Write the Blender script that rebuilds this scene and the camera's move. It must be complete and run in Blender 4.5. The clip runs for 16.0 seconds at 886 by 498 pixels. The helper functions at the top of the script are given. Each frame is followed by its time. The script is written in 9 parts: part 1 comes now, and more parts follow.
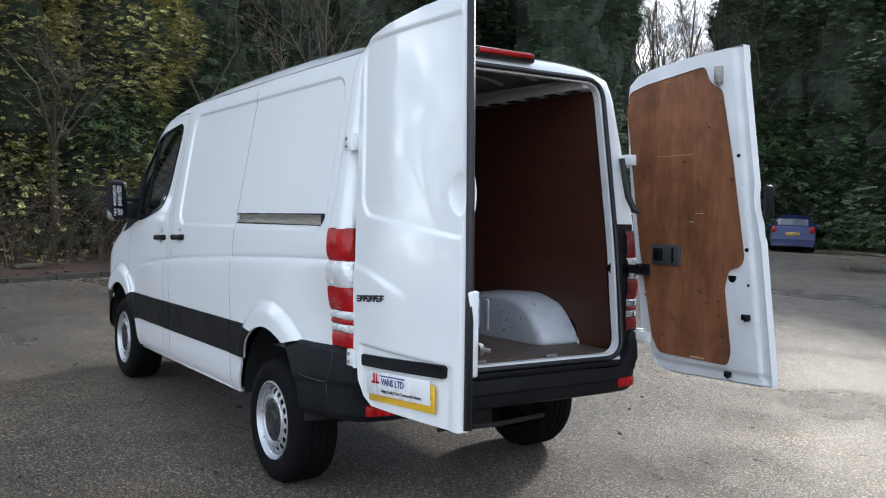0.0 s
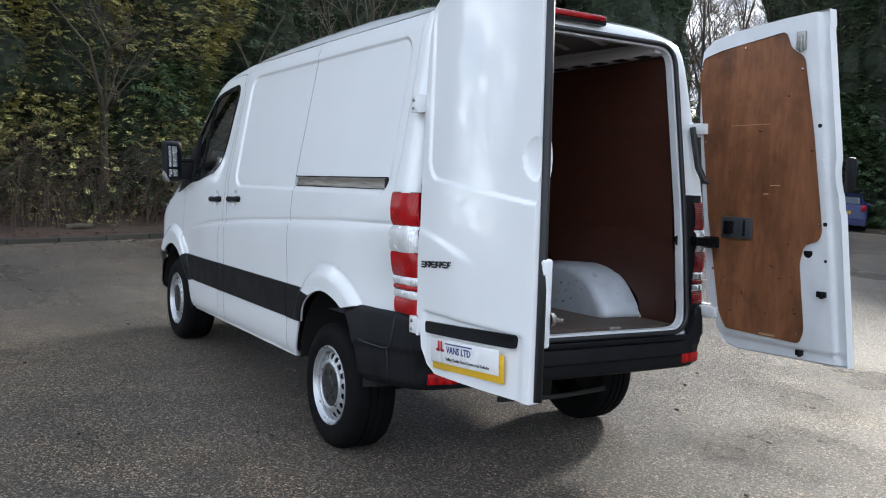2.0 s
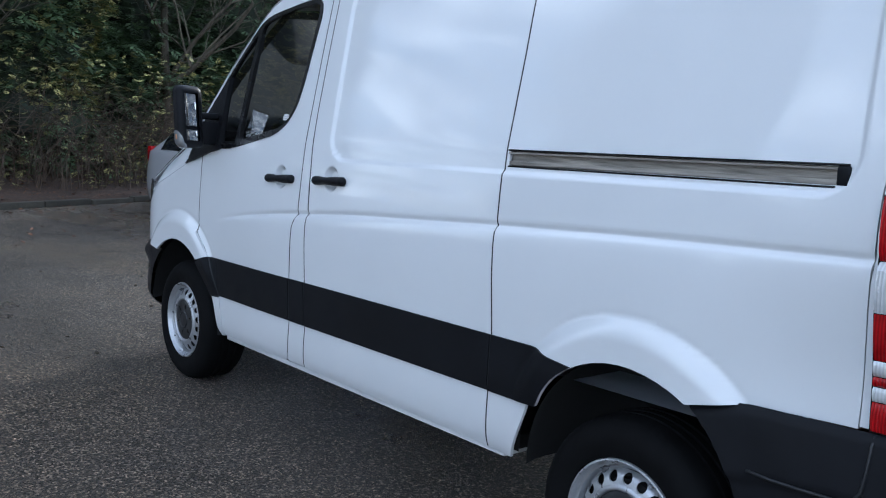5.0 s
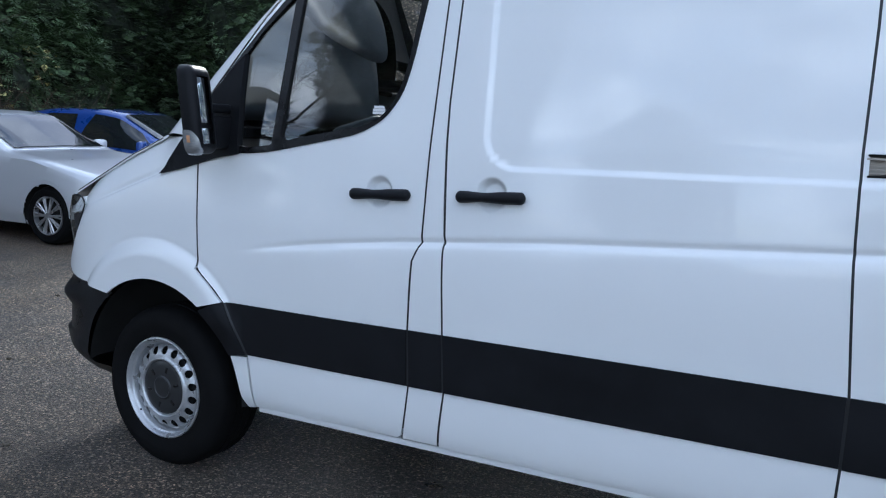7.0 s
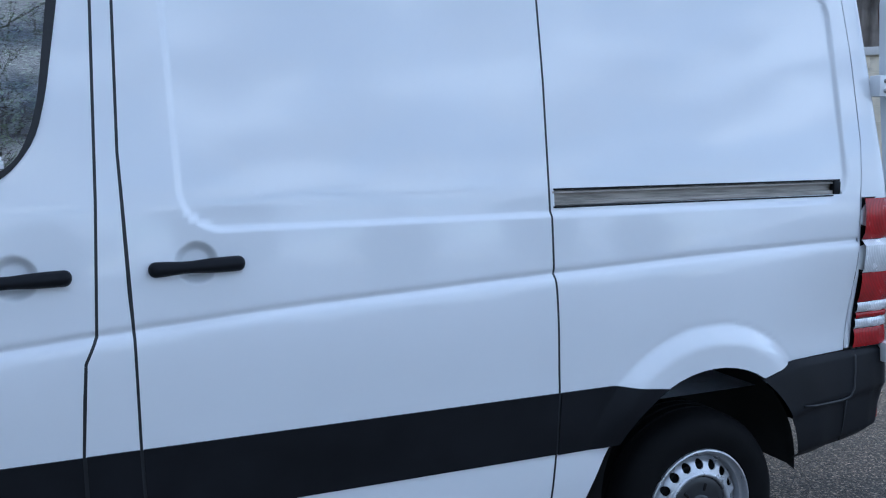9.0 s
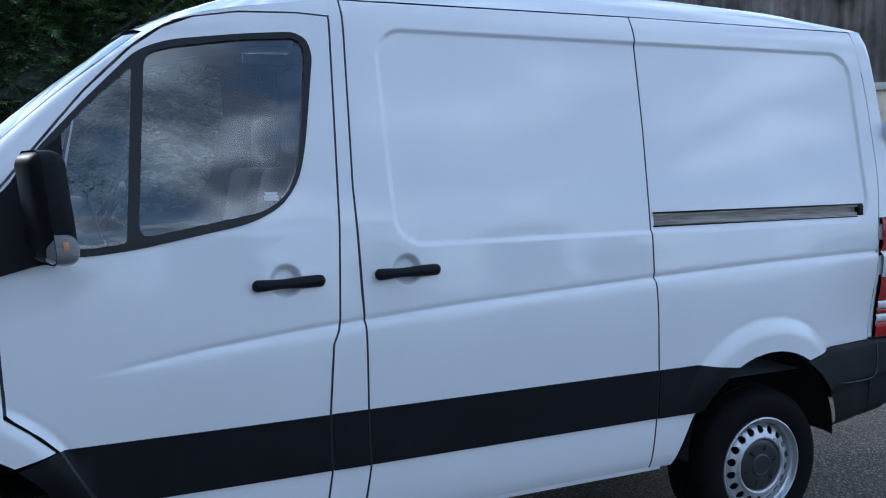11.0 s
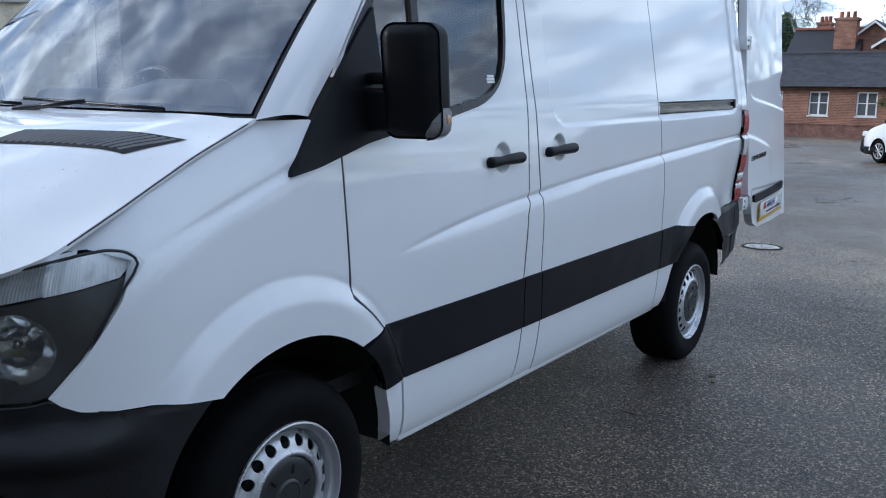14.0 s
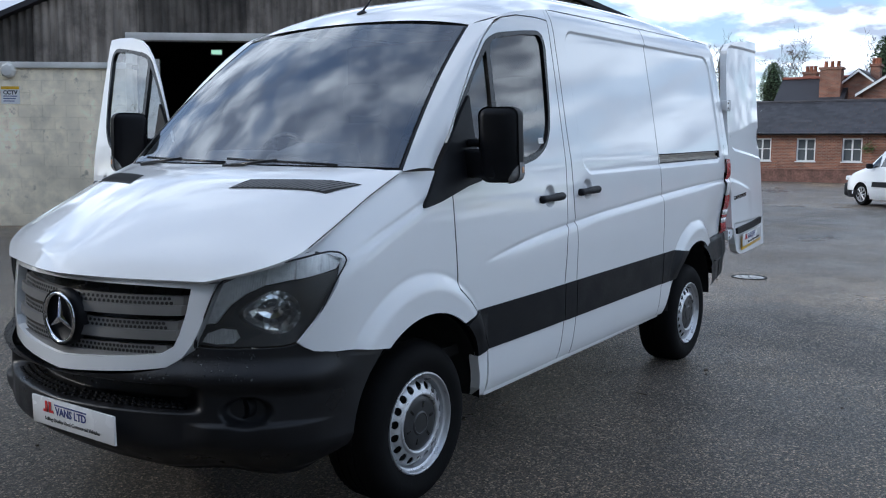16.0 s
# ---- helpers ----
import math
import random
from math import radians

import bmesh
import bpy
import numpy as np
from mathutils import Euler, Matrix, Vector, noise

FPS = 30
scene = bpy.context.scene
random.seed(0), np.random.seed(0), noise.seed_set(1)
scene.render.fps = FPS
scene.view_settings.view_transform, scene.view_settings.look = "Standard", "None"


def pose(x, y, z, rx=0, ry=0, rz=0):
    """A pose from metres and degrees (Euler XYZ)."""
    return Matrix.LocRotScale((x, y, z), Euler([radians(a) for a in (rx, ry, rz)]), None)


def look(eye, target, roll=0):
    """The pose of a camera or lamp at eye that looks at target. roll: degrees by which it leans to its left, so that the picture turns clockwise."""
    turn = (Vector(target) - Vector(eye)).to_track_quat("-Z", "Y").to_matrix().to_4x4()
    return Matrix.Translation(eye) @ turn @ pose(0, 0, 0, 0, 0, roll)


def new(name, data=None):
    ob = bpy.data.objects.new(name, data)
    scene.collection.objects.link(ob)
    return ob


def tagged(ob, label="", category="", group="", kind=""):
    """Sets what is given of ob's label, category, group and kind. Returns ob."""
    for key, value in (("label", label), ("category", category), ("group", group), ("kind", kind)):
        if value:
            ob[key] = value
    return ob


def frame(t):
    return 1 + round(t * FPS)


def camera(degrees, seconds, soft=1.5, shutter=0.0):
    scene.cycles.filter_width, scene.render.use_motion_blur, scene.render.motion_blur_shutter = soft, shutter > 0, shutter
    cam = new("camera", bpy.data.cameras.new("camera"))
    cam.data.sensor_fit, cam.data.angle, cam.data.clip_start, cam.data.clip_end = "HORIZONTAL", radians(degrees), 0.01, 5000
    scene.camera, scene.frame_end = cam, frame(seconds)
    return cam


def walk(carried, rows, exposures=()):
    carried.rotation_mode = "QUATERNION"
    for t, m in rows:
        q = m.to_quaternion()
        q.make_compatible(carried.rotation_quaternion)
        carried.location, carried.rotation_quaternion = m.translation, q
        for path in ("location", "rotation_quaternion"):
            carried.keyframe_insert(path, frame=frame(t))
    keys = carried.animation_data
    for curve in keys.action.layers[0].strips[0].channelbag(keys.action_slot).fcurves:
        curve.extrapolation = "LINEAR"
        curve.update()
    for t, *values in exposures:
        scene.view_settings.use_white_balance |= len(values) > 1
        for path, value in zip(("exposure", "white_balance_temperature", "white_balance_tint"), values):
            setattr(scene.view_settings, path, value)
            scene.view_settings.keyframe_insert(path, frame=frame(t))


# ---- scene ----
cam = camera(52.7, 16.0, 1.1)

PATH = [
    (0, (7.858, -1.907, 1.58), (6.192, -0.806, 1.475), 1.7),
    (0.5, (7.957, -2.084, 1.576), (6.313, -0.951, 1.467), 1.5),
    (1, (7.981, -2.141, 1.576), (6.347, -0.996, 1.436), 1.7),
    (1.5, (7.895, -2.102, 1.564), (6.237, -0.993, 1.418), 2.0),
    (2, (7.704, -1.96, 1.551), (5.997, -0.932, 1.376), 2.9),
    (2.5, (7.303, -1.879, 1.53), (5.6, -0.845, 1.351), 4.0),
    (3, (6.878, -1.777, 1.494), (5.175, -0.748, 1.291), 4.9),
    (3.5, (6.412, -1.777, 1.524), (4.709, -0.763, 1.256), 5.0),
    (4, (5.916, -1.888, 1.512), (4.241, -0.837, 1.211), 5.0),
    (4.5, (5.403, -1.982, 1.525), (3.785, -0.842, 1.24), 4.4),
    (6.8, (3.048, -2.582, 1.486), (2.014, -0.893, 1.212), 2.2),
    (7, (2.862, -2.551, 1.52), (1.864, -0.841, 1.233), 2.4),
    (7.5, (2.362, -2.591, 1.466), (1.596, -0.766, 1.181), 2.7),
    (8, (1.89, -2.532, 1.447), (1.592, -0.571, 1.184), 2.1),
    (8.5, (1.576, -2.428, 1.522), (2.016, -0.489, 1.304), 0.4),
    (8.7, (1.42, -2.365, 1.585), (2.12, -0.507, 1.345), 0.9),
    (10.8, (0.396, -2.904, 1.623), (1.327, -1.14, 1.481), 0.4),
    (11, (0.316, -2.906, 1.61), (1.154, -1.097, 1.451), 0.4),
    (11.5, (0.001, -2.883, 1.576), (0.603, -0.992, 1.329), 1.7),
    (12, (-0.275, -2.729, 1.478), (0.186, -0.811, 1.146), 3.1),
    (12.5, (-0.644, -2.423, 1.454), (-0.014, -0.567, 1.059), 4.6),
    (13, (-1.087, -2.185, 1.464), (-0.144, -0.474, 1.034), 5.4),
    (13.5, (-1.38, -1.885, 1.429), (-0.046, -0.448, 1.033), 3.7),
    (14, (-1.718, -1.688, 1.469), (-0.103, -0.556, 1.138), 1.2),
    (14.5, (-2.158, -1.694, 1.503), (-0.488, -0.623, 1.247), 0.1),
    (15, (-2.48, -1.746, 1.514), (-0.823, -0.655, 1.259), -0.2),
    (15.5, (-2.747, -1.872, 1.518), (-1.1, -0.767, 1.26), -0.1),
    (16, (-2.975, -2.142, 1.496), (-1.343, -1.007, 1.274), 0.5),
]
EXPOSURES = [(0, 1.38, 5900, 10), (2, 1.34, 5900, 10), (3.5, 1.15, 5600, 10), (4.6, 1.05, 5300, 10), (7, 1.05, 5300, 10), (8.6, 0.9, 4950, 10), (10.9, 0.5, 4850, 10), (11.6, 0.6, 5050, 10), (12.5, 1.0, 5450, 10), (13.5, 0.8, 5400, 10), (14.0, 0.68, 5300, 10), (14.5, 0.52, 5150, 10), (15, 0.42, 5200, 10), (15.5, 0.55, 5350, 10), (16, 0.6, 5450, 10)]
walk(cam, [(t, look(e, g, r)) for t, e, g, r in PATH], EXPOSURES)

# ---- sky and sun ----
SUN_AZ, SUN_EL = math.radians(121.0), math.radians(22.0)
sun_dir = Vector((math.cos(SUN_AZ) * math.cos(SUN_EL), math.sin(SUN_AZ) * math.cos(SUN_EL), math.sin(SUN_EL)))
world = bpy.data.worlds.new("sky")
scene.world = world
world.use_nodes = True
wn, wl = world.node_tree.nodes, world.node_tree.links
wn.clear()
w_out = wn.new("ShaderNodeOutputWorld")
w_sky = wn.new("ShaderNodeTexSky")
w_sky.sky_type = "NISHITA"
w_sky.sun_disc = False
w_sky.sun_elevation = SUN_EL
w_sky.sun_rotation = math.atan2(sun_dir.x, sun_dir.y)
w_sky.air_density, w_sky.dust_density = 1.0, 0.6
w_bg = wn.new("ShaderNodeBackground")
w_bg.inputs["Strength"].default_value = 0.123
w_tc = wn.new("ShaderNodeTexCoord")
w_sep = wn.new("ShaderNodeSeparateXYZ")
wl.new(w_tc.outputs["Generated"], w_sep.inputs[0])
w_add = wn.new("ShaderNodeMath"); w_add.operation = "MAXIMUM"; w_add.inputs[1].default_value = 0.0
wl.new(w_sep.outputs["Z"], w_add.inputs[0])
w_add2 = wn.new("ShaderNodeMath"); w_add2.operation = "ADD"; w_add2.inputs[1].default_value = 0.22
wl.new(w_add.outputs[0], w_add2.inputs[0])
w_comb = wn.new("ShaderNodeCombineXYZ")
for k in ("X", "Y"):
    d = wn.new("ShaderNodeMath"); d.operation = "DIVIDE"
    wl.new(w_sep.outputs[k], d.inputs[0]); wl.new(w_add2.outputs[0], d.inputs[1])
    wl.new(d.outputs[0], w_comb.inputs[k])
w_n = wn.new("ShaderNodeTexNoise")
w_n.inputs["Scale"].default_value = 2.9
w_n.inputs["Detail"].default_value = 9.0
w_n.inputs["Roughness"].default_value = 0.56
w_n.inputs["Distortion"].default_value = 0.35
wl.new(w_comb.outputs[0], w_n.inputs["Vector"])
w_r = wn.new("ShaderNodeValToRGB")
w_r.color_ramp.elements[0].position, w_r.color_ramp.elements[1].position = 0.42, 0.525
w_r.color_ramp.elements[0].color = (0.27, 0.27, 0.27, 1)
wl.new(w_n.outputs["Fac"], w_r.inputs["Fac"])
w_n2 = wn.new("ShaderNodeTexNoise")
w_n2.inputs["Scale"].default_value = 4.6
w_n2.inputs["Detail"].default_value = 6.0
wl.new(w_comb.outputs[0], w_n2.inputs["Vector"])
w_r2 = wn.new("ShaderNodeValToRGB")
w_r2.color_ramp.elements[0].position, w_r2.color_ramp.elements[1].position = 0.42, 0.60
w_r2.color_ramp.elements[0].color = (3.3, 3.5, 3.9, 1)
w_r2.color_ramp.elements[1].color = (11.6, 11.75, 11.5, 1)
wl.new(w_n2.outputs["Fac"], w_r2.inputs["Fac"])
w_mix = wn.new("ShaderNodeMixRGB")
w_high = wn.new("ShaderNodeMapRange")
w_high.inputs[1].default_value, w_high.inputs[2].default_value, w_high.inputs[3].default_value, w_high.inputs[4].default_value = 0.30, 0.85, 1.0, 0.62
wl.new(w_sep.outputs["Z"], w_high.inputs[0])
w_fac = wn.new("ShaderNodeMath"); w_fac.operation = "MULTIPLY"
wl.new(w_r.outputs["Color"], w_fac.inputs[0]); wl.new(w_high.outputs[0], w_fac.inputs[1])
wl.new(w_fac.outputs[0], w_mix.inputs["Fac"])
wl.new(w_sky.outputs[0], w_mix.inputs[1])
wl.new(w_r2.outputs["Color"], w_mix.inputs[2])
wl.new(w_mix.outputs[0], w_bg.inputs["Color"])
wl.new(w_bg.outputs[0], w_out.inputs["Surface"])

sun_data = bpy.data.lights.new("sun", "SUN")
sun_data.energy, sun_data.angle, sun_data.color = 1.15, math.radians(6.0), (1.0, 0.89, 0.73)
sun = new("sun", sun_data)
sun.matrix_world = look(sun_dir * 60, (0, 0, 0))

# ---- materials ----
def mat(name, col, rough=0.5, metal=0.0, var=0.12, scale=6.0, fine=0.0, fscale=90.0, bump=0.0, bscale=80.0, coat=0.0, rvar=0.08, spec=0.5, island=0.0, rand=0.0, stretch=None):
    """A surface with colour varied at two scales, roughness variation and fine relief."""
    m = bpy.data.materials.new(name)
    m.use_nodes = True
    n, l = m.node_tree.nodes, m.node_tree.links
    b = n["Principled BSDF"]
    b.inputs["Metallic"].default_value = metal
    b.inputs["Specular IOR Level"].default_value = spec
    b.inputs["Coat Weight"].default_value = coat
    b.inputs["Coat Roughness"].default_value = 0.03
    tc = n.new("ShaderNodeTexCoord")
    vec = tc.outputs["Object"]
    if stretch:
        mp = n.new("ShaderNodeMapping"); mp.inputs["Scale"].default_value = stretch
        l.new(vec, mp.inputs[0]); vec = mp.outputs[0]
    n1 = n.new("ShaderNodeTexNoise"); n1.inputs["Scale"].default_value = scale; n1.inputs["Detail"].default_value = 5
    l.new(vec, n1.inputs["Vector"])
    mr = n.new("ShaderNodeMapRange"); mr.inputs[1].default_value = 0.3; mr.inputs[2].default_value = 0.7
    mr.inputs[3].default_value = 1 - var; mr.inputs[4].default_value = 1 + var
    l.new(n1.outputs["Fac"], mr.inputs[0])
    val = mr.outputs[0]
    def times(a, c):
        t = n.new("ShaderNodeMath"); t.operation = "MULTIPLY"
        l.new(a, t.inputs[0]); l.new(c, t.inputs[1])
        return t.outputs[0]
    if fine:
        n2 = n.new("ShaderNodeTexNoise"); n2.inputs["Scale"].default_value = fscale; n2.inputs["Detail"].default_value = 3
        l.new(vec, n2.inputs["Vector"])
        m2 = n.new("ShaderNodeMapRange"); m2.inputs[1].default_value = 0.3; m2.inputs[2].default_value = 0.7
        m2.inputs[3].default_value = 1 - fine; m2.inputs[4].default_value = 1 + fine
        l.new(n2.outputs["Fac"], m2.inputs[0]); val = times(val, m2.outputs[0])
    if island:
        g = n.new("ShaderNodeNewGeometry")
        m3 = n.new("ShaderNodeMapRange"); m3.inputs[3].default_value = 1 - island; m3.inputs[4].default_value = 1 + island
        l.new(g.outputs["Random Per Island"], m3.inputs[0]); val = times(val, m3.outputs[0])
    if rand:
        g = n.new("ShaderNodeObjectInfo")
        m4 = n.new("ShaderNodeMapRange"); m4.inputs[3].default_value = 1 - rand; m4.inputs[4].default_value = 1 + rand
        l.new(g.outputs["Random"], m4.inputs[0]); val = times(val, m4.outputs[0])
    sc = n.new("ShaderNodeVectorMath"); sc.operation = "SCALE"; sc.inputs[0].default_value = col[:3]
    l.new(val, sc.inputs["Scale"])
    l.new(sc.outputs[0], b.inputs["Base Color"])
    rr = n.new("ShaderNodeMapRange"); rr.inputs[1].default_value = 0.3; rr.inputs[2].default_value = 0.7
    rr.inputs[3].default_value = max(0.02, rough - rvar); rr.inputs[4].default_value = min(1, rough + rvar)
    l.new(n1.outputs["Fac"], rr.inputs[0]); l.new(rr.outputs[0], b.inputs["Roughness"])
    if bump:
        nb = n.new("ShaderNodeTexNoise"); nb.inputs["Scale"].default_value = bscale; nb.inputs["Detail"].default_value = 4
        l.new(vec, nb.inputs["Vector"])
        bp = n.new("ShaderNodeBump"); bp.inputs["Strength"].default_value = 0.6; bp.inputs["Distance"].default_value = bump
        l.new(nb.outputs["Fac"], bp.inputs["Height"]); l.new(bp.outputs[0], b.inputs["Normal"])
    return m


def glass(name, tint=(0.75, 0.8, 0.8), rough=0.0, base=0.04):
    """A thin pane: clear, with a reflection that grows towards grazing angles."""
    m = bpy.data.materials.new(name)
    m.use_nodes = True
    n, l = m.node_tree.nodes, m.node_tree.links
    n.clear()
    o = n.new("ShaderNodeOutputMaterial")
    t = n.new("ShaderNodeBsdfTransparent"); t.inputs["Color"].default_value = (*tint, 1)
    g = n.new("ShaderNodeBsdfGlossy"); g.inputs["Roughness"].default_value = rough
    f = n.new("ShaderNodeFresnel"); f.inputs["IOR"].default_value = 1.55
    a = n.new("ShaderNodeMath"); a.operation = "ADD"; a.inputs[1].default_value = base; a.use_clamp = True
    mx = n.new("ShaderNodeMixShader")
    l.new(f.outputs[0], a.inputs[0]); l.new(a.outputs[0], mx.inputs["Fac"])
    l.new(t.outputs[0], mx.inputs[1]); l.new(g.outputs[0], mx.inputs[2]); l.new(mx.outputs[0], o.inputs["Surface"])
    return m


M_WHITE = mat("white_paint", (0.80, 0.81, 0.82), 0.4, var=0.018, scale=2.0, coat=1.0, rvar=0.03, spec=0.15)
M_WHITE.node_tree.nodes["Principled BSDF"].inputs["Coat IOR"].default_value = 1.55
M_WHITE.node_tree.nodes["Principled BSDF"].inputs["Coat Roughness"].default_value = 0.035
M_WETW = mat("wet_white_paint", (0.80, 0.81, 0.82), 0.36, var=0.02, scale=2.0, coat=0.9, rvar=0.03, spec=0.2)
M_WETW.node_tree.nodes["Principled BSDF"].inputs["Coat Roughness"].default_value = 0.025
M_INNER = mat("white_inner_paint", (0.74, 0.76, 0.78), 0.4, var=0.06, scale=7, coat=0.4)
M_BLACK = mat("black_plastic", (0.0095, 0.010, 0.012), 0.46, spec=0.13, var=0.2, scale=5, bump=0.0006, bscale=500, rvar=0.1)
M_BUMPER = mat("wet_black_plastic", (0.0105, 0.011, 0.013), 0.38, spec=0.32, var=0.25, scale=7, bump=0.0005, bscale=420, rvar=0.14)
M_TRIM = mat("gloss_black_trim", (0.007, 0.007, 0.008), 0.25, var=0.2, spec=0.3)
M_RUBBER = mat("tyre_rubber", (0.0055, 0.0055, 0.006), 0.75, spec=0.10, var=0.3, scale=14, bump=0.0015, bscale=70)
M_SEAL = mat("rubber_seal", (0.012, 0.013, 0.015), 0.5, var=0.15)
M_STEEL = mat("silver_wheel_paint", (0.52, 0.53, 0.55), 0.32, metal=0.65, var=0.07, scale=14, fine=0.06, fscale=160, rvar=0.08)
M_CAP = mat("satin_dark_cap", (0.020, 0.021, 0.023), 0.36, var=0.2, scale=18, spec=0.5)
M_CHROME = mat("chrome", (0.75, 0.76, 0.78), 0.12, metal=1.0, var=0.05)
M_GREYM = mat("grey_metal", (0.35, 0.34, 0.32), 0.4, metal=0.8, var=0.25, scale=30)
M_RAIL = mat("worn_rail_metal", (0.34, 0.31, 0.27), 0.45, metal=0.2, var=0.4, scale=18, stretch=(0.4, 3, 6))
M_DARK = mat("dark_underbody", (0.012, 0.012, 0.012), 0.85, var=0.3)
M_RED = mat("red_lens", (0.46, 0.004, 0.007), 0.22, var=0.25, scale=16, coat=0.3, spec=0.2)
# darker copies of the lenses for the rear faces, shade painted in
M_REDD = mat("shaded_red_lens", (0.14, 0.0015, 0.003), 0.2, var=0.3, scale=20, coat=0.3, spec=0.2)
M_CLEAR = mat("clear_ribbed_lens", (0.84, 0.85, 0.86), 0.26, metal=0.2, var=0.2, scale=14, coat=0.5)
M_CLEARD = mat("shaded_clear_lens", (0.34, 0.35, 0.37), 0.2, metal=0.8, var=0.4, scale=24, coat=0.6)
M_ORANGE = mat("amber_lens", (0.50, 0.26, 0.13), 0.15, var=0.1, coat=0.8)
M_PLY = mat("plywood", (0.225, 0.092, 0.040), 0.5, var=0.34, scale=1.6, fine=0.15, fscale=9, stretch=(5, 5, 1.0), bump=0.0008, bscale=60, rvar=0.12)
M_CHIP = mat("bare_wood", (0.42, 0.27, 0.15), 0.7, var=0.2)
# darker than the door plywood: the dim load space is put into the colour
M_PLYI = mat("shaded_plywood_lining", (0.066, 0.023, 0.0135), 0.55, var=0.22, scale=3.0, fine=0.14, fscale=16, stretch=(1.0, 6, 6), rvar=0.1)
M_FLOOR = mat("cargo_floor", (0.10, 0.075, 0.06), 0.6, var=0.25, scale=7, fine=0.2)
M_GREYP = mat("grey_plastic", (0.05, 0.053, 0.058), 0.45, var=0.15)
M_GRILLE = mat("satin_grey_grille", (0.19, 0.185, 0.18), 0.40, metal=0.2, var=0.15)
M_SEAT = mat("dark_seat_cloth", (0.03, 0.031, 0.034), 0.9, var=0.25, scale=20, bump=0.001, bscale=300)
M_PLATE = mat("white_plate", (0.82, 0.82, 0.82), 0.25, var=0.02, coat=0.5)
M_YELLOW = mat("yellow_plate", (0.80, 0.48, 0.02), 0.3, var=0.05, coat=0.5)
M_INKB = mat("blue_ink", (0.03, 0.045, 0.20), 0.4, var=0.05)
M_INKR = mat("red_ink", (0.62, 0.03, 0.03), 0.4, var=0.05)
M_INKK = mat("black_ink", (0.02, 0.02, 0.025), 0.4, var=0.05)
M_GLASS = glass("side_glass", (0.64, 0.68, 0.68), 0.0, 0.075)
M_BOWL = mat("satin_reflector", (0.93, 0.94, 0.94), 0.13, metal=0.95, var=0.03, rvar=0.03)
M_SCREEN = glass("windscreen_glass", (0.50, 0.54, 0.56), 0.0, 0.18)
M_BEZEL = mat("lamp_bezel", (0.085, 0.088, 0.092), 0.4, metal=0.3, var=0.12)
M_MLENS = mat("grey_clear_lens", (0.30, 0.31, 0.32), 0.15, metal=0.4, var=0.2, scale=60, coat=0.8, stretch=(1, 1, 8))
M_RIB = mat("ribbed_lamp_reflector", (0.95, 0.96, 0.96), 0.3, metal=0.0, var=0.08, scale=40, coat=0.8)
M_RIBD = mat("grey_ribbed_lamp", (0.84, 0.86, 0.87), 0.3, metal=0.0, var=0.12, scale=40, coat=0.5)
M_LAMP = glass("lamp_glass", (0.9, 0.92, 0.93), 0.0, 0.03)
M_MIRROR = mat("mirror_silver", (0.85, 0.86, 0.87), 0.02, metal=1.0, var=0.01, rvar=0.0)

M_DASH = mat("mid_grey_dash_plastic", (0.14, 0.145, 0.15), 0.55, var=0.15, scale=8, bump=0.0008, bscale=300)
# grey in place of white: the shade under the roof, put into the colour
M_LOADROOF = mat("shaded_inner_roof_paint", (0.26, 0.25, 0.24), 0.6, var=0.3, scale=4, fine=0.15)
# scuffed inner white, darkened: the load space's dimness is in this colour
M_BOX = mat("scuffed_shaded_white_paint", (0.50, 0.53, 0.58), 0.4, var=0.12, scale=9, coat=0.4)
M_DDROP = mat("rain_drop_on_plastic", (0.03, 0.031, 0.034), 0.04, var=0.05, spec=1.0)


def stain(m, scale, lo, hi, dark, detail=6.0):
    """Smudges of their own shape over a material's colour."""
    n, l = m.node_tree.nodes, m.node_tree.links
    b = n["Principled BSDF"]
    old = b.inputs["Base Color"].links[0].from_socket
    tc = n.new("ShaderNodeTexCoord")
    k = n.new("ShaderNodeTexNoise"); k.inputs["Scale"].default_value = scale; k.inputs["Detail"].default_value = detail; k.inputs["Roughness"].default_value = 0.62
    l.new(tc.outputs["Object"], k.inputs["Vector"])
    r = n.new("ShaderNodeMapRange"); r.inputs[1].default_value = lo; r.inputs[2].default_value = hi; r.inputs[3].default_value = 1.0; r.inputs[4].default_value = dark
    l.new(k.outputs["Fac"], r.inputs[0])
    sc = n.new("ShaderNodeVectorMath"); sc.operation = "SCALE"
    l.new(old, sc.inputs[0]); l.new(r.outputs[0], sc.inputs["Scale"]); l.new(sc.outputs[0], b.inputs["Base Color"])


stain(M_PLY, 2.4, 0.50, 0.72, 0.55, 8.0)
stain(M_PLY, 26.0, 0.66, 0.74, 0.45, 4.0)
stain(M_BOX, 9.0, 0.60, 0.70, 0.55, 8.0)


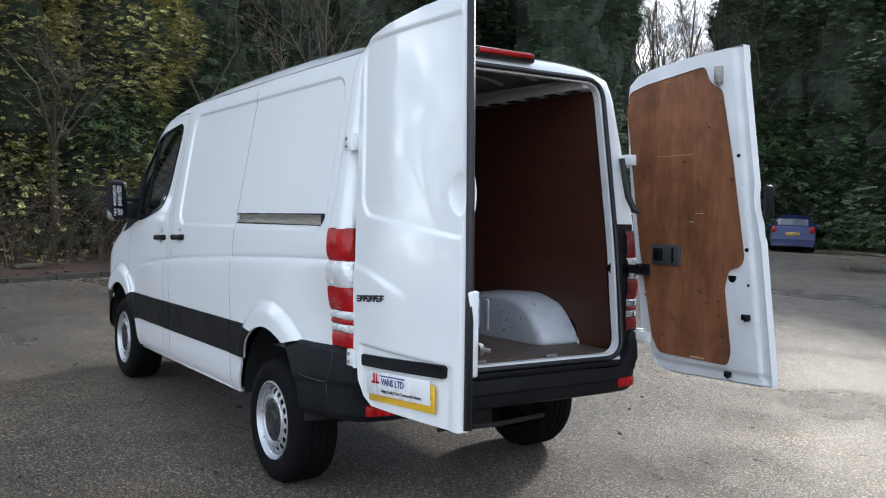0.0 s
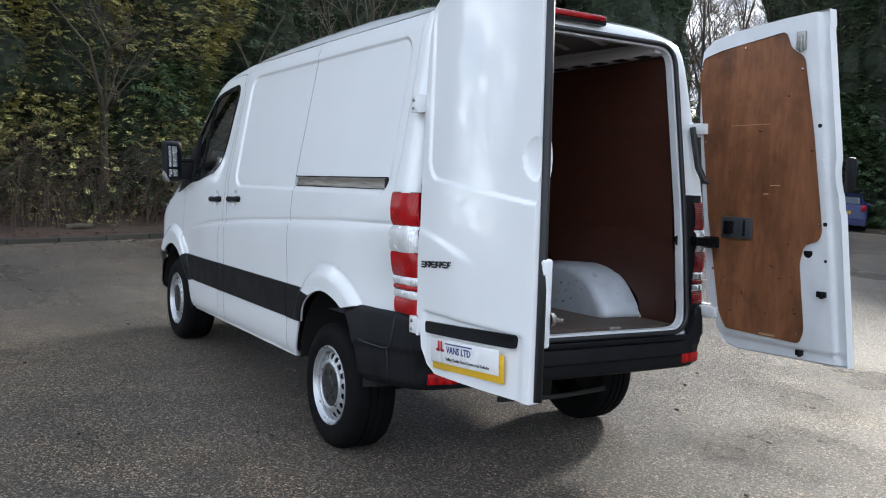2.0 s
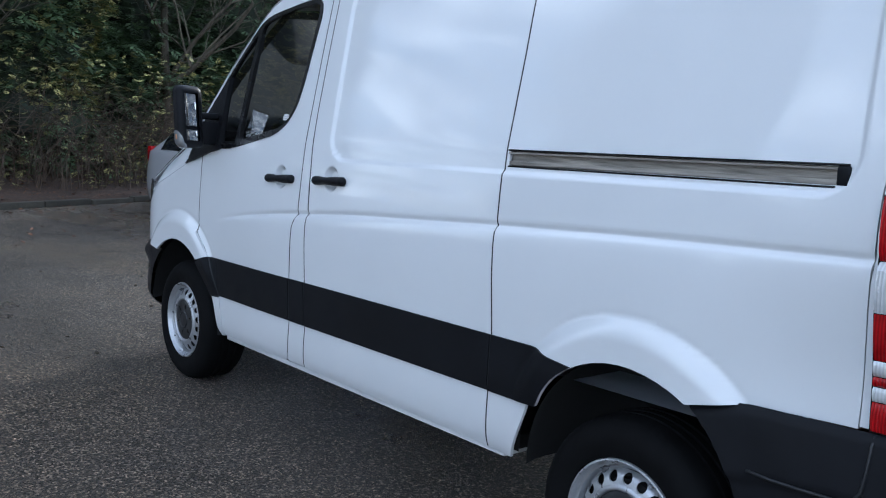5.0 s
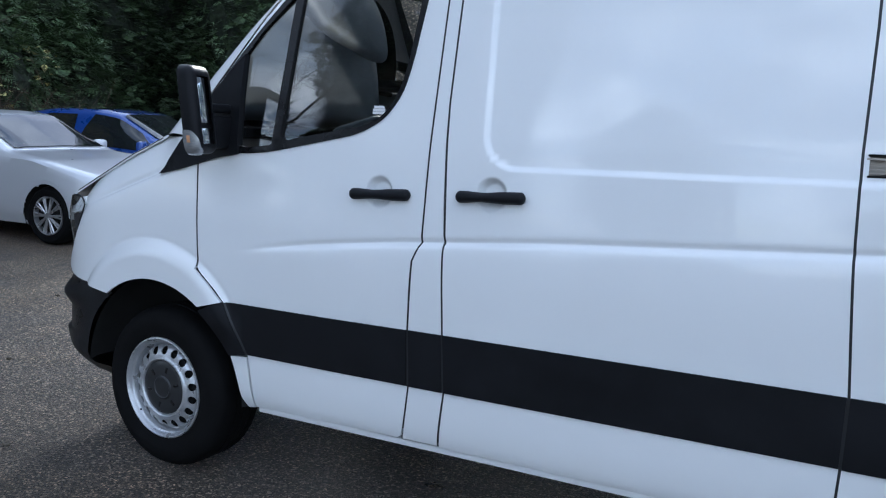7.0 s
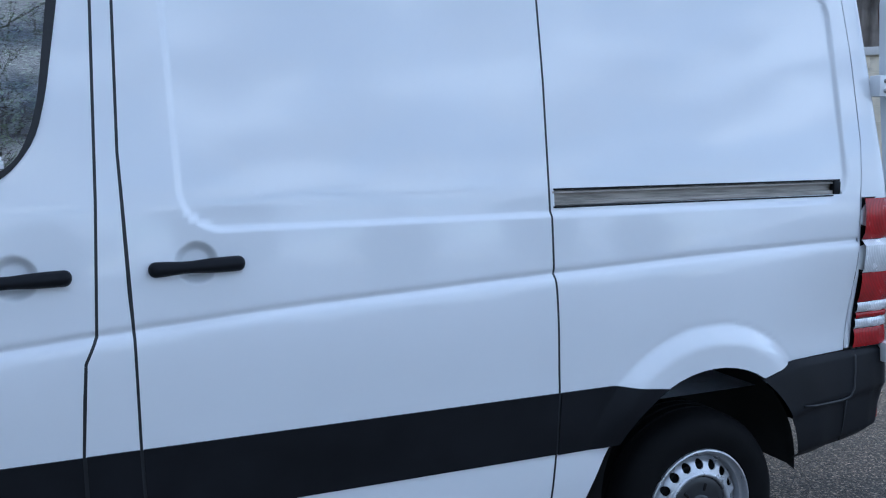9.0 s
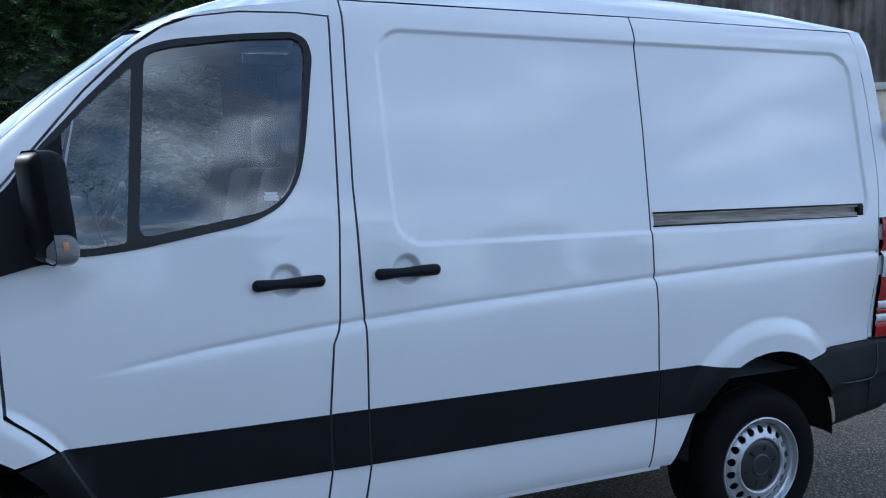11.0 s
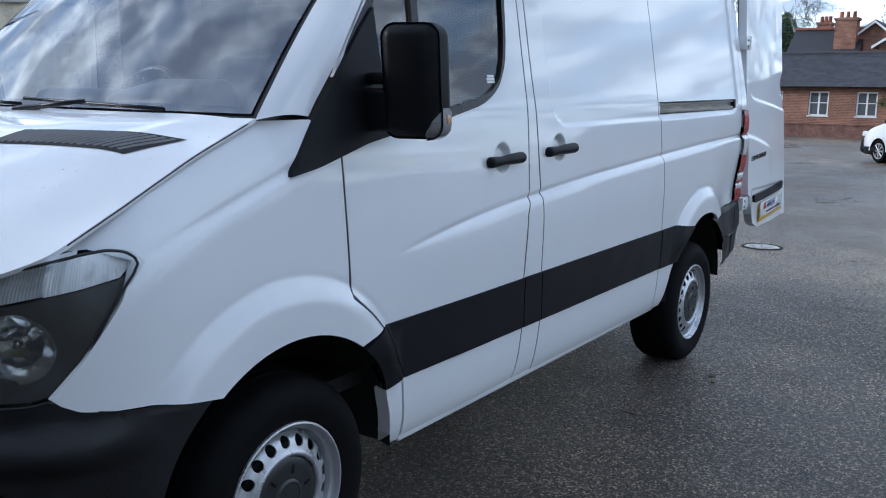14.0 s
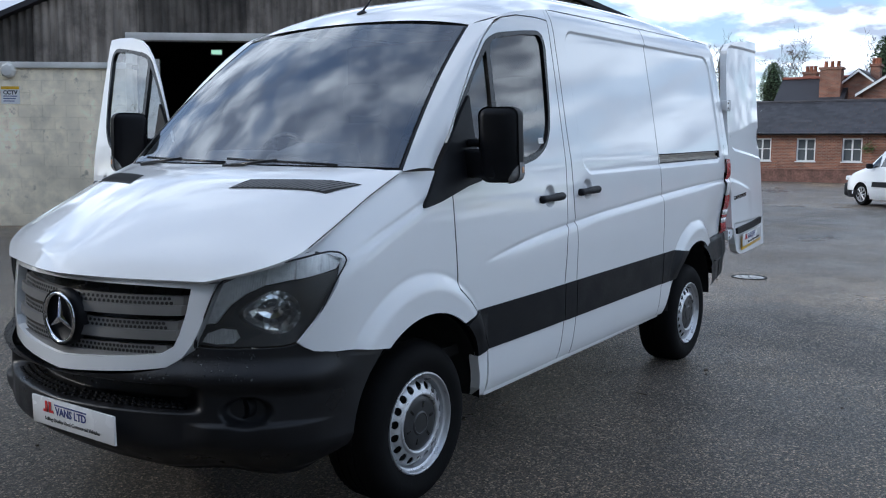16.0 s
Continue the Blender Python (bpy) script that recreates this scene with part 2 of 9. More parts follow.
def ribs(m, axis, pitch, depth, dark=1.0):
    """Moulded ribs across a lens: a relief of waves along one axis, and their shade of colour."""
    n, l = m.node_tree.nodes, m.node_tree.links
    b = n["Principled BSDF"]
    tc = n.new("ShaderNodeTexCoord")
    w = n.new("ShaderNodeTexWave"); w.wave_type = "BANDS"; w.bands_direction = axis
    w.inputs["Scale"].default_value = math.pi * 2 / 20.0 / pitch
    w.inputs["Distortion"].default_value = 0.0
    l.new(tc.outputs["Object"], w.inputs["Vector"])
    bp = n.new("ShaderNodeBump"); bp.inputs["Strength"].default_value = 0.8; bp.inputs["Distance"].default_value = depth
    l.new(w.outputs["Fac"], bp.inputs["Height"]); l.new(bp.outputs[0], b.inputs["Normal"])
    old = b.inputs["Base Color"].links[0].from_socket
    r = n.new("ShaderNodeMapRange"); r.inputs[3].default_value = dark; r.inputs[4].default_value = 1.0
    l.new(w.outputs["Fac"], r.inputs[0])
    sc = n.new("ShaderNodeVectorMath"); sc.operation = "SCALE"
    l.new(old, sc.inputs[0]); l.new(r.outputs[0], sc.inputs["Scale"]); l.new(sc.outputs[0], b.inputs["Base Color"])


ribs(M_RED, "X", 0.008, 0.0012, 0.55)
ribs(M_REDD, "Z", 0.010, 0.0012, 0.5)
ribs(M_CLEAR, "X", 0.009, 0.0008, 0.8)
ribs(M_CLEARD, "Z", 0.012, 0.001, 0.7)
stain(M_PLY, 3.2, 0.50, 0.74, 0.42)
stain(M_BLACK, 2.2, 0.45, 0.75, 1.25)


# ---- mesh helpers ----
def finish(bm, name, material, parent=None, label="", sharp=32.0, kind="", clean=False):
    """Link a bmesh as one mesh object, smooth with creases where faces meet at more than sharp degrees."""
    if clean:
        bmesh.ops.remove_doubles(bm, verts=bm.verts, dist=1e-5)
    lim = math.radians(sharp)
    for f in bm.faces:
        f.smooth = True
    for e in bm.edges:
        if len(e.link_faces) == 2 and e.calc_face_angle(0) > lim:
            e.smooth = False
    lay = bm.verts.layers.float_vector.get("surface")
    true = np.array([v[lay][:] for v in bm.verts]) if lay else None
    me = bpy.data.meshes.new(name)
    bm.to_mesh(me)
    bm.free()
    if true is not None:
        if "surface" in me.attributes:
            me.attributes.remove(me.attributes["surface"])
        vi, pn = np.zeros(len(me.loops), int), np.zeros(len(me.polygons) * 3)
        me.loops.foreach_get("vertex_index", vi)
        me.polygons.foreach_get("normal", pn)
        count = np.zeros(len(me.polygons), int)
        me.polygons.foreach_get("loop_total", count)
        flat = np.repeat(pn.reshape(-1, 3), count, axis=0)
        near = np.sum(flat * true[vi], axis=1)
        me.normals_split_custom_set(np.where(np.abs(near)[:, None] > 0.75, true[vi] * np.sign(near)[:, None], flat).tolist())
    for one in (material if isinstance(material, (list, tuple)) else [material]):
        me.materials.append(one)
    ob = new(name, me)
    if parent:
        ob.parent = parent
    if label:
        ob["label"] = label
    if kind:
        ob["kind"] = kind
    return ob


def part(name, bm, material, parent, label="", sharp=32.0):
    return finish(bm, name, material, parent, label, sharp)


def empty(name, loc=(0, 0, 0)):
    ob = new(name)
    ob.location = loc
    ob.empty_display_size = 0.2
    return ob


def box(bm, c, s, bev=0.0, m=None, segs=2):
    """A box with centre c and size s, its edges rounded by bev."""
    r = bmesh.ops.create_cube(bm, size=1.0, matrix=Matrix.Translation(c) @ Matrix.Diagonal((*s, 1)))
    vs = r["verts"]
    if bev:
        es = list({e for v in vs for e in v.link_edges})
        q = bmesh.ops.bevel(bm, geom=es, offset=bev, segments=segs, affect="EDGES", profile=0.5)
        vs = list({v for f in q["faces"] for v in f.verts} | {v for v in vs if v.is_valid})
    if m is not None:
        bmesh.ops.transform(bm, matrix=m, verts=vs)
    return vs


def lathe(bm, prof, axis="Y", c=(0, 0, 0), segs=48, closed=False):
    """Turn a profile of (radius, along) round an axis through c."""
    rings = []
    for r, h in prof:
        ring = []
        for i in range(segs):
            a = 2 * math.pi * i / segs
            u, v = r * math.cos(a), r * math.sin(a)
            p = (u, h, v) if axis == "Y" else ((h, u, v) if axis == "X" else (u, v, h))
            ring.append(bm.verts.new((p[0] + c[0], p[1] + c[1], p[2] + c[2])))
        rings.append(ring)
    pairs = list(zip(rings, rings[1:])) + ([(rings[-1], rings[0])] if closed else [])
    for a, b in pairs:
        for i in range(segs):
            j = (i + 1) % segs
            bm.faces.new((a[i], a[j], b[j], b[i]))
    return rings


def tube(bm, pts, rad, segs=8, cap=True):
    """A round bar along points; rad is one radius or one for each point."""
    rings = []
    n = len(pts)
    pts = [Vector(p) for p in pts]
    for i, p in enumerate(pts):
        d = (pts[min(i + 1, n - 1)] - pts[max(i - 1, 0)]).normalized()
        u = d.orthogonal().normalized() if i == 0 else (u - d * u.dot(d)).normalized()
        v = d.cross(u)
        r = rad[i] if isinstance(rad, (list, tuple)) else rad
        rings.append([bm.verts.new(p + (u * math.cos(2 * math.pi * k / segs) + v * math.sin(2 * math.pi * k / segs)) * r) for k in range(segs)])
    for a, b in zip(rings, rings[1:]):
        for k in range(segs):
            j = (k + 1) % segs
            bm.faces.new((a[k], a[j], b[j], b[k]))
    if cap:
        bm.faces.new(rings[0][::-1])
        bm.faces.new(rings[-1])


def offset_loop(pts, d):
    """The closed outline moved inwards by d."""
    n = len(pts)
    area = sum(pts[i][0] * pts[(i + 1) % n][1] - pts[(i + 1) % n][0] * pts[i][1] for i in range(n))
    sg = 1 if area > 0 else -1
    out = []
    for i in range(n):
        p, q, r = Vector(pts[i - 1]), Vector(pts[i]), Vector(pts[(i + 1) % n])
        a, b = (q - p).normalized(), (r - q).normalized()
        na, nb = Vector((-a.y, a.x)) * sg, Vector((-b.y, b.x)) * sg
        m = na + nb
        k = d * 2 / max(m.length_squared, 0.6)
        out.append((q.x + m.x * k, q.y + m.y * k))
    return out


def round_loop(pts, rad=0.03, steps=4):
    """The closed outline with its corners cut round."""
    out = []
    n = len(pts)
    for i in range(n):
        p, q, r = Vector(pts[i - 1]), Vector(pts[i]), Vector(pts[(i + 1) % n])
        ra = min(rad, (p - q).length * 0.45, (r - q).length * 0.45)
        a, b = q + (p - q).normalized() * ra, q + (r - q).normalized() * ra
        for k in range(steps + 1):
            t = k / steps
            out.append(tuple(a * (1 - t) ** 2 + q * 2 * t * (1 - t) + b * t * t))
    return out


def circle(cx, cz, r, n=16, a0=0.0, a1=360.0):
    full = abs(a1 - a0) >= 359.9
    m = n if full else n - 1
    return [(cx + r * math.cos(math.radians(a0 + (a1 - a0) * i / m)), cz + r * math.sin(math.radians(a0 + (a1 - a0) * i / m))) for i in range(n)]


def fill2d(outline, holes=(), step=0.0, stepz=None):
    """A flat sheet in x and z with that outline and holes, cut into a grid of step."""
    bm = bmesh.new()
    for loop in (outline, *holes):
        vs = [bm.verts.new((p[0], 0, p[1])) for p in loop]
        for i in range(len(vs)):
            bm.edges.new((vs[i - 1], vs[i]))
    bmesh.ops.triangle_fill(bm, edges=list(bm.edges), use_beauty=True, normal=(0, -1, 0))
    if step:
        xs, zs = [p[0] for p in outline], [p[1] for p in outline]
        for k in range(math.ceil(min(xs) / step), math.floor(max(xs) / step) + 1):
            bmesh.ops.bisect_plane(bm, geom=bm.verts[:] + bm.edges[:] + bm.faces[:], plane_co=(k * step, 0, 0), plane_no=(1, 0, 0), dist=1e-5)
        sz = stepz or step
        for k in range(math.ceil(min(zs) / sz), math.floor(max(zs) / sz) + 1):
            bmesh.ops.bisect_plane(bm, geom=bm.verts[:] + bm.edges[:] + bm.faces[:], plane_co=(0, 0, k * sz), plane_no=(0, 0, 1), dist=1e-5)
    return bm


def sheet(outline, holes, fn, step=0.05, depth=0.02, stepz=None, vec=(0, 1, 0), cuts=None, lines=()):
    """A shaped panel: the outline filled, laid on the surface fn(x, z) -> (x, y, z) (arrays), its rims turned in by depth along vec."""
    bm = fill2d(outline, holes, step, stepz)
    if cuts:
        for k in range(-14, 15):
            for co, no in (((cuts[0] + k * 0.0047, 0, 0), (1, 0, 0)), ((0, 0, cuts[1] + k * 0.0047), (0, 0, 1))):
                bmesh.ops.bisect_plane(bm, geom=bm.verts[:] + bm.edges[:] + bm.faces[:], plane_co=co, plane_no=no, dist=1e-4)
    for axis, at in lines:
        co, no = ((at, 0, 0), (1, 0, 0)) if axis == "x" else ((0, 0, at), (0, 0, 1))
        bmesh.ops.bisect_plane(bm, geom=bm.verts[:] + bm.edges[:] + bm.faces[:], plane_co=co, plane_no=no, dist=1e-4)
    bm.verts.ensure_lookup_table()
    co = np.array([v.co[:] for v in bm.verts])
    x, y, z = fn(co[:, 0], co[:, 2])
    for v, a, b, c in zip(bm.verts, x, y, z):
        v.co = (a, b, c)
    # true normals of the surface, kept for smooth reflections
    hx, hz = (0.003 if np.ptp(co[:, 0]) < 8 else 0.12), 0.003
    du = [np.broadcast_to(q, x.shape) - np.broadcast_to(r, x.shape) for q, r in zip(fn(co[:, 0] + hx, co[:, 2]), fn(co[:, 0] - hx, co[:, 2]))]
    dv = [np.broadcast_to(q, x.shape) - np.broadcast_to(r, x.shape) for q, r in zip(fn(co[:, 0], co[:, 2] + hz), fn(co[:, 0], co[:, 2] - hz))]
    nn = np.cross(np.array(du).T, np.array(dv).T)
    nn /= np.maximum(np.linalg.norm(nn, axis=1, keepdims=True), 1e-12)
    lay = bm.verts.layers.float_vector.new("surface")
    for v, q in zip(bm.verts, nn):
        v[lay] = q
    bm.normal_update()
    s = sum((f.normal.dot(Vector(vec)) * f.calc_area() for f in bm.faces))
    if s > 0:
        bmesh.ops.reverse_faces(bm, faces=bm.faces[:])
    if depth:
        rim = [e for e in bm.edges if len(e.link_faces) == 1]
        q = bmesh.ops.extrude_edge_only(bm, edges=rim)
        for v in [g for g in q["geom"] if isinstance(g, bmesh.types.BMVert)]:
            v.co += Vector(vec) * depth
        bm.normal_update()
    return bm


def grid(bm, fn, nu, nv, flip=False):
    """A sheet from fn(u, v) with u and v from 0 to 1."""
    vs = [[bm.verts.new(fn(i / nu, j / nv)) for j in range(nv + 1)] for i in range(nu + 1)]
    for i in range(nu):
        for j in range(nv):
            q = (vs[i][j], vs[i + 1][j], vs[i + 1][j + 1], vs[i][j + 1])
            bm.faces.new(q[::-1] if flip else q)
    return vs


def smooth(a, b, x):
    t = np.clip((x - a) / (b - a), 0, 1)
    return t * t * (3 - 2 * t)


def curve_of(pts, soft=0.02):
    """A smooth function through (t, value) pairs."""
    t = np.array([p[0] for p in pts]); v = np.array([p[1] for p in pts])
    tt = np.linspace(t[0] - 0.3, t[-1] + 0.3, 900)
    lo = (v[1] - v[0]) / (t[1] - t[0]); hi = (v[-1] - v[-2]) / (t[-1] - t[-2])
    vv = np.interp(tt, t, v) + np.where(tt < t[0], (tt - t[0]) * lo, 0) + np.where(tt > t[-1], (tt - t[-1]) * hi, 0)
    k = np.exp(-0.5 * (np.arange(-60, 61) * (tt[1] - tt[0]) / soft) ** 2); k /= k.sum()
    pad = np.concatenate([vv[0] + (np.arange(-60, 0)) * (vv[1] - vv[0]), vv, vv[-1] + np.arange(1, 61) * (vv[-1] - vv[-2])])
    sm = np.convolve(pad, k, "valid")
    return lambda x: np.interp(x, tt, sm)


# ================= the van =================
CY, RAKE = 0.9965, 0.0245
X0, NS = -0.30, 2.4


def rake_bm(bm):
    """Nose-down rake of the unladen body."""
    lay = bm.verts.layers.float_vector.get("surface")
    for v in bm.verts:
        x, y, z = v.co
        v.co = (x - RAKE * (z - 1.0), y, z + RAKE * (x - 1.6))
        if lay:
            a, b, c = v[lay]
            v[lay] = Vector((a - RAKE * c, b, c + RAKE * a)).normalized()
    return bm


def mirrored(bm):
    lay = bm.verts.layers.float_vector.get("surface")
    for v in bm.verts:
        v.co.y = 2 * CY - v.co.y
        if lay:
            a, b, c = v[lay]
            v[lay] = (a, -b, c)
    bmesh.ops.reverse_faces(bm, faces=bm.faces[:])
    return bm


base_y = curve_of([(0.33, 0.085), (0.37, 0.050), (0.42, 0.028), (0.50, 0.018), (0.60, 0.014), (0.80, 0.010), (1.00, 0.008), (1.12, 0.012), (1.30, 0.024), (1.44, 0.036), (1.84, 0.105), (2.13, 0.158), (2.19, 0.174), (2.25, 0.205), (2.30, 0.25)], 0.022)
crease_z = curve_of([(0.30, 0.99), (0.46, 1.013), (0.775, 1.060), (1.13, 1.097), (1.75, 1.142), (2.62, 1.183), (3.26, 1.208), (3.91, 1.222)], 0.08)
front_x = curve_of([(0.26, -0.97), (0.34, -1.010), (0.45, -1.038), (0.58, -1.055), (0.66, -1.050), (0.72, -1.042), (0.82, -1.035), (0.93, -1.022), (1.03, -1.005), (1.10, -0.985), (1.25, -0.89), (1.4, -0.79)], 0.025)
edge_z = curve_of([(-0.95, 1.03), (-0.80, 1.09), (-0.656, 1.16), (-0.45, 1.262), (-0.20, 1.378), (-0.033, 1.443), (0.2, 1.52)], 0.04)


def flare(r):
    """Height of a wheel arch's lip: a soft groove round it, a broad upward face, then the upright lip."""
    t = np.clip(0.008 * np.logaddexp(0, (0.002 - r) / 0.008) / 0.066, 0, 1)
    return 0.032 * (1 - (1 - t) ** 2) - 0.0028 * np.exp(-((r - 0.012) / 0.013) ** 2)


def side_y(x, z):
    """How far the left flank lies inside the widest plane, in body coordinates."""
    x, z = np.asarray(x, float), np.asarray(z, float)
    y = base_y(z)
    f = smooth(0.40, 1.0, x)
    d = crease_z(x) - z
    y = y - np.where(d > 0, 0.013 * f * (1 - np.exp(-np.maximum(d, 0) / 0.016)) * (1 - 0.5 * smooth(0.08, 0.4, d)), 0)
    y = y + 0.0075 * f * np.exp(-((d + 0.003) / 0.011) ** 2)
    # pressed panels above the waist
    bx, bz = np.abs(x - (2.675 - 0.03 * (z - 1.75))) - (1.18 - 0.11), np.abs(z - 1.757) - (0.387 - 0.11)
    sd = np.hypot(np.maximum(bx, 0), np.maximum(bz, 0)) + np.minimum(np.maximum(bx, bz), 0) - 0.11
    y = y + 0.012 * smooth(0.010, -0.012, sd)
    # wheel arch flares
    rf = np.hypot(x + 0.03, z - 0.49) - 0.52
    y = y - flare(rf) * smooth(0.55, 0.75, z)
    rr = np.hypot(x - 3.24, z - 0.462) - 0.497
    y = y - flare(rr) * smooth(0.55, 0.75, z)
    # the tail draws in below the waist
    y = y + 0.058 * smooth(3.30, 3.92, x) * smooth(1.36, 0.86, z)
    # finger bowls behind the handles
    for hx, hz in ((1.10, 1.272), (1.540, 1.285)):
        r = np.hypot(x - hx, z - hz) / 0.058
        y = y + 0.024 * smooth(1.03, 0.55, r)
    # rounding towards the nose
    q = np.clip((X0 - x) / (X0 - front_x(z)), 0, 0.999)
    y = y + (CY - 0.012) * (1 - (1 - q ** NS) ** (1 / NS))
    # shoulder of the wing up to the bonnet
    d = edge_z(x) - z
    y = y + 0.080 * np.clip(1 - d / 0.20, 0, 1.3) ** 2 * smooth(0.25, -0.05, x)
    zl = 1.142 + (x + 0.426) * 0.346
    y = y + 0.010 * smooth(-0.010, 0.012, z - zl) * smooth(-0.5, -0.25, x) * smooth(0.12, -0.02, x)
    y = y + 0.0065 * np.exp(-((z - zl - 0.012) / 0.013) ** 2) * smooth(-0.5, -0.25, x) * smooth(0.20, 0.05, x)
    return y


def flat_z(x, z):
    """Height with the waist crease straightened to 1.14, so that a panel's grid can follow it."""
    z = np.asarray(z, float)
    return z - (crease_z(x) - 1.14) * smooth(0.84, 1.08, z) * smooth(1.42, 1.18, z)


def true_z(x, q):
    z = np.array(q, float)
    for _ in range(14):
        z = q + (crease_z(x) - 1.14) * smooth(0.84, 1.08, z) * smooth(1.42, 1.18, z)
    return z


CREASE_CUTS = [("z", 1.14 + k) for k in (-0.05, -0.036, -0.026, -0.018, -0.012, -0.007, -0.003, 0.0, 0.003, 0.006, 0.010, 0.015, 0.022)]
PRESS_CUTS = [("z", 2.144 + k) for k in (-0.011, -0.006, -0.001, 0.004, 0.009, 0.014)] + [("z", 1.370 + k) for k in (-0.014, -0.009, -0.004, 0.001, 0.006, 0.011)] + [("x", 1.495 + k) for k in (-0.014, -0.008, -0.003, 0.002, 0.007, 0.013)] + [("x", 3.855 + k) for k in (-0.014, -0.008, -0.003, 0.002, 0.007, 0.013)]


ARCH_CUTS = [("x", 2.735 + 0.011 * k) for k in range(93)] + [("z", 0.80 + 0.0105 * k) for k in range(16)]


DOOR_CUTS = [("x", 0.235 + 0.010 * k) for k in range(28)] + [("z", 0.79 + 0.010 * k) for k in range(22)]


def flank(outline, holes, step, depth, stepz, bowl=None, press=False):
    """A side panel whose mesh runs along the waist crease."""
    flat = lambda loop: [(x, float(flat_z(x, z))) for x, z in loop]
    dense = []
    for (x0, z0), (x1, z1) in zip(outline, outline[1:] + outline[:1]):
        n = max(1, int(abs(z1 - z0) / 0.05))
        dense += [(x0 + (x1 - x0) * k / n, z0 + (z1 - z0) * k / n) for k in range(n)]
    cuts = (bowl[0], float(flat_z(bowl[0], bowl[1]))) if bowl else None

    def lay(x, q):
        z = true_z(x, q)
        return x, side_y(x, z), z
    return sheet(flat(dense), [flat(h) for h in holes], lay, step, depth, stepz, cuts=cuts, lines=CREASE_CUTS + (DOOR_CUTS if bowl and bowl[0] < 1.2 else []) + (PRESS_CUTS if press else []) + (ARCH_CUTS if press and outline[0][0] > 2 else []))


def on_side(off=0.0):
    return lambda x, z: (x, side_y(x, z) + off, z)


def front_pt(th, z, off=0.0):
    """The nose, by the angle round the plan from the flank (0) to the middle (90) and on."""
    th, z = np.asarray(th, float), np.asarray(z, float)
    a = X0 - front_x(z) + off
    s, c = np.sin(np.radians(th)), np.cos(np.radians(th))
    w = CY - 0.012 + off
    near = 90 - np.abs(90 - th)
    prow = 0.055 * np.clip((90 - near) / 30.0, 0, 1) * smooth(12, 45, near) * smooth(0.30, 0.62, z)
    return X0 - a * np.abs(s) ** (2 / NS) + prow, CY - w * np.sign(c) * np.abs(c) ** (2 / NS), z


van = empty("van", (1.6, CY, 0))
tagged(van, "white panel van with black bumpers, rear doors standing open", "van")


def vpart(name, bm, material, parent=None, label="", mir=False, sharp=32.0, rake=True):
    """A part of the van from a bmesh in body coordinates."""
    if mir:
        mirrored(bm)
    if rake:
        rake_bm(bm)
    p = parent or van
    w = p.matrix_world.translation if p is van else Vector((0, 0, 0))
    ob = part(name, bm, material, p, label, sharp)
    ob.matrix_parent_inverse = Matrix.Translation(-Vector((1.6, CY, 0)))
    if p is not van:
        ob.matrix_parent_inverse = Matrix.Identity(4)
    return ob


ARCH_F, ARCH_R = (-0.015, 0.40, 0.452), (3.24, 0.405, 0.417)
arch_f = circle(*ARCH_F, n=15, a0=54.0, a1=126.5)
FENDER = [(0.222, 1.352), (0.226, 1.124), (0.233, 0.92), (0.30, 0.868), (0.374, 0.797)] + [(0.30, 0.778)] + arch_f + [(-0.36, 0.775), (-0.438, 0.788), (-0.560, 0.798), (-0.620, 0.810), (-0.655, 0.830), (-0.676, 0.852), (-0.61, 0.930), (-0.52, 1.055), (-0.483, 1.138), (-0.55, 1.166), (-0.656, 1.162), (-0.55, 1.214), (-0.441, 1.266), (-0.25, 1.357), (-0.033, 1.444), (0.12, 1.446), (0.20, 1.40)]
DOOR = [(0.222, 1.352), (0.226, 1.124), (0.233, 0.92), (0.30, 0.868), (0.374, 0.797), (0.43, 0.70), (0.487, 0.593), (0.50, 0.48), (0.505, 0.385), (1.183, 0.394), (1.203, 0.407), (1.214, 0.440), (1.226, 0.50), (1.24, 0.592), (1.237, 0.798), (1.246, 0.95), (1.254, 1.046), (1.283, 1.11), (1.298, 1.452), (1.31, 1.874), (1.319, 2.182), (1.20, 2.188), (1.0, 2.18), (0.85, 2.155), (0.75, 2.115), (0.65, 2.045), (0.5, 1.90), (0.354, 1.725), (0.25, 1.60), (0.215, 1.55)]
WIN_HOLE = [(0.30, 1.40), (0.479, 1.392), (0.614, 1.405), (0.968, 1.470), (1.03, 1.492), (1.099, 1.530), (1.161, 1.610), (1.190, 1.72), (1.240, 2.036), (1.226, 2.090), (1.183, 2.112), (1.015, 2.098), (0.769, 2.067), (0.668, 2.030), (0.505, 1.868), (0.36, 1.712), (0.27, 1.60)]
WIN_HOLE = round_loop(WIN_HOLE, 0.05, 3)
GLASS_MAIN = [(0.640, 1.439), (1.042, 1.509), (1.119, 1.562), (1.155, 1.64), (1.175, 1.72), (1.217, 2.045), (1.205, 2.08), (1.180, 2.092), (1.0, 2.08), (0.767, 2.045), (0.691, 2.02)]
GLASS_Q = [(0.40, 1.425), (0.479, 1.414), (0.597, 1.426), (0.644, 1.974), (0.503, 1.845), (0.41, 1.735)]
SAIL = [(0.011, 1.292), (0.12, 1.312), (0.222, 1.338), (0.33, 1.366), (0.44, 1.384), (0.43, 1.60), (0.43, 1.765), (0.36, 1.70), (0.237, 1.571), (0.12, 1.432)]
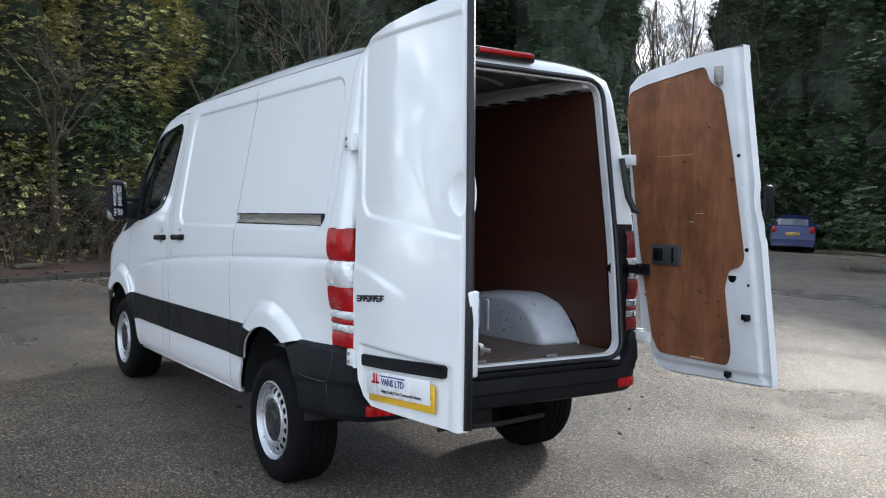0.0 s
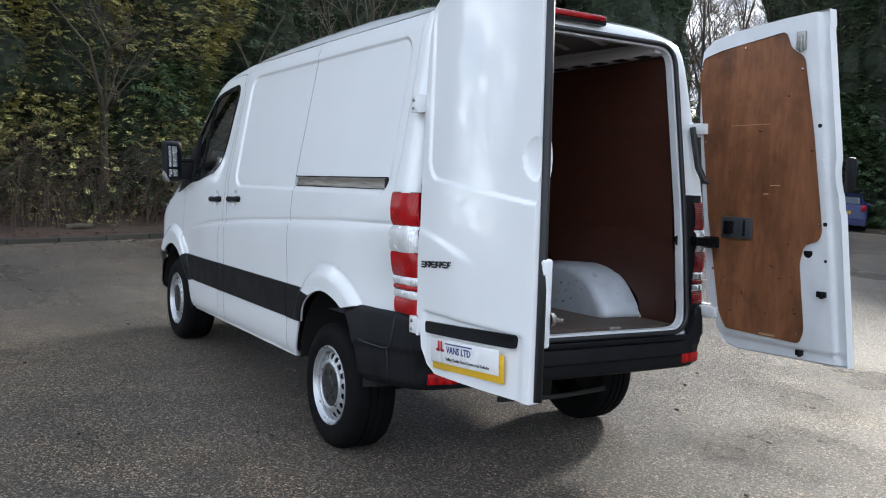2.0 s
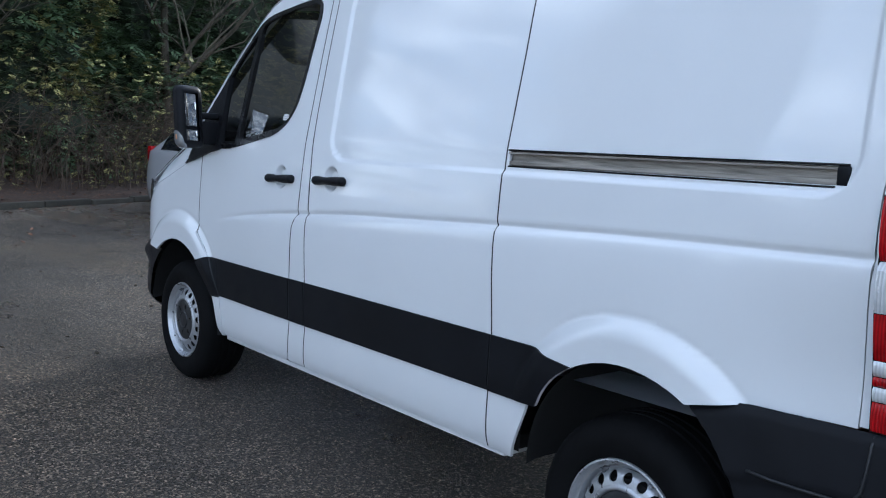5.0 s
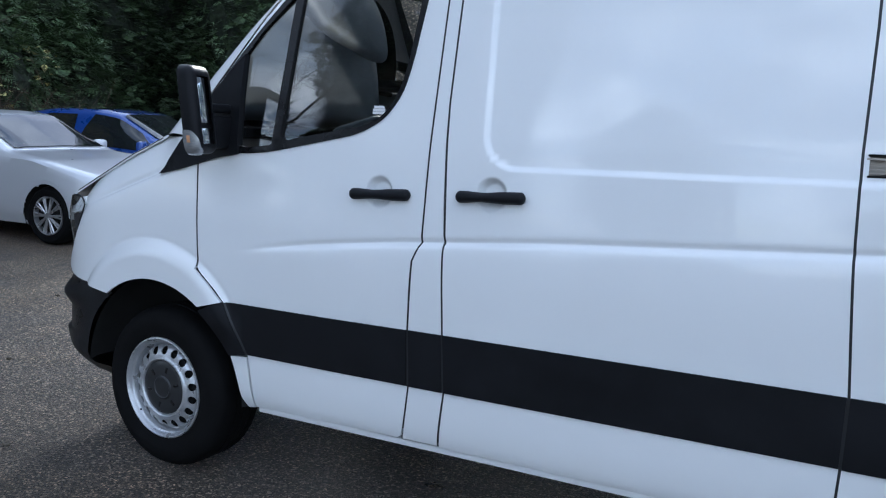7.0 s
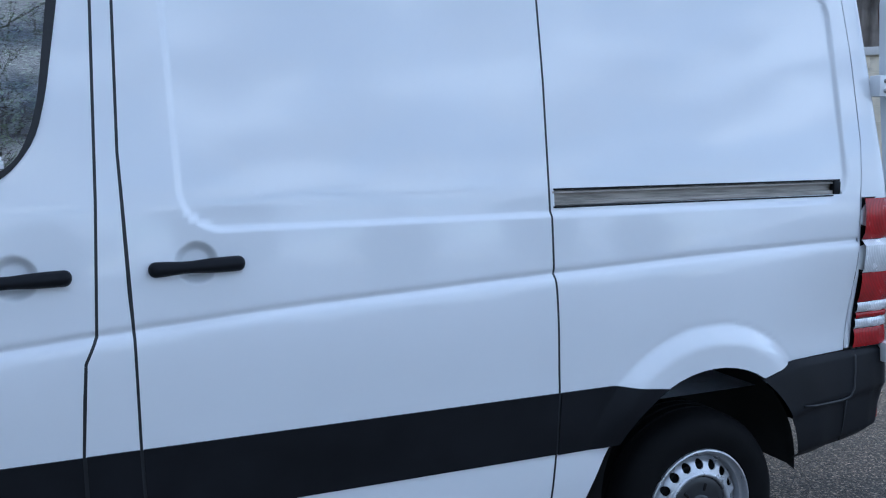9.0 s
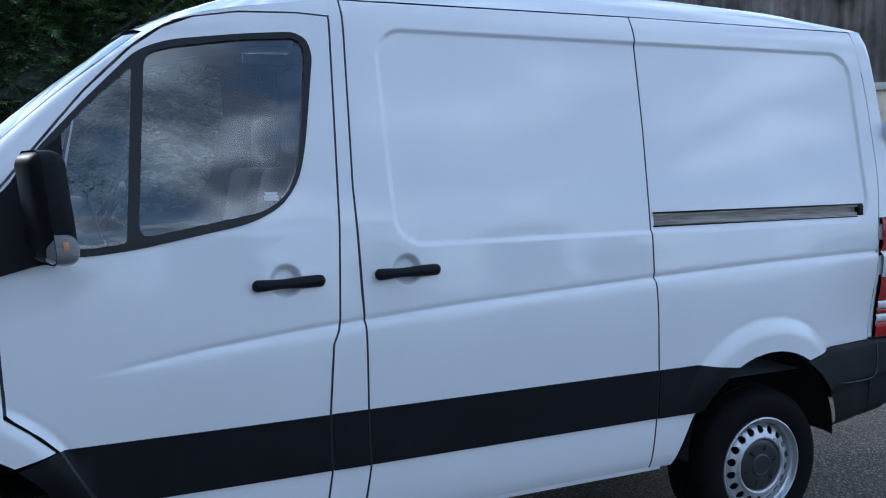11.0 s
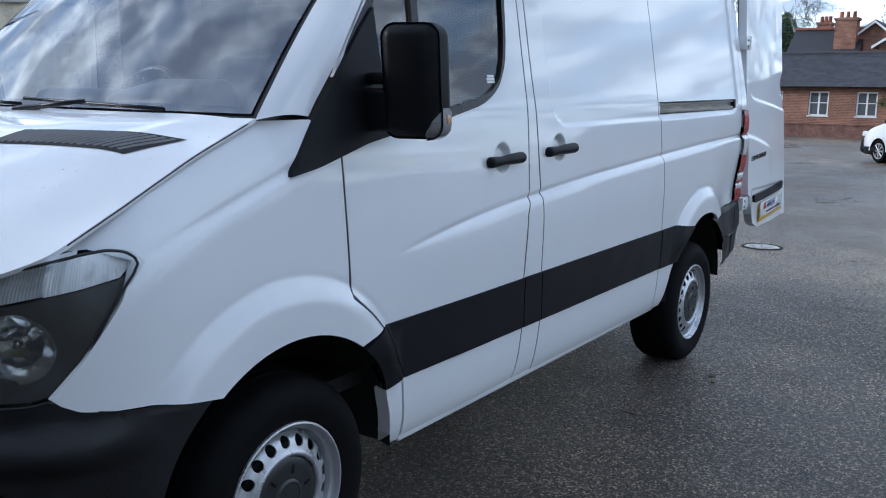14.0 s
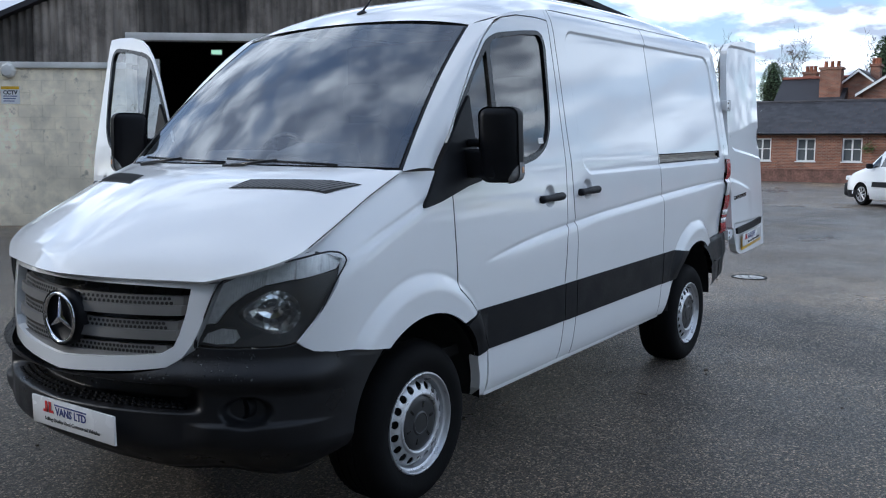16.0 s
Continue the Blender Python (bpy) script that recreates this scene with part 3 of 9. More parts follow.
BSTRIP = [(1.203, 0.395), (1.351, 0.397), (1.383, 0.597), (1.376, 0.798), (1.373, 1.107), (1.366, 1.22), (1.356, 1.58), (1.369, 2.186), (1.366, 2.245), (1.325, 2.240), (1.319, 2.182), (1.31, 1.874), (1.298, 1.452), (1.283, 1.11), (1.254, 1.046), (1.237, 0.798), (1.24, 0.592), (1.226, 0.50), (1.214, 0.440)]
SLIDE = [(1.351, 0.390), (1.383, 0.597), (1.376, 0.798), (1.373, 1.107), (1.356, 1.58), (1.369, 2.186), (1.366, 2.248), (2.633, 2.258), (2.631, 2.145), (2.631, 1.783), (2.623, 1.449), (2.625, 1.185), (2.642, 0.791), (2.633, 0.598), (2.618, 0.386)]
arch_r = circle(*ARCH_R, n=15, a0=152.0, a1=58.0)
QUARTER = [(2.618, 0.383), (2.735, 0.377), (2.78, 0.48), (2.831, 0.594)] + arch_r + [(3.52, 0.772), (3.60, 0.788), (3.70, 0.794), (3.913, 0.800), (3.93, 1.386), (3.949, 1.574), (3.937, 1.925), (3.905, 2.255), (2.633, 2.258), (2.631, 2.145), (2.631, 1.783), (2.623, 1.449), (2.625, 1.185), (2.642, 0.791), (2.633, 0.598)]
RAIL = [(2.640, 1.394), (3.838, 1.396), (3.838, 1.443), (2.640, 1.445)]
STRIPES = [
    [(0.262, 0.758), (0.32, 0.782), (0.378, 0.800), (0.43, 0.70), (0.480, 0.600), (0.395, 0.588)] + circle(*ARCH_F, n=6, a0=25.5, a1=52.5)[1:-1],
    [(0.386, 0.802), (1.234, 0.803), (1.236, 0.602), (0.494, 0.602), (0.44, 0.70)],
    [(1.243, 0.803), (1.372, 0.803), (1.378, 0.602), (1.246, 0.602)],
    [(1.381, 0.803), (2.636, 0.803), (2.629, 0.602), (1.387, 0.602)],
    [(2.646, 0.803), (2.84, 0.803), (2.93, 0.79)] + circle(ARCH_R[0], ARCH_R[1], ARCH_R[2] + 0.004, n=8, a0=118.0, a1=152.0) + [(2.80, 0.600), (2.637, 0.600)],
]
EPS = 0.0044


def black_handle(hx, hz, parent, mir=False):
    bm = bmesh.new()
    n = 24
    rings = []
    for i in range(n + 1):
        t = 0.5 - 0.5 * math.cos(math.pi * i / n)
        x = hx - 0.125 + 0.25 * t
        end = max(0.0, 1 - max(0.0, (abs(2 * t - 1) - 0.86) / 0.14) ** 2) ** 0.5
        h = 0.0205 * end * (1 - 0.24 * math.exp(-((t - 0.40) / 0.2) ** 2)) + 0.0005
        d = 0.024 * end * (1 - 0.15 * abs(2 * t - 1)) + 0.0005
        z = hz + 0.006 * t
        yc = float(side_y(hx - 0.11, hz)) - 0.010
        rings.append([bm.verts.new((x, yc + d * math.cos(a) * -1, z + h * math.sin(a))) for a in [2 * math.pi * k / 10 for k in range(10)]])
    for a, b in zip(rings, rings[1:]):
        for k in range(10):
            bm.faces.new((a[k], a[(k + 1) % 10], b[(k + 1) % 10], b[k]))
    bm.faces.new(rings[0][::-1]); bm.faces.new(rings[-1])
    return vpart("handle", bm, M_BLACK, parent, "black plastic grip handle", mir)


def mirror_unit(parent, mir=False):
    """Tall door mirror on a sail-shaped foot."""
    def lean(bm):
        for v in bm.verts:
            v.co.x += (v.co.z - 1.548) * -0.10 + (v.co.y + 0.148) * -0.34 + 0.04
            v.co.y += (v.co.z - 1.548) * -0.03 + 0.030
        return bm

    def housing(grow=0.0):
        bm = bmesh.new()
        box(bm, (0.325, -0.155, 1.546), (0.112 + 2 * grow, 0.166 + 2 * grow, 0.326 + 2 * grow), 0.040 + grow, segs=5)
        for v in bm.verts:
            if v.co.x < 0.30:
                v.co.x += 2.0 * (abs(v.co.y + 0.148) ** 2) + 0.7 * abs(v.co.z - 1.548) ** 2
        return bm

    bm = housing()
    bm.normal_update()
    back = [f for f in bm.faces if f.normal.x > 0.98 and f.calc_area() > 0.01]
    q = bmesh.ops.inset_region(bm, faces=back, thickness=-0.016, depth=0.0)
    for f in back:
        for v in f.verts:
            v.co.x -= 0.016
    body = vpart("mirror", lean(bm), M_BLACK, parent, "tall black mirror housing", mir)
    bm = bmesh.new()
    box(bm, (0.362, -0.030, 1.465), (0.070, 0.17, 0.125), 0.016, segs=3)
    box(bm, (0.372, -0.020, 1.555), (0.045, 0.13, 0.035), 0.012, segs=3)
    vpart("mirror_arm", bm, M_BLACK, body, "", mir)
    bm = bmesh.new()
    box(bm, (0.370, -0.148, 1.590), (0.004, 0.122, 0.182), 0.001)
    vpart("mirror_glass", lean(bm), M_MIRROR, body, "clear mirror glass", mir)
    bm = bmesh.new()
    box(bm, (0.370, -0.148, 1.447), (0.004, 0.122, 0.064), 0.001)
    vpart("mirror_glass", lean(bm), M_MIRROR, body, "small wide-angle mirror glass", mir)
    bm = bmesh.new()
    bm.free()
    bm = housing(0.0035)
    for co, no in (((0, -0.194, 1.390), (0, 0.87, 0.50)), ((0.292, 0, 0), (-1, 0, 0)), ((0.376, 0, 0), (1, 0, 0))):
        cut = bmesh.ops.bisect_plane(bm, geom=bm.verts[:] + bm.edges[:] + bm.faces[:], plane_co=co, plane_no=no, clear_outer=True)
        rim = [e for e in cut["geom_cut"] if isinstance(e, bmesh.types.BMEdge)]
        if rim:
            bmesh.ops.edgeloop_fill(bm, edges=rim)
    vpart("indicator", lean(bm), M_MLENS, body, "clear indicator lens", mir)
    bm = bmesh.new()
    box(bm, (0.335, -0.2410, 1.440), (0.016, 0.005, 0.026), 0.001)
    vpart("bulb", lean(bm), M_ORANGE, body, "amber bulb", mir)


def front_door(mir):
    st = 0.02
    d = vpart("front_door", flank(offset_loop(DOOR, EPS), [WIN_HOLE], st, 0.012, 0.018, (1.10, 1.272)), M_WHITE, None, "white front door" + (", standing open" if mir else ""), mir)
    main, quarter = round_loop(offset_loop(GLASS_MAIN, -0.003), 0.045, 3), round_loop(offset_loop(GLASS_Q, -0.004), 0.015, 3)
    frame_in = [main, quarter]
    vpart("window_frame", sheet(offset_loop(WIN_HOLE, -0.006), frame_in, on_side(-0.004), 0.08, 0.02), M_TRIM, d, "black window surround", mir)
    g = vpart("window_pane", sheet(offset_loop(main, -0.006), [], on_side(0.008), 0.08, 0.0), M_GLASS, d, "tinted side glass with water drops", mir)
    g.visible_shadow = False
    g = vpart("window_pane", sheet(offset_loop(quarter, -0.006), [], on_side(0.008), 0.08, 0.0), M_GLASS, d, "tinted quarter light", mir)
    g.visible_shadow = False
    vpart("mirror_foot", sheet(SAIL, [], on_side(-0.014), 0.06, 0.03), M_BLACK, d, "black triangular mirror foot", mir)
    vpart("stripe", sheet(offset_loop(STRIPES[1], 0.001), [], on_side(-0.006), 0.06, 0.015), M_BLACK, d, "black rubbing strip", mir)
    black_handle(1.108, 1.262, d, mir)
    mirror_unit(d, mir)
    bm = sheet(offset_loop([(0.53, 0.45), (1.20, 0.45), (1.24, 1.40), (1.24, 1.50), (0.9, 1.42), (0.30, 1.36), (0.30, 0.95), (0.44, 0.82)], 0), [], on_side(0.075), 0.1, 0.03)
    vpart("door_card", bm, M_GREYP, d, "dark grey inner door panel", mir)
    if not mir:
        bm = bmesh.new()
        for i, (zz, w) in enumerate(((1.566, 0.042), (1.556, 0.05), (1.546, 0.05))):
            box(bm, (1.068, float(side_y(1.068, zz)) + 0.006, zz), (w, 0.002, 0.009))
        vpart("sticker", bm, M_PLATE, d, "small white sticker inside the glass")
    return d


def lower_panel(mir):
    return vpart("wing", sheet(offset_loop(FENDER, EPS), [], on_side(), 0.010, 0.012, 0.009), M_WHITE, None, "white front wing with flared arch", mir)


for mir in (False, True):
    lower_panel(mir)
    vpart("stripe", sheet(STRIPES[0], [], on_side(-0.007), 0.012, 0.02), M_BLACK, None, "black rubbing strip", mir)
    sill = [(0.400, 0.586), (0.480, 0.592), (0.493, 0.48), (0.499, 0.383), (0.462, 0.378), (0.440, 0.42), (0.425, 0.50)]
    vpart("sill", sheet(sill, [], on_side(0.0), 0.05, 0.05), M_WHITE, None, "", mir)
    fd = front_door(mir)
    if mir:
        # the driver's door swings out round its front hinge
        hinge = Vector((0.235, 2 * CY - 0.03, 0))
        turn = Matrix.Translation(hinge) @ Matrix.Rotation(math.radians(77.0), 4, "Z") @ Matrix.Translation(-hinge)
        fd.matrix_basis = turn
    vpart("door_pillar", flank(offset_loop(BSTRIP, EPS * 0.75), [], 0.05, 0.012, 0.03), M_WHITE, None, "", mir)
    vpart("stripe", sheet(STRIPES[2], [], on_side(-0.006), 0.06, 0.015), M_BLACK, None, "black rubbing strip", mir)
    sl = vpart("sliding_door", flank(offset_loop(SLIDE, EPS), [], 0.025, 0.012, 0.018, (1.540, 1.285) if not mir else None, True), M_WHITE, None, "white sliding side door" if not mir else "white side panel", mir)
    vpart("stripe", sheet(STRIPES[3], [], on_side(-0.006), 0.06, 0.015), M_BLACK, sl, "black rubbing strip", mir)
    if not mir:
        black_handle(1.540, 1.274, sl)
    q = vpart("rear_quarter", flank(offset_loop(QUARTER, EPS * 0.75), [RAIL] if not mir else [], 0.018, 0.012, 0.014, None, True), M_WHITE, None, "white rear side panel with pressed recess", mir)
    vpart("stripe", sheet(STRIPES[4], [], on_side(-0.007), 0.012, 0.02), M_BLACK, q, "black rubbing strip", mir)
    if not mir:
        bm = bmesh.new()
        yy = float(side_y(3.2, 1.42))
        box(bm, (3.236, yy + 0.022, 1.42), (1.22, 0.006, 0.07))
        box(bm, (3.236, yy + 0.011, 1.438), (1.205, 0.022, 0.006))
        box(bm, (3.236, yy + 0.011, 1.404), (1.205, 0.022, 0.012))
        rl = vpart("door_rail", bm, M_RAIL, q, "worn bare metal sliding door rail")
        bm = bmesh.new()
        box(bm, (3.822, yy + 0.004, 1.420), (0.034, 0.022, 0.050), 0.006)
        vpart("rail_stop", bm, M_BLACK, rl, "black rail end cap")
        bm = bmesh.new()
        box(bm, (3.236, yy - 0.001, 1.3915), (1.20, 0.008, 0.006), 0.002)
        box(bm, (3.236, yy - 0.001, 1.4475), (1.20, 0.008, 0.006), 0.002)
        vpart("rail_trim", bm, M_TRIM, rl, "black edge trim")
    for p, q in (((0.378, 0.800, 0.480, 0.600), (0.386, 0.802, 0.494, 0.602)), ((1.232, 0.803, 1.235, 0.602), (1.245, 0.803, 1.248, 0.602)), ((1.370, 0.803, 1.376, 0.602), (1.383, 0.803, 1.389, 0.602)), ((2.634, 0.803, 2.627, 0.602), (2.648, 0.803, 2.640, 0.602))):
        if not (mir and p[0] < 1.0):
            gap = [(p[0] - 0.004, p[1] - 0.001), (q[0] + 0.004, q[1] - 0.001), (q[2] + 0.004, q[3] + 0.001), (p[2] - 0.004, p[3] + 0.001)]
            vpart("stripe_joint", sheet(gap, [], on_side(-0.003), 0.02, 0.0), M_SEAL, None, "dark joint between rubbing strips", mir)
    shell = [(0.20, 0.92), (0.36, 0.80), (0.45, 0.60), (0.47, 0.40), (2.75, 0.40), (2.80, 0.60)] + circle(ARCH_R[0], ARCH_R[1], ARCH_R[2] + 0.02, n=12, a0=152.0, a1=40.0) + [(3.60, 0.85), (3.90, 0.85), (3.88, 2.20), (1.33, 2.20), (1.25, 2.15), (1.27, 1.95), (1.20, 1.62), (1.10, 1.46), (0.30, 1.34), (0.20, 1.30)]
    # added dark sheet: its colour gives the shade in the panel gaps
    vpart("inner_shell", sheet(shell, [], on_side(0.030), 0.08, 0.0), M_DARK, None, "added dark sheet behind the panel gaps", mir)
    # sill below the doors
    bm = bmesh.new()
    box(bm, (1.60, 0.11, 0.377), (2.18, 0.12, 0.026), 0.008)
    vpart("sill", bm, M_WHITE, None, "white door sill", mir)


def seam(name, line, mir):
    """Dark rubber in the gap between two panels, a little below their skin."""
    loop = [(x - 0.004, z) for x, z in line] + [(x + 0.004, z) for x, z in line[::-1]]
    vpart(name, sheet(loop, [], on_side(0.0008), 0.02, 0.0), M_SEAL, None, "dark panel gap", mir)


for mir in (False, True):
    seam("panel_gap", [p for p in SLIDE if p[0] > 2.5], mir)
    seam("panel_gap", [(1.366, 2.20), (1.369, 2.186), (1.356, 1.58), (1.373, 1.107), (1.376, 0.798), (1.383, 0.597), (1.351, 0.40)], mir)
    if not mir:
        seam("panel_gap", [(1.319, 2.17), (1.31, 1.874), (1.298, 1.452), (1.283, 1.11), (1.254, 1.046), (1.246, 0.95), (1.237, 0.798), (1.24, 0.592), (1.226, 0.50), (1.214, 0.440)], mir)
        seam("panel_gap", [(0.222, 1.345), (0.226, 1.124), (0.233, 0.93)], mir)


# windscreen, pillars, roof
def screen_pt(u, v):
    w = 1 - (2 * v - 1) ** 2
    b = Vector((-0.033 - 0.10 * w, 0.104 + (2 * CY - 0.208) * v, 1.443 + 0.005 * w))
    t = Vector((0.700 - 0.055 * w, 0.255 + (2 * CY - 0.51) * v, 2.112 + 0.045 * w))
    p = b.lerp(t, u)
    k = math.sin(math.pi * u) * 0.03
    return p + Vector((-0.7 * k, 0, 0.7 * k))


bm = bmesh.new()
grid(bm, lambda u, v: screen_pt(0.02 + 0.96 * u, 0.012 + 0.976 * v), 16, 28)
ws = vpart("windscreen", bm, M_SCREEN, None, "curved windscreen mirroring the sky")
ws.visible_shadow = False
bm = bmesh.new()
for lo, hi, a, b in ((0.0, 0.05, 0, 1), (0.945, 1.0, 0, 1)):
    grid(bm, lambda u, v: screen_pt(lo + (hi - lo) * u, v) + Vector((0.004, 0, -0.004)), 2, 28)
for lo, hi in ((0.0, 0.035), (0.965, 1.0)):
    grid(bm, lambda u, v: screen_pt(u, lo + (hi - lo) * v) + Vector((0.004, 0, -0.004)), 16, 2)
vpart("screen_border", bm, M_TRIM, ws, "black painted windscreen border")
bm = bmesh.new()
grid(bm, lambda u, v: screen_pt(0.90 + 0.06 * u, 0.40 + 0.2 * v) + Vector((0.006, 0, -0.006)), 3, 8)
vpart("sensor_shade", bm, M_TRIM, ws, "dark sensor patch")

D_CURVE = [(0.12, 1.449), (0.25, 1.606), (0.354, 1.731), (0.5, 1.906), (0.65, 2.052), (0.75, 2.122), (0.85, 2.162)]
d_x = curve_of([(i / 6, p[0]) for i, p in enumerate(D_CURVE)], 0.03)
d_z = curve_of([(i / 6, p[1]) for i, p in enumerate(D_CURVE)], 0.03)
roof_e = curve_of([(0.60, 2.05), (0.70, 2.112), (0.78, 2.142), (0.85, 2.163), (1.0, 2.196), (1.15, 2.218), (1.30, 2.238), (1.40, 2.249), (1.6, 2.252), (2.6, 2.259), (3.9, 2.257), (4.1, 2.25)], 0.02)
roof_c = curve_of([(0.55, 2.11), (0.645, 2.160), (0.8, 2.235), (1.0, 2.300), (1.3, 2.358), (1.7, 2.396), (2.3, 2.415), (3.0, 2.415), (3.6, 2.388), (3.95, 2.335), (4.05, 2.315)], 0.06)


def roof_pt(u, v):
    w = 1 - (2 * v - 1) ** 2
    xf = 0.700 - 0.055 * w
    x = xf + (3.985 - xf) * u
    ze = float(roof_e(max(x, 0.7)))
    ye = float(side_y(max(x, 0.7), ze)) if x > 0.86 else 0.255 + (float(side_y(0.86, roof_e(0.86))) - 0.255) * max(0, (x - 0.7) / 0.16)
    y = ye + (2 * CY - 2 * ye) * v
    q = 1 - abs(2 * v - 1)
    z = ze + (float(roof_c(x)) - ze) * (1 - (1 - q) ** (2.0 + 3.0 * float(smooth(0.70, 1.5, np.array(x)))))
    return Vector((x, y, z))


for mir in (False, True):
    bm = bmesh.new()

    def pil(u, v):
        a = Vector((float(d_x(u)), 0, float(d_z(u))))
        a.y = float(side_y(a.x, a.z))
        b = screen_pt(u, 0.0)
        p = a.lerp(b, v)
        p.y -= 0.018 * math.sin(math.pi * v)
        p.z += 0.010 * math.sin(math.pi * v) * (1 - u)
        return p

    grid(bm, pil, 20, 6, flip=True)
    bmesh.ops.recalc_face_normals(bm, faces=bm.faces)
    vpart("windscreen_pillar", bm, M_WHITE, None, "", mir)

for mir in (False, True):
    rail = [(0.78, 2.137), (0.85, 2.156), (1.0, 2.182), (1.20, 2.190), (1.319, 2.184), (1.366, 2.188), (1.362, 2.247), (1.30, 2.239), (1.15, 2.219), (1.0, 2.197), (0.88, 2.172)]
    vpart("cant_rail", sheet(rail, [], on_side(0.001), 0.05, 0.02), M_WHITE, None, "white roof rail over the cab door", mir)
bm = bmesh.new()
grid(bm, roof_pt, 90, 40)
bmesh.ops.recalc_face_normals(bm, faces=bm.faces)
roof = vpart("roof", bm, M_WHITE, None, "low white roof")
bm = bmesh.new()
lathe(bm, [(0.0, 0.0), (0.035, 0.0), (0.03, 0.02), (0.008, 0.035), (0.0, 0.036)], "Z", (0.80, CY, 2.21), 16)
tube(bm, [(0.80, CY, 2.24), (0.93, CY, 2.36), (1.06, CY, 2.48)], [0.006, 0.004, 0.002], 6)
vpart("aerial", bm, M_TRIM, roof, "short black roof aerial")

# bonnet
E_CURVE = [(0.0, -0.033, 0.106, 1.447), (0.3, -0.25, 0.101, 1.360), (0.6, -0.47, 0.098, 1.254), (0.82, -0.656, 0.100, 1.166), (0.92, -0.772, 0.195, 1.118), (1.0, -0.866, 0.357, 1.078)]
ex, ey, ez = [curve_of([(p[0], p[k]) for p in E_CURVE], 0.025) for k in (1, 2, 3)]
cx = curve_of([(0, -0.135), (0.3, -0.40), (0.6, -0.68), (0.82, -0.885), (0.92, -0.98), (1.0, -1.032)], 0.03)
cz = curve_of([(0, 1.452), (0.3, 1.372), (0.6, 1.255), (0.82, 1.170), (0.92, 1.130), (1.0, 1.078)], 0.03)


def bonnet_pt(u, v, off=0.0):
    q = 1 - abs(2 * v - 1)
    a = Vector((float(ex(u)), float(ey(u)), float(ez(u))))
    c = Vector((float(cx(u)), CY, float(cz(u))))
    x = a.x + (c.x - a.x) * (1 - (1 - q) ** (2.0 - 0.65 * u * u))
    y = a.y + (CY - a.y) * q
    ridge = 0.020 * float(smooth(0.03, 0.26, np.array(q))) * math.sin(math.pi * min(1, 0.12 + 0.86 * u))
    z = a.z + (c.z - a.z) * (1 - (1 - q) ** 2.6) + ridge - 0.010 * q * (1 - q) + 0.03 * (1 - (1 - q) ** 2) * math.sin(math.pi * u)
    if v > 0.5:
        y = 2 * CY - y
    return Vector((x, y, z + off))


bm = bmesh.new()
grid(bm, bonnet_pt, 44, 60)
bmesh.ops.recalc_face_normals(bm, faces=bm.faces)
bm.normal_update()
if sum(f.normal.z for f in bm.faces) < 0:
    bmesh.ops.reverse_faces(bm, faces=bm.faces[:])
rim = [e for e in bm.edges if len(e.link_faces) == 1]
for v in [g for g in bmesh.ops.extrude_edge_only(bm, edges=rim)["geom"] if isinstance(g, bmesh.types.BMVert)]:
    v.co += Vector((0.010, 0, -0.008))
bonnet = vpart("bonnet", bm, M_WETW, None, "white bonnet wet with rain drops")

for mir in (False, True):
    bm = bmesh.new()
    tube(bm, [bonnet_pt(0.04 + 0.72 * k / 24, 0.0) + Vector((0.003, -0.001, -0.002)) for k in range(25)], 0.0019, 6)
    vpart("bonnet_gap", bm, M_SEAL, bonnet, "dark gap beside the bonnet", mir)
    def vent_pt(a, b, off=0.0):
        """On the bonnet between the vent's four corners (u, v)."""
        c = [bonnet_pt(*q) for q in ((0.21, 0.052), (0.285, 0.298), (0.385, 0.312), (0.350, 0.088))]
        p = c[0].lerp(c[1], b).lerp(c[3].lerp(c[2], b), a)
        u, v = 0.25 + 0.12 * a, 0.05 + 0.21 * b
        for _ in range(6):
            f, fu, fv = bonnet_pt(u, v), bonnet_pt(u + 0.002, v), bonnet_pt(u, v + 0.002)
            m = Matrix((((fu.x - f.x) / 0.002, (fv.x - f.x) / 0.002), ((fu.y - f.y) / 0.002, (fv.y - f.y) / 0.002)))
            du = m.inverted() @ Vector((p.x - f.x, p.y - f.y))
            u, v = u + du.x, v + du.y
        return Vector((p.x, p.y, bonnet_pt(u, v).z + off))
    bm = bmesh.new()
    grid(bm, lambda a, b: vent_pt(-0.05 + 1.10 * a, -0.03 + 1.06 * b, 0.0020), 8, 20)
    bmesh.ops.recalc_face_normals(bm, faces=bm.faces)
    vent = vpart("bonnet_vent", bm, M_DARK, bonnet, "black louvred air intake", mir)
    for i in range(17):
        b = (i + 0.5) / 17
        bm = bmesh.new()
        rows = []
        for k in range(5):
            a = 0.05 + 0.90 * k / 4
            lo, hi = vent_pt(a, b - 0.008 + 0.05 * (a - 0.5), 0.0025), vent_pt(a, b + 0.008 + 0.05 * (a - 0.5), 0.0060)
            rows.append([bm.verts.new(q) for q in (lo, hi, hi - Vector((0, 0, 0.004)), lo - Vector((0, 0, 0.004)))])
        for q, r in zip(rows, rows[1:]):
            for k in range(4):
                bm.faces.new((q[k], q[(k + 1) % 4], r[(k + 1) % 4], r[k]))
        bm.faces.new(rows[0]); bm.faces.new(rows[-1])
        bmesh.ops.recalc_face_normals(bm, faces=bm.faces)
        # grey on black slats: the sky's sheen on their tops is in the colour
        vpart("slat", bm, M_GRILLE, vent, "", mir)

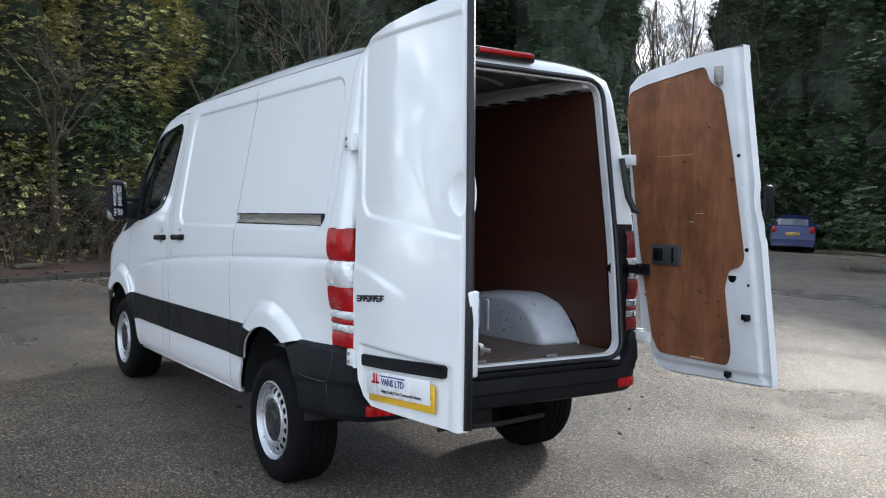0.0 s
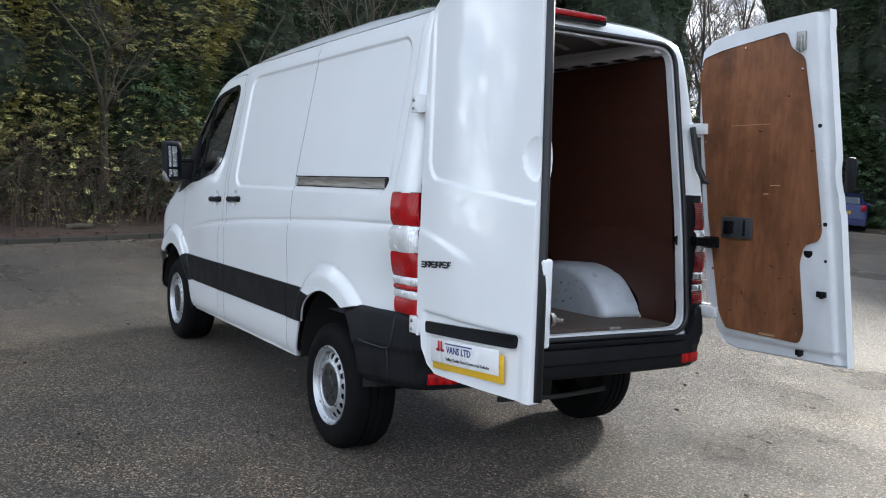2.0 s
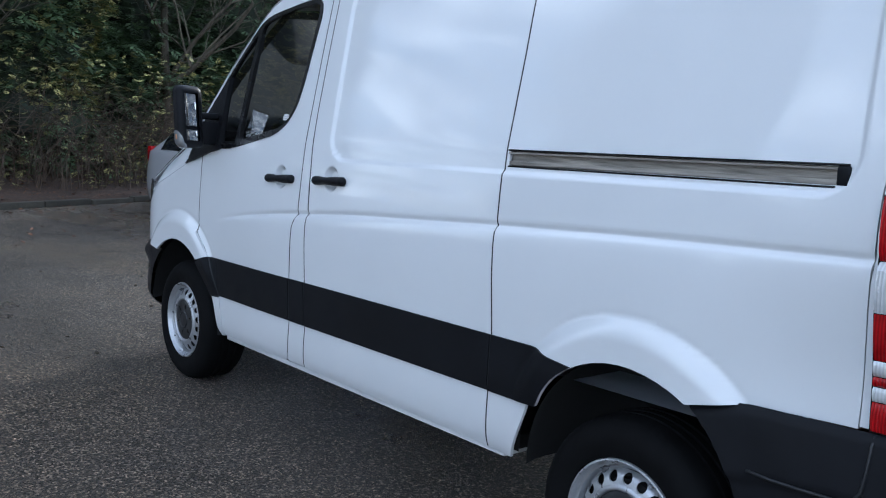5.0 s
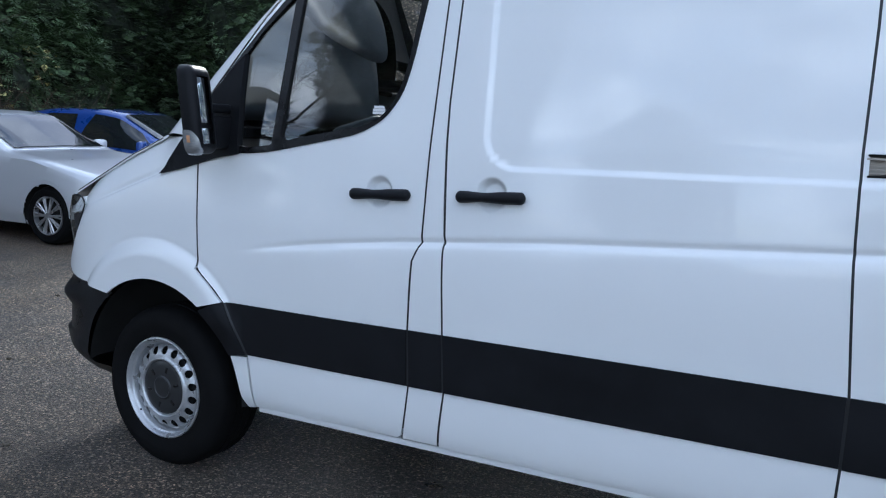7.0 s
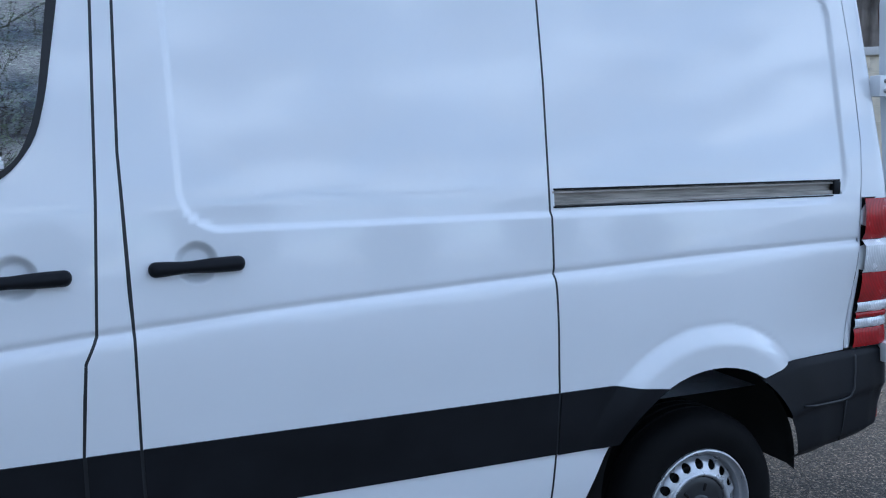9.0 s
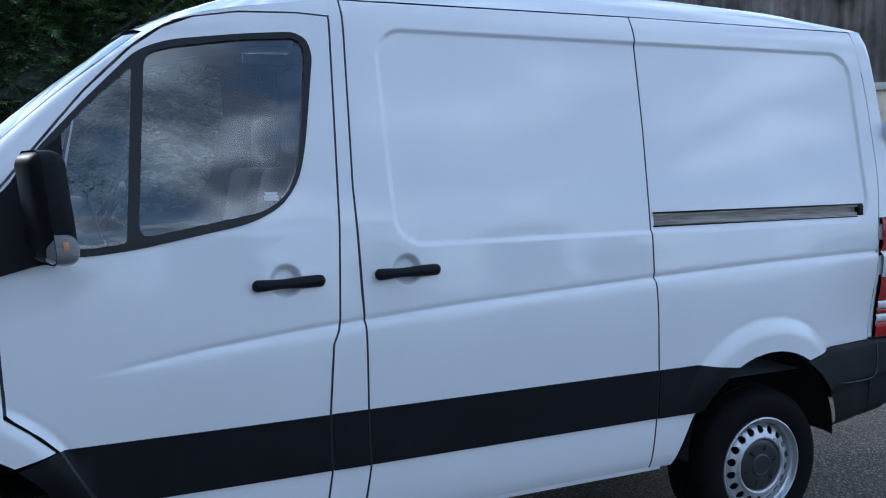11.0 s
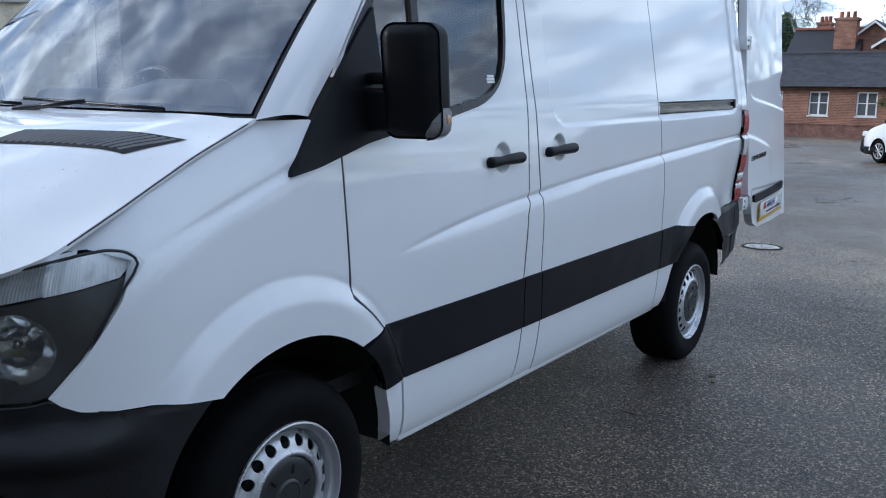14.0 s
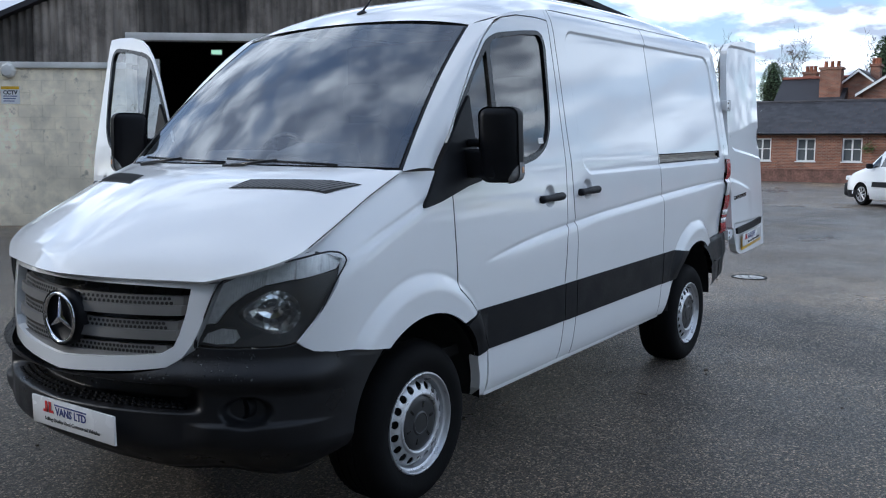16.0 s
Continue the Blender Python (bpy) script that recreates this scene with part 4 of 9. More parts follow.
# headlights
def lamp_loop(loop):
    """Lamp outlines reach lower, and further in towards the grille at the foot."""
    return [(a + 5.0 * float(smooth(1.08, 0.87, np.array(z)) * smooth(40, 51, np.array(a))), z - 0.034 * float(smooth(1.08, 0.87, np.array(z)))) for a, z in loop]


HL = [(11.0, 1.138), (14.0, 1.166), (18.5, 1.174), (24.5, 1.168), (35.0, 1.144), (45.0, 1.110), (52.0, 1.076), (52.4, 0.98), (52.6, 0.90), (52.6, 0.868), (48.0, 0.863), (40.0, 0.863), (32.0, 0.866), (27.0, 0.878), (20.5, 0.960), (15.0, 1.062)]
HL = lamp_loop(HL)


def nose_sheet(outline, holes, off, step=2.5, depth=0.02, stepz=0.03):
    return sheet(outline, holes, lambda a, z: front_pt(a, z, off(a, z) if callable(off) else off), step, depth, stepz, vec=(1, 0, 0))


def lamp_eye(a, f):
    """Outline of the main reflector, drawn out to a point towards the grille."""
    c, q = math.cos(a), math.sin(a)
    return 35.6 + f * (9.0 * c + 1.6 * max(0.0, c) ** 3 + 1.0 * q), 0.961 + f * 0.083 * q * (1 - 0.30 * max(0.0, c)) - f * 0.012 * max(0.0, c)


def lamp_at(k, rib=0.0):
    """Distance of a lamp layer from the nose: the glass leans out to the bonnet's rim."""
    return lambda a, z: 0.030 * smooth(14, 32, a) * smooth(0.90, 1.10, z) + k + rib * np.sin(a * 9.0)


for mir in (False, True):
    head = [(24.5, 1.162), (35.0, 1.138), (45.0, 1.104), (52.0, 1.070), (52.0, 1.094), (45.0, 1.124), (35.0, 1.158), (24.5, 1.180)]
    vpart("lamp_header", nose_sheet(head, [], lambda a, z: 0.030 * smooth(14, 32, a) * smooth(0.90, 1.10, z) - 0.006, 2.0, 0.0), M_WHITE, None, "white edge above the headlight", mir)
    hl = vpart("headlight", nose_sheet(HL, [], lamp_at(-0.10), 3.0, 0.0), M_BEZEL, None, "clear-glass headlight with a dark grey bezel", mir)
    gl = vpart("lens", nose_sheet(HL, [], lamp_at(-0.001), 2.0, 0.012), M_LAMP, hl, "clear headlight glass", mir)
    gl.visible_shadow = False
    bm = bmesh.new()
    rim = [[float(q) for q in front_pt(a, z, float(lamp_at(-0.001)(np.array(a), np.array(z))))] for a, z in round_loop(HL, 1.2, 2)]
    tube(bm, rim + [rim[0]], 0.0035, 6, False)
    vpart("lamp_gasket", bm, M_SEAL, hl, "thin black seal round the lamp", mir)
    band = lamp_loop([(39.2, 1.122), (45.0, 1.104), (50.8, 1.066), (51.2, 0.99), (51.0, 0.945), (49.2, 0.945), (47.6, 1.000), (44.5, 1.034), (39.2, 1.061)])
    vpart("indicator", nose_sheet(band, [], lambda a, z: lamp_at(-0.012, 0.0012)(a, z) - 0.30 * np.maximum(0, z - 1.00), 0.35, 0.012, 0.02), M_RIBD, hl, "grey ribbed indicator glass", mir)
    bright = [(30.2, 1.149), (35.0, 1.137), (39.0, 1.1225), (39.0, 1.062), (30.2, 1.080)]
    vpart("indicator_bowl", nose_sheet(bright, [], lambda a, z: lamp_at(-0.016, 0.0010)(a, z) - 0.40 * (z - 1.062) - 0.018 * np.exp(-((a - 34.5) / 2.6) ** 2 - ((z - 1.108) / 0.022) ** 2), 0.35, 0.012, 0.008), M_RIB, hl, "bright indicator reflector", mir)
    outer = [(12.5, 1.134), (15.0, 1.154), (18.5, 1.167), (24.5, 1.161), (29.8, 1.150), (29.8, 1.081), (22.0, 1.092), (15.2, 1.104)]
    vpart("side_reflector", nose_sheet(outer, [], lambda a, z: lamp_at(-0.010, 0.0010)(a, z) - 0.40 * (z - 1.085), 0.5, 0.012, 0.02), M_RIB, hl, "bright ribbed side lamp", mir)
    hole = [lamp_eye(k * math.pi / 12, 1.0) for k in range(24)]
    small = lamp_loop([(51.2, 0.884), (50.4, 0.912), (47.6, 0.930), (44.8, 0.926), (44.0, 0.900), (45.0, 0.880), (48.0, 0.876)])
    bez = lamp_loop([(13.2, 1.106), (15.2, 1.098), (22.0, 1.086), (30.5, 1.074), (39.0, 1.057), (44.5, 1.029), (47.0, 0.997), (48.8, 0.940), (51.6, 0.940), (52.0, 0.876), (48.0, 0.869), (40.0, 0.869), (32.0, 0.872), (27.3, 0.884), (21.0, 0.963), (15.5, 1.062)])
    vpart("bezel", nose_sheet(bez, [hole, small], lamp_at(-0.018), 2.0, 0.02), M_BEZEL, hl, "dark grey inner bezel", mir)
    # faceted reflector bowl behind the bezel's opening
    bm = bmesh.new()
    rings = []
    for i, (f, dep) in enumerate(((1.04, -0.020), (0.93, -0.050), (0.74, -0.072), (0.50, -0.084), (0.26, -0.090), (0.10, -0.092))):
        ring = []
        for k in range(12):
            th, z = lamp_eye(2 * math.pi * (k + 0.5 * (i % 2)) / 12, f)
            ring.append(bm.verts.new([float(q) for q in front_pt(th, z, float(lamp_at(dep)(np.array(th), np.array(z))))]))
        rings.append(ring)
    for a, b in zip(rings, rings[1:]):
        for k in range(12):
            bm.faces.new((a[k], a[(k + 1) % 12], b[(k + 1) % 12], b[k]))
    bm.faces.new(rings[-1])
    bmesh.ops.recalc_face_normals(bm, faces=bm.faces)
    bowl = vpart("reflector", bm, M_BOWL, hl, "bright faceted headlight reflector", mir, sharp=4.0)
    bm = bmesh.new()
    c = [float(q) for q in front_pt(35.2, 0.966, -0.03)]
    tube(bm, [(c[0] + 0.05, c[1] + 0.03, c[2]), (c[0] + 0.005, c[1] + 0.003, c[2])], 0.012, 10)
    vpart("bulb", bm, M_CHROME, bowl, "silver-capped bulb", mir)
    vpart("side_light", nose_sheet(small, [], lamp_at(-0.024, 0.0016), 0.35, 0.0, 0.02), M_RIB, hl, "small ribbed lower lamp", mir)

# grille and its white surround
U_HALF = [(53.0, 1.066), (54.3, 0.98), (56.4, 0.90), (58.2, 0.845), (60.6, 0.795), (64.5, 0.758), (73.0, 0.738)]
I_HALF = [(59.3, 1.046), (60.0, 0.96), (61.4, 0.88), (62.6, 0.838), (66.0, 0.806), (75.0, 0.790)]
U_OUT = U_HALF + [(90.0, 0.710)] + [(180 - a, z) for a, z in U_HALF[::-1]] + [(110.0, 1.072), (90.0, 1.072), (70.0, 1.072)]
U_IN = I_HALF + [(90.0, 0.766)] + [(180 - a, z) for a, z in I_HALF[::-1]] + [(110.0, 1.052), (90.0, 1.054), (70.0, 1.052)]
surround = vpart("grille_surround", nose_sheet(U_OUT, [U_IN], 0.006, 2.0, 0.04), M_WHITE, None, "white grille surround")
grille = vpart("grille", nose_sheet(offset_loop(U_IN, -0.005), [], -0.045, 4.0, 0.0), M_TRIM, None, "dark grille with three perforated grey bars")
for i, zz in enumerate((0.995, 0.905, 0.815)):
    a0 = (61.6, 62.6, 65.2)[i]
    for lo, hi, off, nm, mt in ((-0.032, 0.004, -0.010, "louvre", M_GRILLE), (0.004, 0.037, -0.024, "mesh_strip", M_GRILLE)):
        loop = [(a, zz + lo - 0.0006 * (90 - abs(90 - a)) * 0.5) for a in np.linspace(a0, 180 - a0, 13)] + [(a, zz + hi - 0.0006 * (90 - abs(90 - a)) * 0.5) for a in np.linspace(180 - a0, a0, 13)]
        bar = vpart(nm, nose_sheet(loop, [], off, 3.0, 0.03), mt, grille, "satin grey bar" if nm == "louvre" else "perforated grey strip")
    bm = bmesh.new()
    for r in range(2):
        for k in range(44):
            th = a0 + 3 + (174 - 2 * a0) * (k + 0.5 * r) / 44
            z = zz + 0.011 + 0.016 * r - 0.0003 * (90 - abs(90 - th))
            dt = 0.0062 / (CY * 0.0175) * (1.0 + 0.4 * abs(90 - th) / 30)
            ring = [bm.verts.new([float(q) for q in front_pt(th + dt * math.cos(g), z + 0.0062 * math.sin(g), -0.0225)]) for g in [k2 * math.pi / 4 for k2 in range(8)]]
            bm.faces.new(ring)
    bmesh.ops.recalc_face_normals(bm, faces=bm.faces)
    vpart("perforation", bm, M_DARK, bar, "rows of small round holes")["kind"] = "stuff"

bm = bmesh.new()
ec = (float(front_x(0.905)) + 0.002, CY, 0.905)
lathe(bm, [(0.0, 0.0), (0.095, 0.0), (0.108, -0.02), (0.112, 0.03)][::-1], "X", ec, 40)
emb = vpart("emblem", bm, M_BLACK, grille, "round black emblem boss")
bm = bmesh.new()
lathe(bm, [(0.088, -0.014), (0.092, -0.024), (0.098, -0.024), (0.102, -0.014)], "X", ec, 40)
for k in range(3):
    a = math.pi / 2 + 2 * math.pi * k / 3
    d = Vector((0, math.cos(a), math.sin(a))); s = Vector((0, -math.sin(a), math.cos(a)))
    o = Vector((ec[0] - 0.012, ec[1], ec[2]))
    tip, l, r, f = o + d * 0.092, o - s * 0.017, o + s * 0.017, o + Vector((-0.014, 0, 0))
    vs = [bm.verts.new(p) for p in (tip, l, r, f)]
    bm.faces.new((vs[0], vs[1], vs[3])); bm.faces.new((vs[0], vs[3], vs[2]))
vpart("emblem_star", bm, M_CHROME, emb, "chrome ring with three spokes")

# front bumper
b_top = curve_of([(-20, 0.765), (2, 0.768), (8, 0.788), (15, 0.800), (20, 0.812), (25.5, 0.846), (29, 0.838), (34, 0.831), (42, 0.828), (50, 0.830), (57, 0.832), (60.6, 0.793), (64.5, 0.757), (73, 0.736), (90, 0.708), (110, 0.708)], 1.2)


def bumper_pt(u, v):
    side = u > 0.5
    uu = (1 - u) * 2 if side else u * 2
    zt0 = 0.33 + 0.03 * (1 - uu)
    # where the arch cuts the plan at this height
    zz = zt0 + (0.765 - zt0) * v
    xs = ARCH_F[0] - math.sqrt(max(0, ARCH_F[2] ** 2 - (zz - ARCH_F[1]) ** 2))
    q = max(0.0, (X0 - xs) / (X0 - float(front_x(zz))))
    th0 = math.degrees(math.asin(min(1, q ** (NS / 2))))
    th = th0 + (90 - th0) * uu
    zb = 0.305 + 0.08 * (1 - min(1, uu / 0.22)) ** 2
    z = zb + (float(b_top(th)) - zb) * v
    sm = lambda a, b, q: float(smooth(a, b, np.array(q)))
    w = abs(90 - th)
    off = 0.004 + 0.010 * math.sin(math.pi * min(1, v * 1.02)) * min(1, 0.3 + uu)
    off += -0.04 * sm(0.10, 0.0, v) - 0.13 * sm(0.40, 0.0, v) * sm(0.25, 0.7, uu)
    # ledge under grille and lamps, with the undercut below it
    off += 0.034 * sm(0.80, 0.728, z) * sm(0.655, 0.722, z) * sm(6, 30, 90 - w)
    # air intake with its step, and the fog lamp hollows
    off -= 0.105 * sm(36, 28, w) * sm(0.590, 0.622, z) * sm(0.708, 0.675, z)
    r = math.hypot((w - 47) / 7.5, (z - 0.600) / 0.058)
    off -= 0.046 * sm(1.0, 0.72, r) * sm(0.52, 0.56, z)
    off -= 0.11 * sm(0.48, 0.31, z) * sm(20, 45, w)
    off += 0.020 * sm(0.562, 0.552, z) * sm(0.44, 0.55, z) * sm(30, 38, w) * sm(76, 54, w)
    x, y, z = [float(k) for k in front_pt(th, z, off)]
    if xs > X0 and uu < 0.12:
        x = max(x, xs + (x - xs) * uu / 0.12) if uu > 0 else xs
    if side:
        y = 2 * CY - y
    return Vector((x, y, z))


bm = bmesh.new()
grid(bm, bumper_pt, 240, 84)
bmesh.ops.recalc_face_normals(bm, faces=bm.faces)
fb = vpart("front_bumper", bm, M_BUMPER, None, "black plastic front bumper beaded with rain", sharp=75)
for mir in (False, True):
    bm = bmesh.new()
    c = front_pt(44.0, 0.606, -0.040)
    lathe(bm, [(0.0, -0.004), (0.030, -0.006), (0.036, -0.012), (0.041, -0.008), (0.044, 0.02)], "X", (float(c[0]), float(c[1]), 0.606), 24)
    vpart("fog_lamp_blank", bm, M_BLACK, fb, "round blanking plate", mir)
bm = bmesh.new()
for i in range(3):
    for k in range(34):
        th = 61 + 58 * (k + 0.5 * (i % 2)) / 34
        x, y, z = [float(q) for q in front_pt(th, (0.604, 0.608, 0.612)[i], (-0.016, -0.040, -0.064)[i])]
        box(bm, (x, y, z + 0.003), (0.010, 0.016, 0.008), 0.002)
vpart("tread", bm, M_BLACK, fb, "studded black step tread")["kind"] = "stuff"


def drops(name, count, seed, place, material, parent, label, r0=0.0022, r1=0.0050):
    """Scattered beads of rain as flattened little domes."""
    rr = random.Random(seed)
    vl, fl = [], []
    for k in range(count):
        p, nrm = place(rr)
        r = r0 + (r1 - r0) * rr.random() ** 2
        u = nrm.orthogonal().normalized(); w = nrm.cross(u)
        i = len(vl)
        for a in range(6):
            t = a * math.pi / 3
            vl.append(p + (u * math.cos(t) + w * math.sin(t)) * r)
        for a in range(6):
            t = a * math.pi / 3 + 0.5
            vl.append(p + (u * math.cos(t) + w * math.sin(t)) * r * 0.6 + nrm * r * 0.45)
        vl.append(p + nrm * r * 0.55)
        for a in range(6):
            b = (a + 1) % 6
            fl += [(i + a, i + b, i + 6 + b, i + 6 + a), (i + 6 + a, i + 6 + b, i + 12)]
    me = bpy.data.meshes.new(name); me.from_pydata([tuple(v) for v in vl], [], fl)
    bm = bmesh.new(); bm.from_mesh(me); bpy.data.meshes.remove(me)
    vpart(name, bm, material, parent, label)["kind"] = "stuff"


def on_bonnet(rr):
    u, v = rr.uniform(0.03, 0.97), rr.uniform(0.02, 0.98)
    a, b, c = bonnet_pt(u, v), bonnet_pt(min(1, u + 0.01), v), bonnet_pt(u, min(1, v + 0.01))
    n = (b - a).cross(c - a).normalized()
    n = n if n.z > 0 else -n
    return a + n * 0.0004, n


def on_ledge(rr):
    u, v = rr.uniform(0.22, 0.78), rr.uniform(0.80, 0.985)
    a, b, c = bumper_pt(u, v), bumper_pt(u + 0.004, v), bumper_pt(u, min(1, v + 0.012))
    n = (b - a).cross(c - a).normalized()
    n = n if n.z > 0 else -n
    return a + n * 0.0008, n


drops("rain_drop", 900, 4, on_bonnet, M_WHITE, bonnet, "beads of rain on the paint", 0.0010, 0.0024)
drops("rain_drop", 420, 5, on_ledge, M_DDROP, fb, "beads of rain on the plastic")


def plate_marks(parent, place, mat_line=M_INKK, yellow=False):
    """The dealer's plate: red and blue letter-like shapes and one small line of writing, laid out by place(x, z, lift)."""
    def quad_bars(name, bars, material, lift, label):
        bm = bmesh.new()
        for x0, z0, x1, z1 in bars:
            x0, x1, z0, z1 = x0 * 1.12, x1 * 1.12, z0 * 1.25 - 0.006, z1 * 1.25 - 0.006
            p = [place(x0, z0, lift), place(x1, z0, lift), place(x1, z1, lift), place(x0, z1, lift)]
            b = [place(x0, z0, lift - 0.0015), place(x1, z0, lift - 0.0015), place(x1, z1, lift - 0.0015), place(x0, z1, lift - 0.0015)]
            vs = [bm.verts.new(k) for k in p + b]
            for f in ((0, 1, 2, 3), (0, 4, 5, 1), (1, 5, 6, 2), (2, 6, 7, 3), (3, 7, 4, 0)):
                bm.faces.new([vs[k] for k in f])
        bmesh.ops.recalc_face_normals(bm, faces=bm.faces)
        return vpart(name, bm, material, parent, label)
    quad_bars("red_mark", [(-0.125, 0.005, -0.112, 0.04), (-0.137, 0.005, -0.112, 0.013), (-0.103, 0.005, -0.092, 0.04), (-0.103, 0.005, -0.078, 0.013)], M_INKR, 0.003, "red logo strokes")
    quad_bars("blue_mark", [(-0.07, 0.032, 0.115, 0.036)], M_INKB, 0.003, "blue line over the letters")


def writing(name, text, size, m, material, parent, label="", bold=0.0):
    """Raised letters as a mesh, in the plane of m (x right, y up)."""
    cu = bpy.data.curves.new(name, "FONT")
    cu.body, cu.size, cu.extrude, cu.align_x = text, size, 0.0006, "CENTER"
    cu.resolution_u = 2
    cu.offset = bold
    tmp = bpy.data.objects.new(name, cu)
    scene.collection.objects.link(tmp)
    me = bpy.data.meshes.new_from_object(tmp.evaluated_get(bpy.context.evaluated_depsgraph_get()))
    bpy.data.objects.remove(tmp)
    me.transform(m)
    me.materials.clear()
    me.materials.append(material)
    ob = new(name, me)
    ob.name = name
    if parent:
        ob.parent = parent
        ob.matrix_parent_inverse = Matrix.Identity(4)
    if label:
        ob["label"] = label
    return ob


bm = bmesh.new()
px = float(front_x(0.53)) - 0.022
box(bm, (px, 0.90, 0.530), (0.010, 0.53, 0.112), 0.003)
fplate = vpart("front_plate", bm, M_PLATE, fb, "white dealer plate on the front bumper")
plate_marks(fplate, lambda x, z, k: Vector((px - 0.005 - k, 0.90 + 0.03 - x, 0.530 + z)))
def raked_m(x, y, z):
    return Matrix.Translation((x - RAKE * (z - 1), y, z + RAKE * (x - 1.6)))
writing("plate_text", "VANS LTD", 0.043, raked_m(px - 0.0065, 0.905, 0.528) @ Euler((math.pi / 2, 0, -math.pi / 2)).to_matrix().to_4x4(), M_INKB, fplate, "blue capital letters", 0.0008)
writing("slogan", "Selling Quality Used Commercial Vehicles", 0.021, raked_m(px - 0.0065, 0.90, 0.497) @ Euler((math.pi / 2, 0, -math.pi / 2)).to_matrix().to_4x4(), M_INKK, fplate, "line of small black writing")

# wipers
for y0, y1, mid in ((0.40, 1.05, 0.30), (1.05, 1.72, 1.0)):
    bm = bmesh.new()
    v0, v1 = (y0 - 0.104) / 1.785, (y1 - 0.104) / 1.785
    pts = [screen_pt(0.012 + 0.022 * t, v0 + (v1 - v0) * t) + Vector((-0.016, 0, 0.012)) for t in (0, 0.25, 0.5, 0.75, 1)]
    tube(bm, pts, 0.006, 6)
    arm = [screen_pt(-0.01, v1 - 0.02) + Vector((-0.04, 0, 0.012)), screen_pt(0.005, v1 - 0.12) + Vector((-0.03, 0, 0.020)), pts[2] + Vector((-0.005, 0, 0.006))]
    tube(bm, arm, [0.012, 0.008, 0.006], 6)
    vpart("wiper", bm, M_TRIM, None, "black windscreen wiper")
bm = bmesh.new()
grid(bm, lambda u, v: screen_pt(0.0, 0.035 + 0.93 * v) + Vector((-0.085 * u * math.sin(math.pi * (0.06 + 0.88 * v)) ** 0.5, 0, 0.005 - 0.022 * u)), 2, 24)
bmesh.ops.recalc_face_normals(bm, faces=bm.faces)
vpart("scuttle", bm, M_BLACK, None, "black scuttle panel below the windscreen")


# wheels
def wheel(name, x, y, mir):
    w = empty(name, (x, y, 0.341))
    w.parent = van
    w.matrix_parent_inverse = Matrix.Translation(-Vector((1.6, CY, 0)))
    w["label"] = "steel wheel with dark centre cap"
    bm = bmesh.new()
    tread = [(0.345, 0.055), (0.348, 0.075), (0.348, 0.098), (0.340, 0.100), (0.340, 0.108), (0.348, 0.110), (0.348, 0.140), (0.340, 0.142), (0.340, 0.150), (0.348, 0.152), (0.348, 0.182), (0.340, 0.184), (0.340, 0.192), (0.348, 0.194), (0.348, 0.215), (0.345, 0.235)]
    lathe(bm, [(0.205, 0.050), (0.214, 0.028), (0.224, 0.016), (0.240, 0.012), (0.262, 0.006), (0.285, 0.006), (0.310, 0.014), (0.332, 0.032)] + tread + [(0.330, 0.258), (0.28, 0.27), (0.22, 0.26)], "Y", segs=128)
    bmesh.ops.recalc_face_normals(bm, faces=bm.faces)
    for v in bm.verts:
        r = math.hypot(v.co.x, v.co.z)
        if r > 0.3445 and (v.co.y < 0.08 or v.co.y > 0.21) and round(math.atan2(v.co.z, v.co.x) / math.pi * 64) % 2:
            v.co.x *= 0.980; v.co.z *= 0.980
    t = part("tyre", bm, M_RUBBER, w, "black rubber tyre", 28)
    # steel rim: rolled lip, bead seat, well, pierced disc, rounded crest round the cap
    bm = bmesh.new()
    lathe(bm, [(0.206, 0.060), (0.215, 0.032), (0.2195, 0.022), (0.2175, 0.015), (0.2125, 0.0135), (0.208, 0.018), (0.206, 0.032), (0.2015, 0.038), (0.196, 0.040), (0.1935, 0.046), (0.1915, 0.056), (0.187, 0.064), (0.180, 0.066)], "Y", segs=72)
    wave = lambda r: float(np.interp(r, [0.136, 0.144, 0.152, 0.160, 0.170, 0.177, 0.182], [0.0235, 0.0262, 0.0285, 0.0315, 0.0375, 0.045, 0.058]))
    ring = fill2d(circle(0, 0, 0.182, 72), [circle(0, 0, 0.136, 72)] + [circle(0.1605 * math.cos(2 * math.pi * (k + 0.5) / 18), 0.1605 * math.sin(2 * math.pi * (k + 0.5) / 18), 0.0172, 14) for k in range(18)], 0.010)
    for v in ring.verts:
        v.co.y = wave(math.hypot(v.co.x, v.co.z))
    rimv = [e for e in ring.edges if len(e.link_faces) == 1 and 0.138 < math.hypot(e.verts[0].co.x, e.verts[0].co.z) < 0.180]
    for v in [g for g in bmesh.ops.extrude_edge_only(ring, edges=rimv)["geom"] if isinstance(g, bmesh.types.BMVert)]:
        v.co.y += 0.005
    tmp = bpy.data.meshes.new("ring"); ring.to_mesh(tmp); ring.free(); bm.from_mesh(tmp); bpy.data.meshes.remove(tmp)
    lathe(bm, [(0.136, 0.0235), (0.132, 0.0195), (0.127, 0.0175), (0.122, 0.0185), (0.1185, 0.0225), (0.1165, 0.030), (0.116, 0.040)], "Y", segs=72)
    bmesh.ops.remove_doubles(bm, verts=bm.verts, dist=1e-4)
    bmesh.ops.recalc_face_normals(bm, faces=bm.faces)
    rim = part("rim", bm, M_STEEL, w, "silver steel rim with a ring of round holes", 40)
    bm = bmesh.new()
    tube(bm, [(-0.150, 0.060, -0.128), (-0.153, 0.034, -0.131)], [0.005, 0.0042], 8)
    part("valve", bm, M_SEAL, w, "black rubber valve")
    bm = bmesh.new()
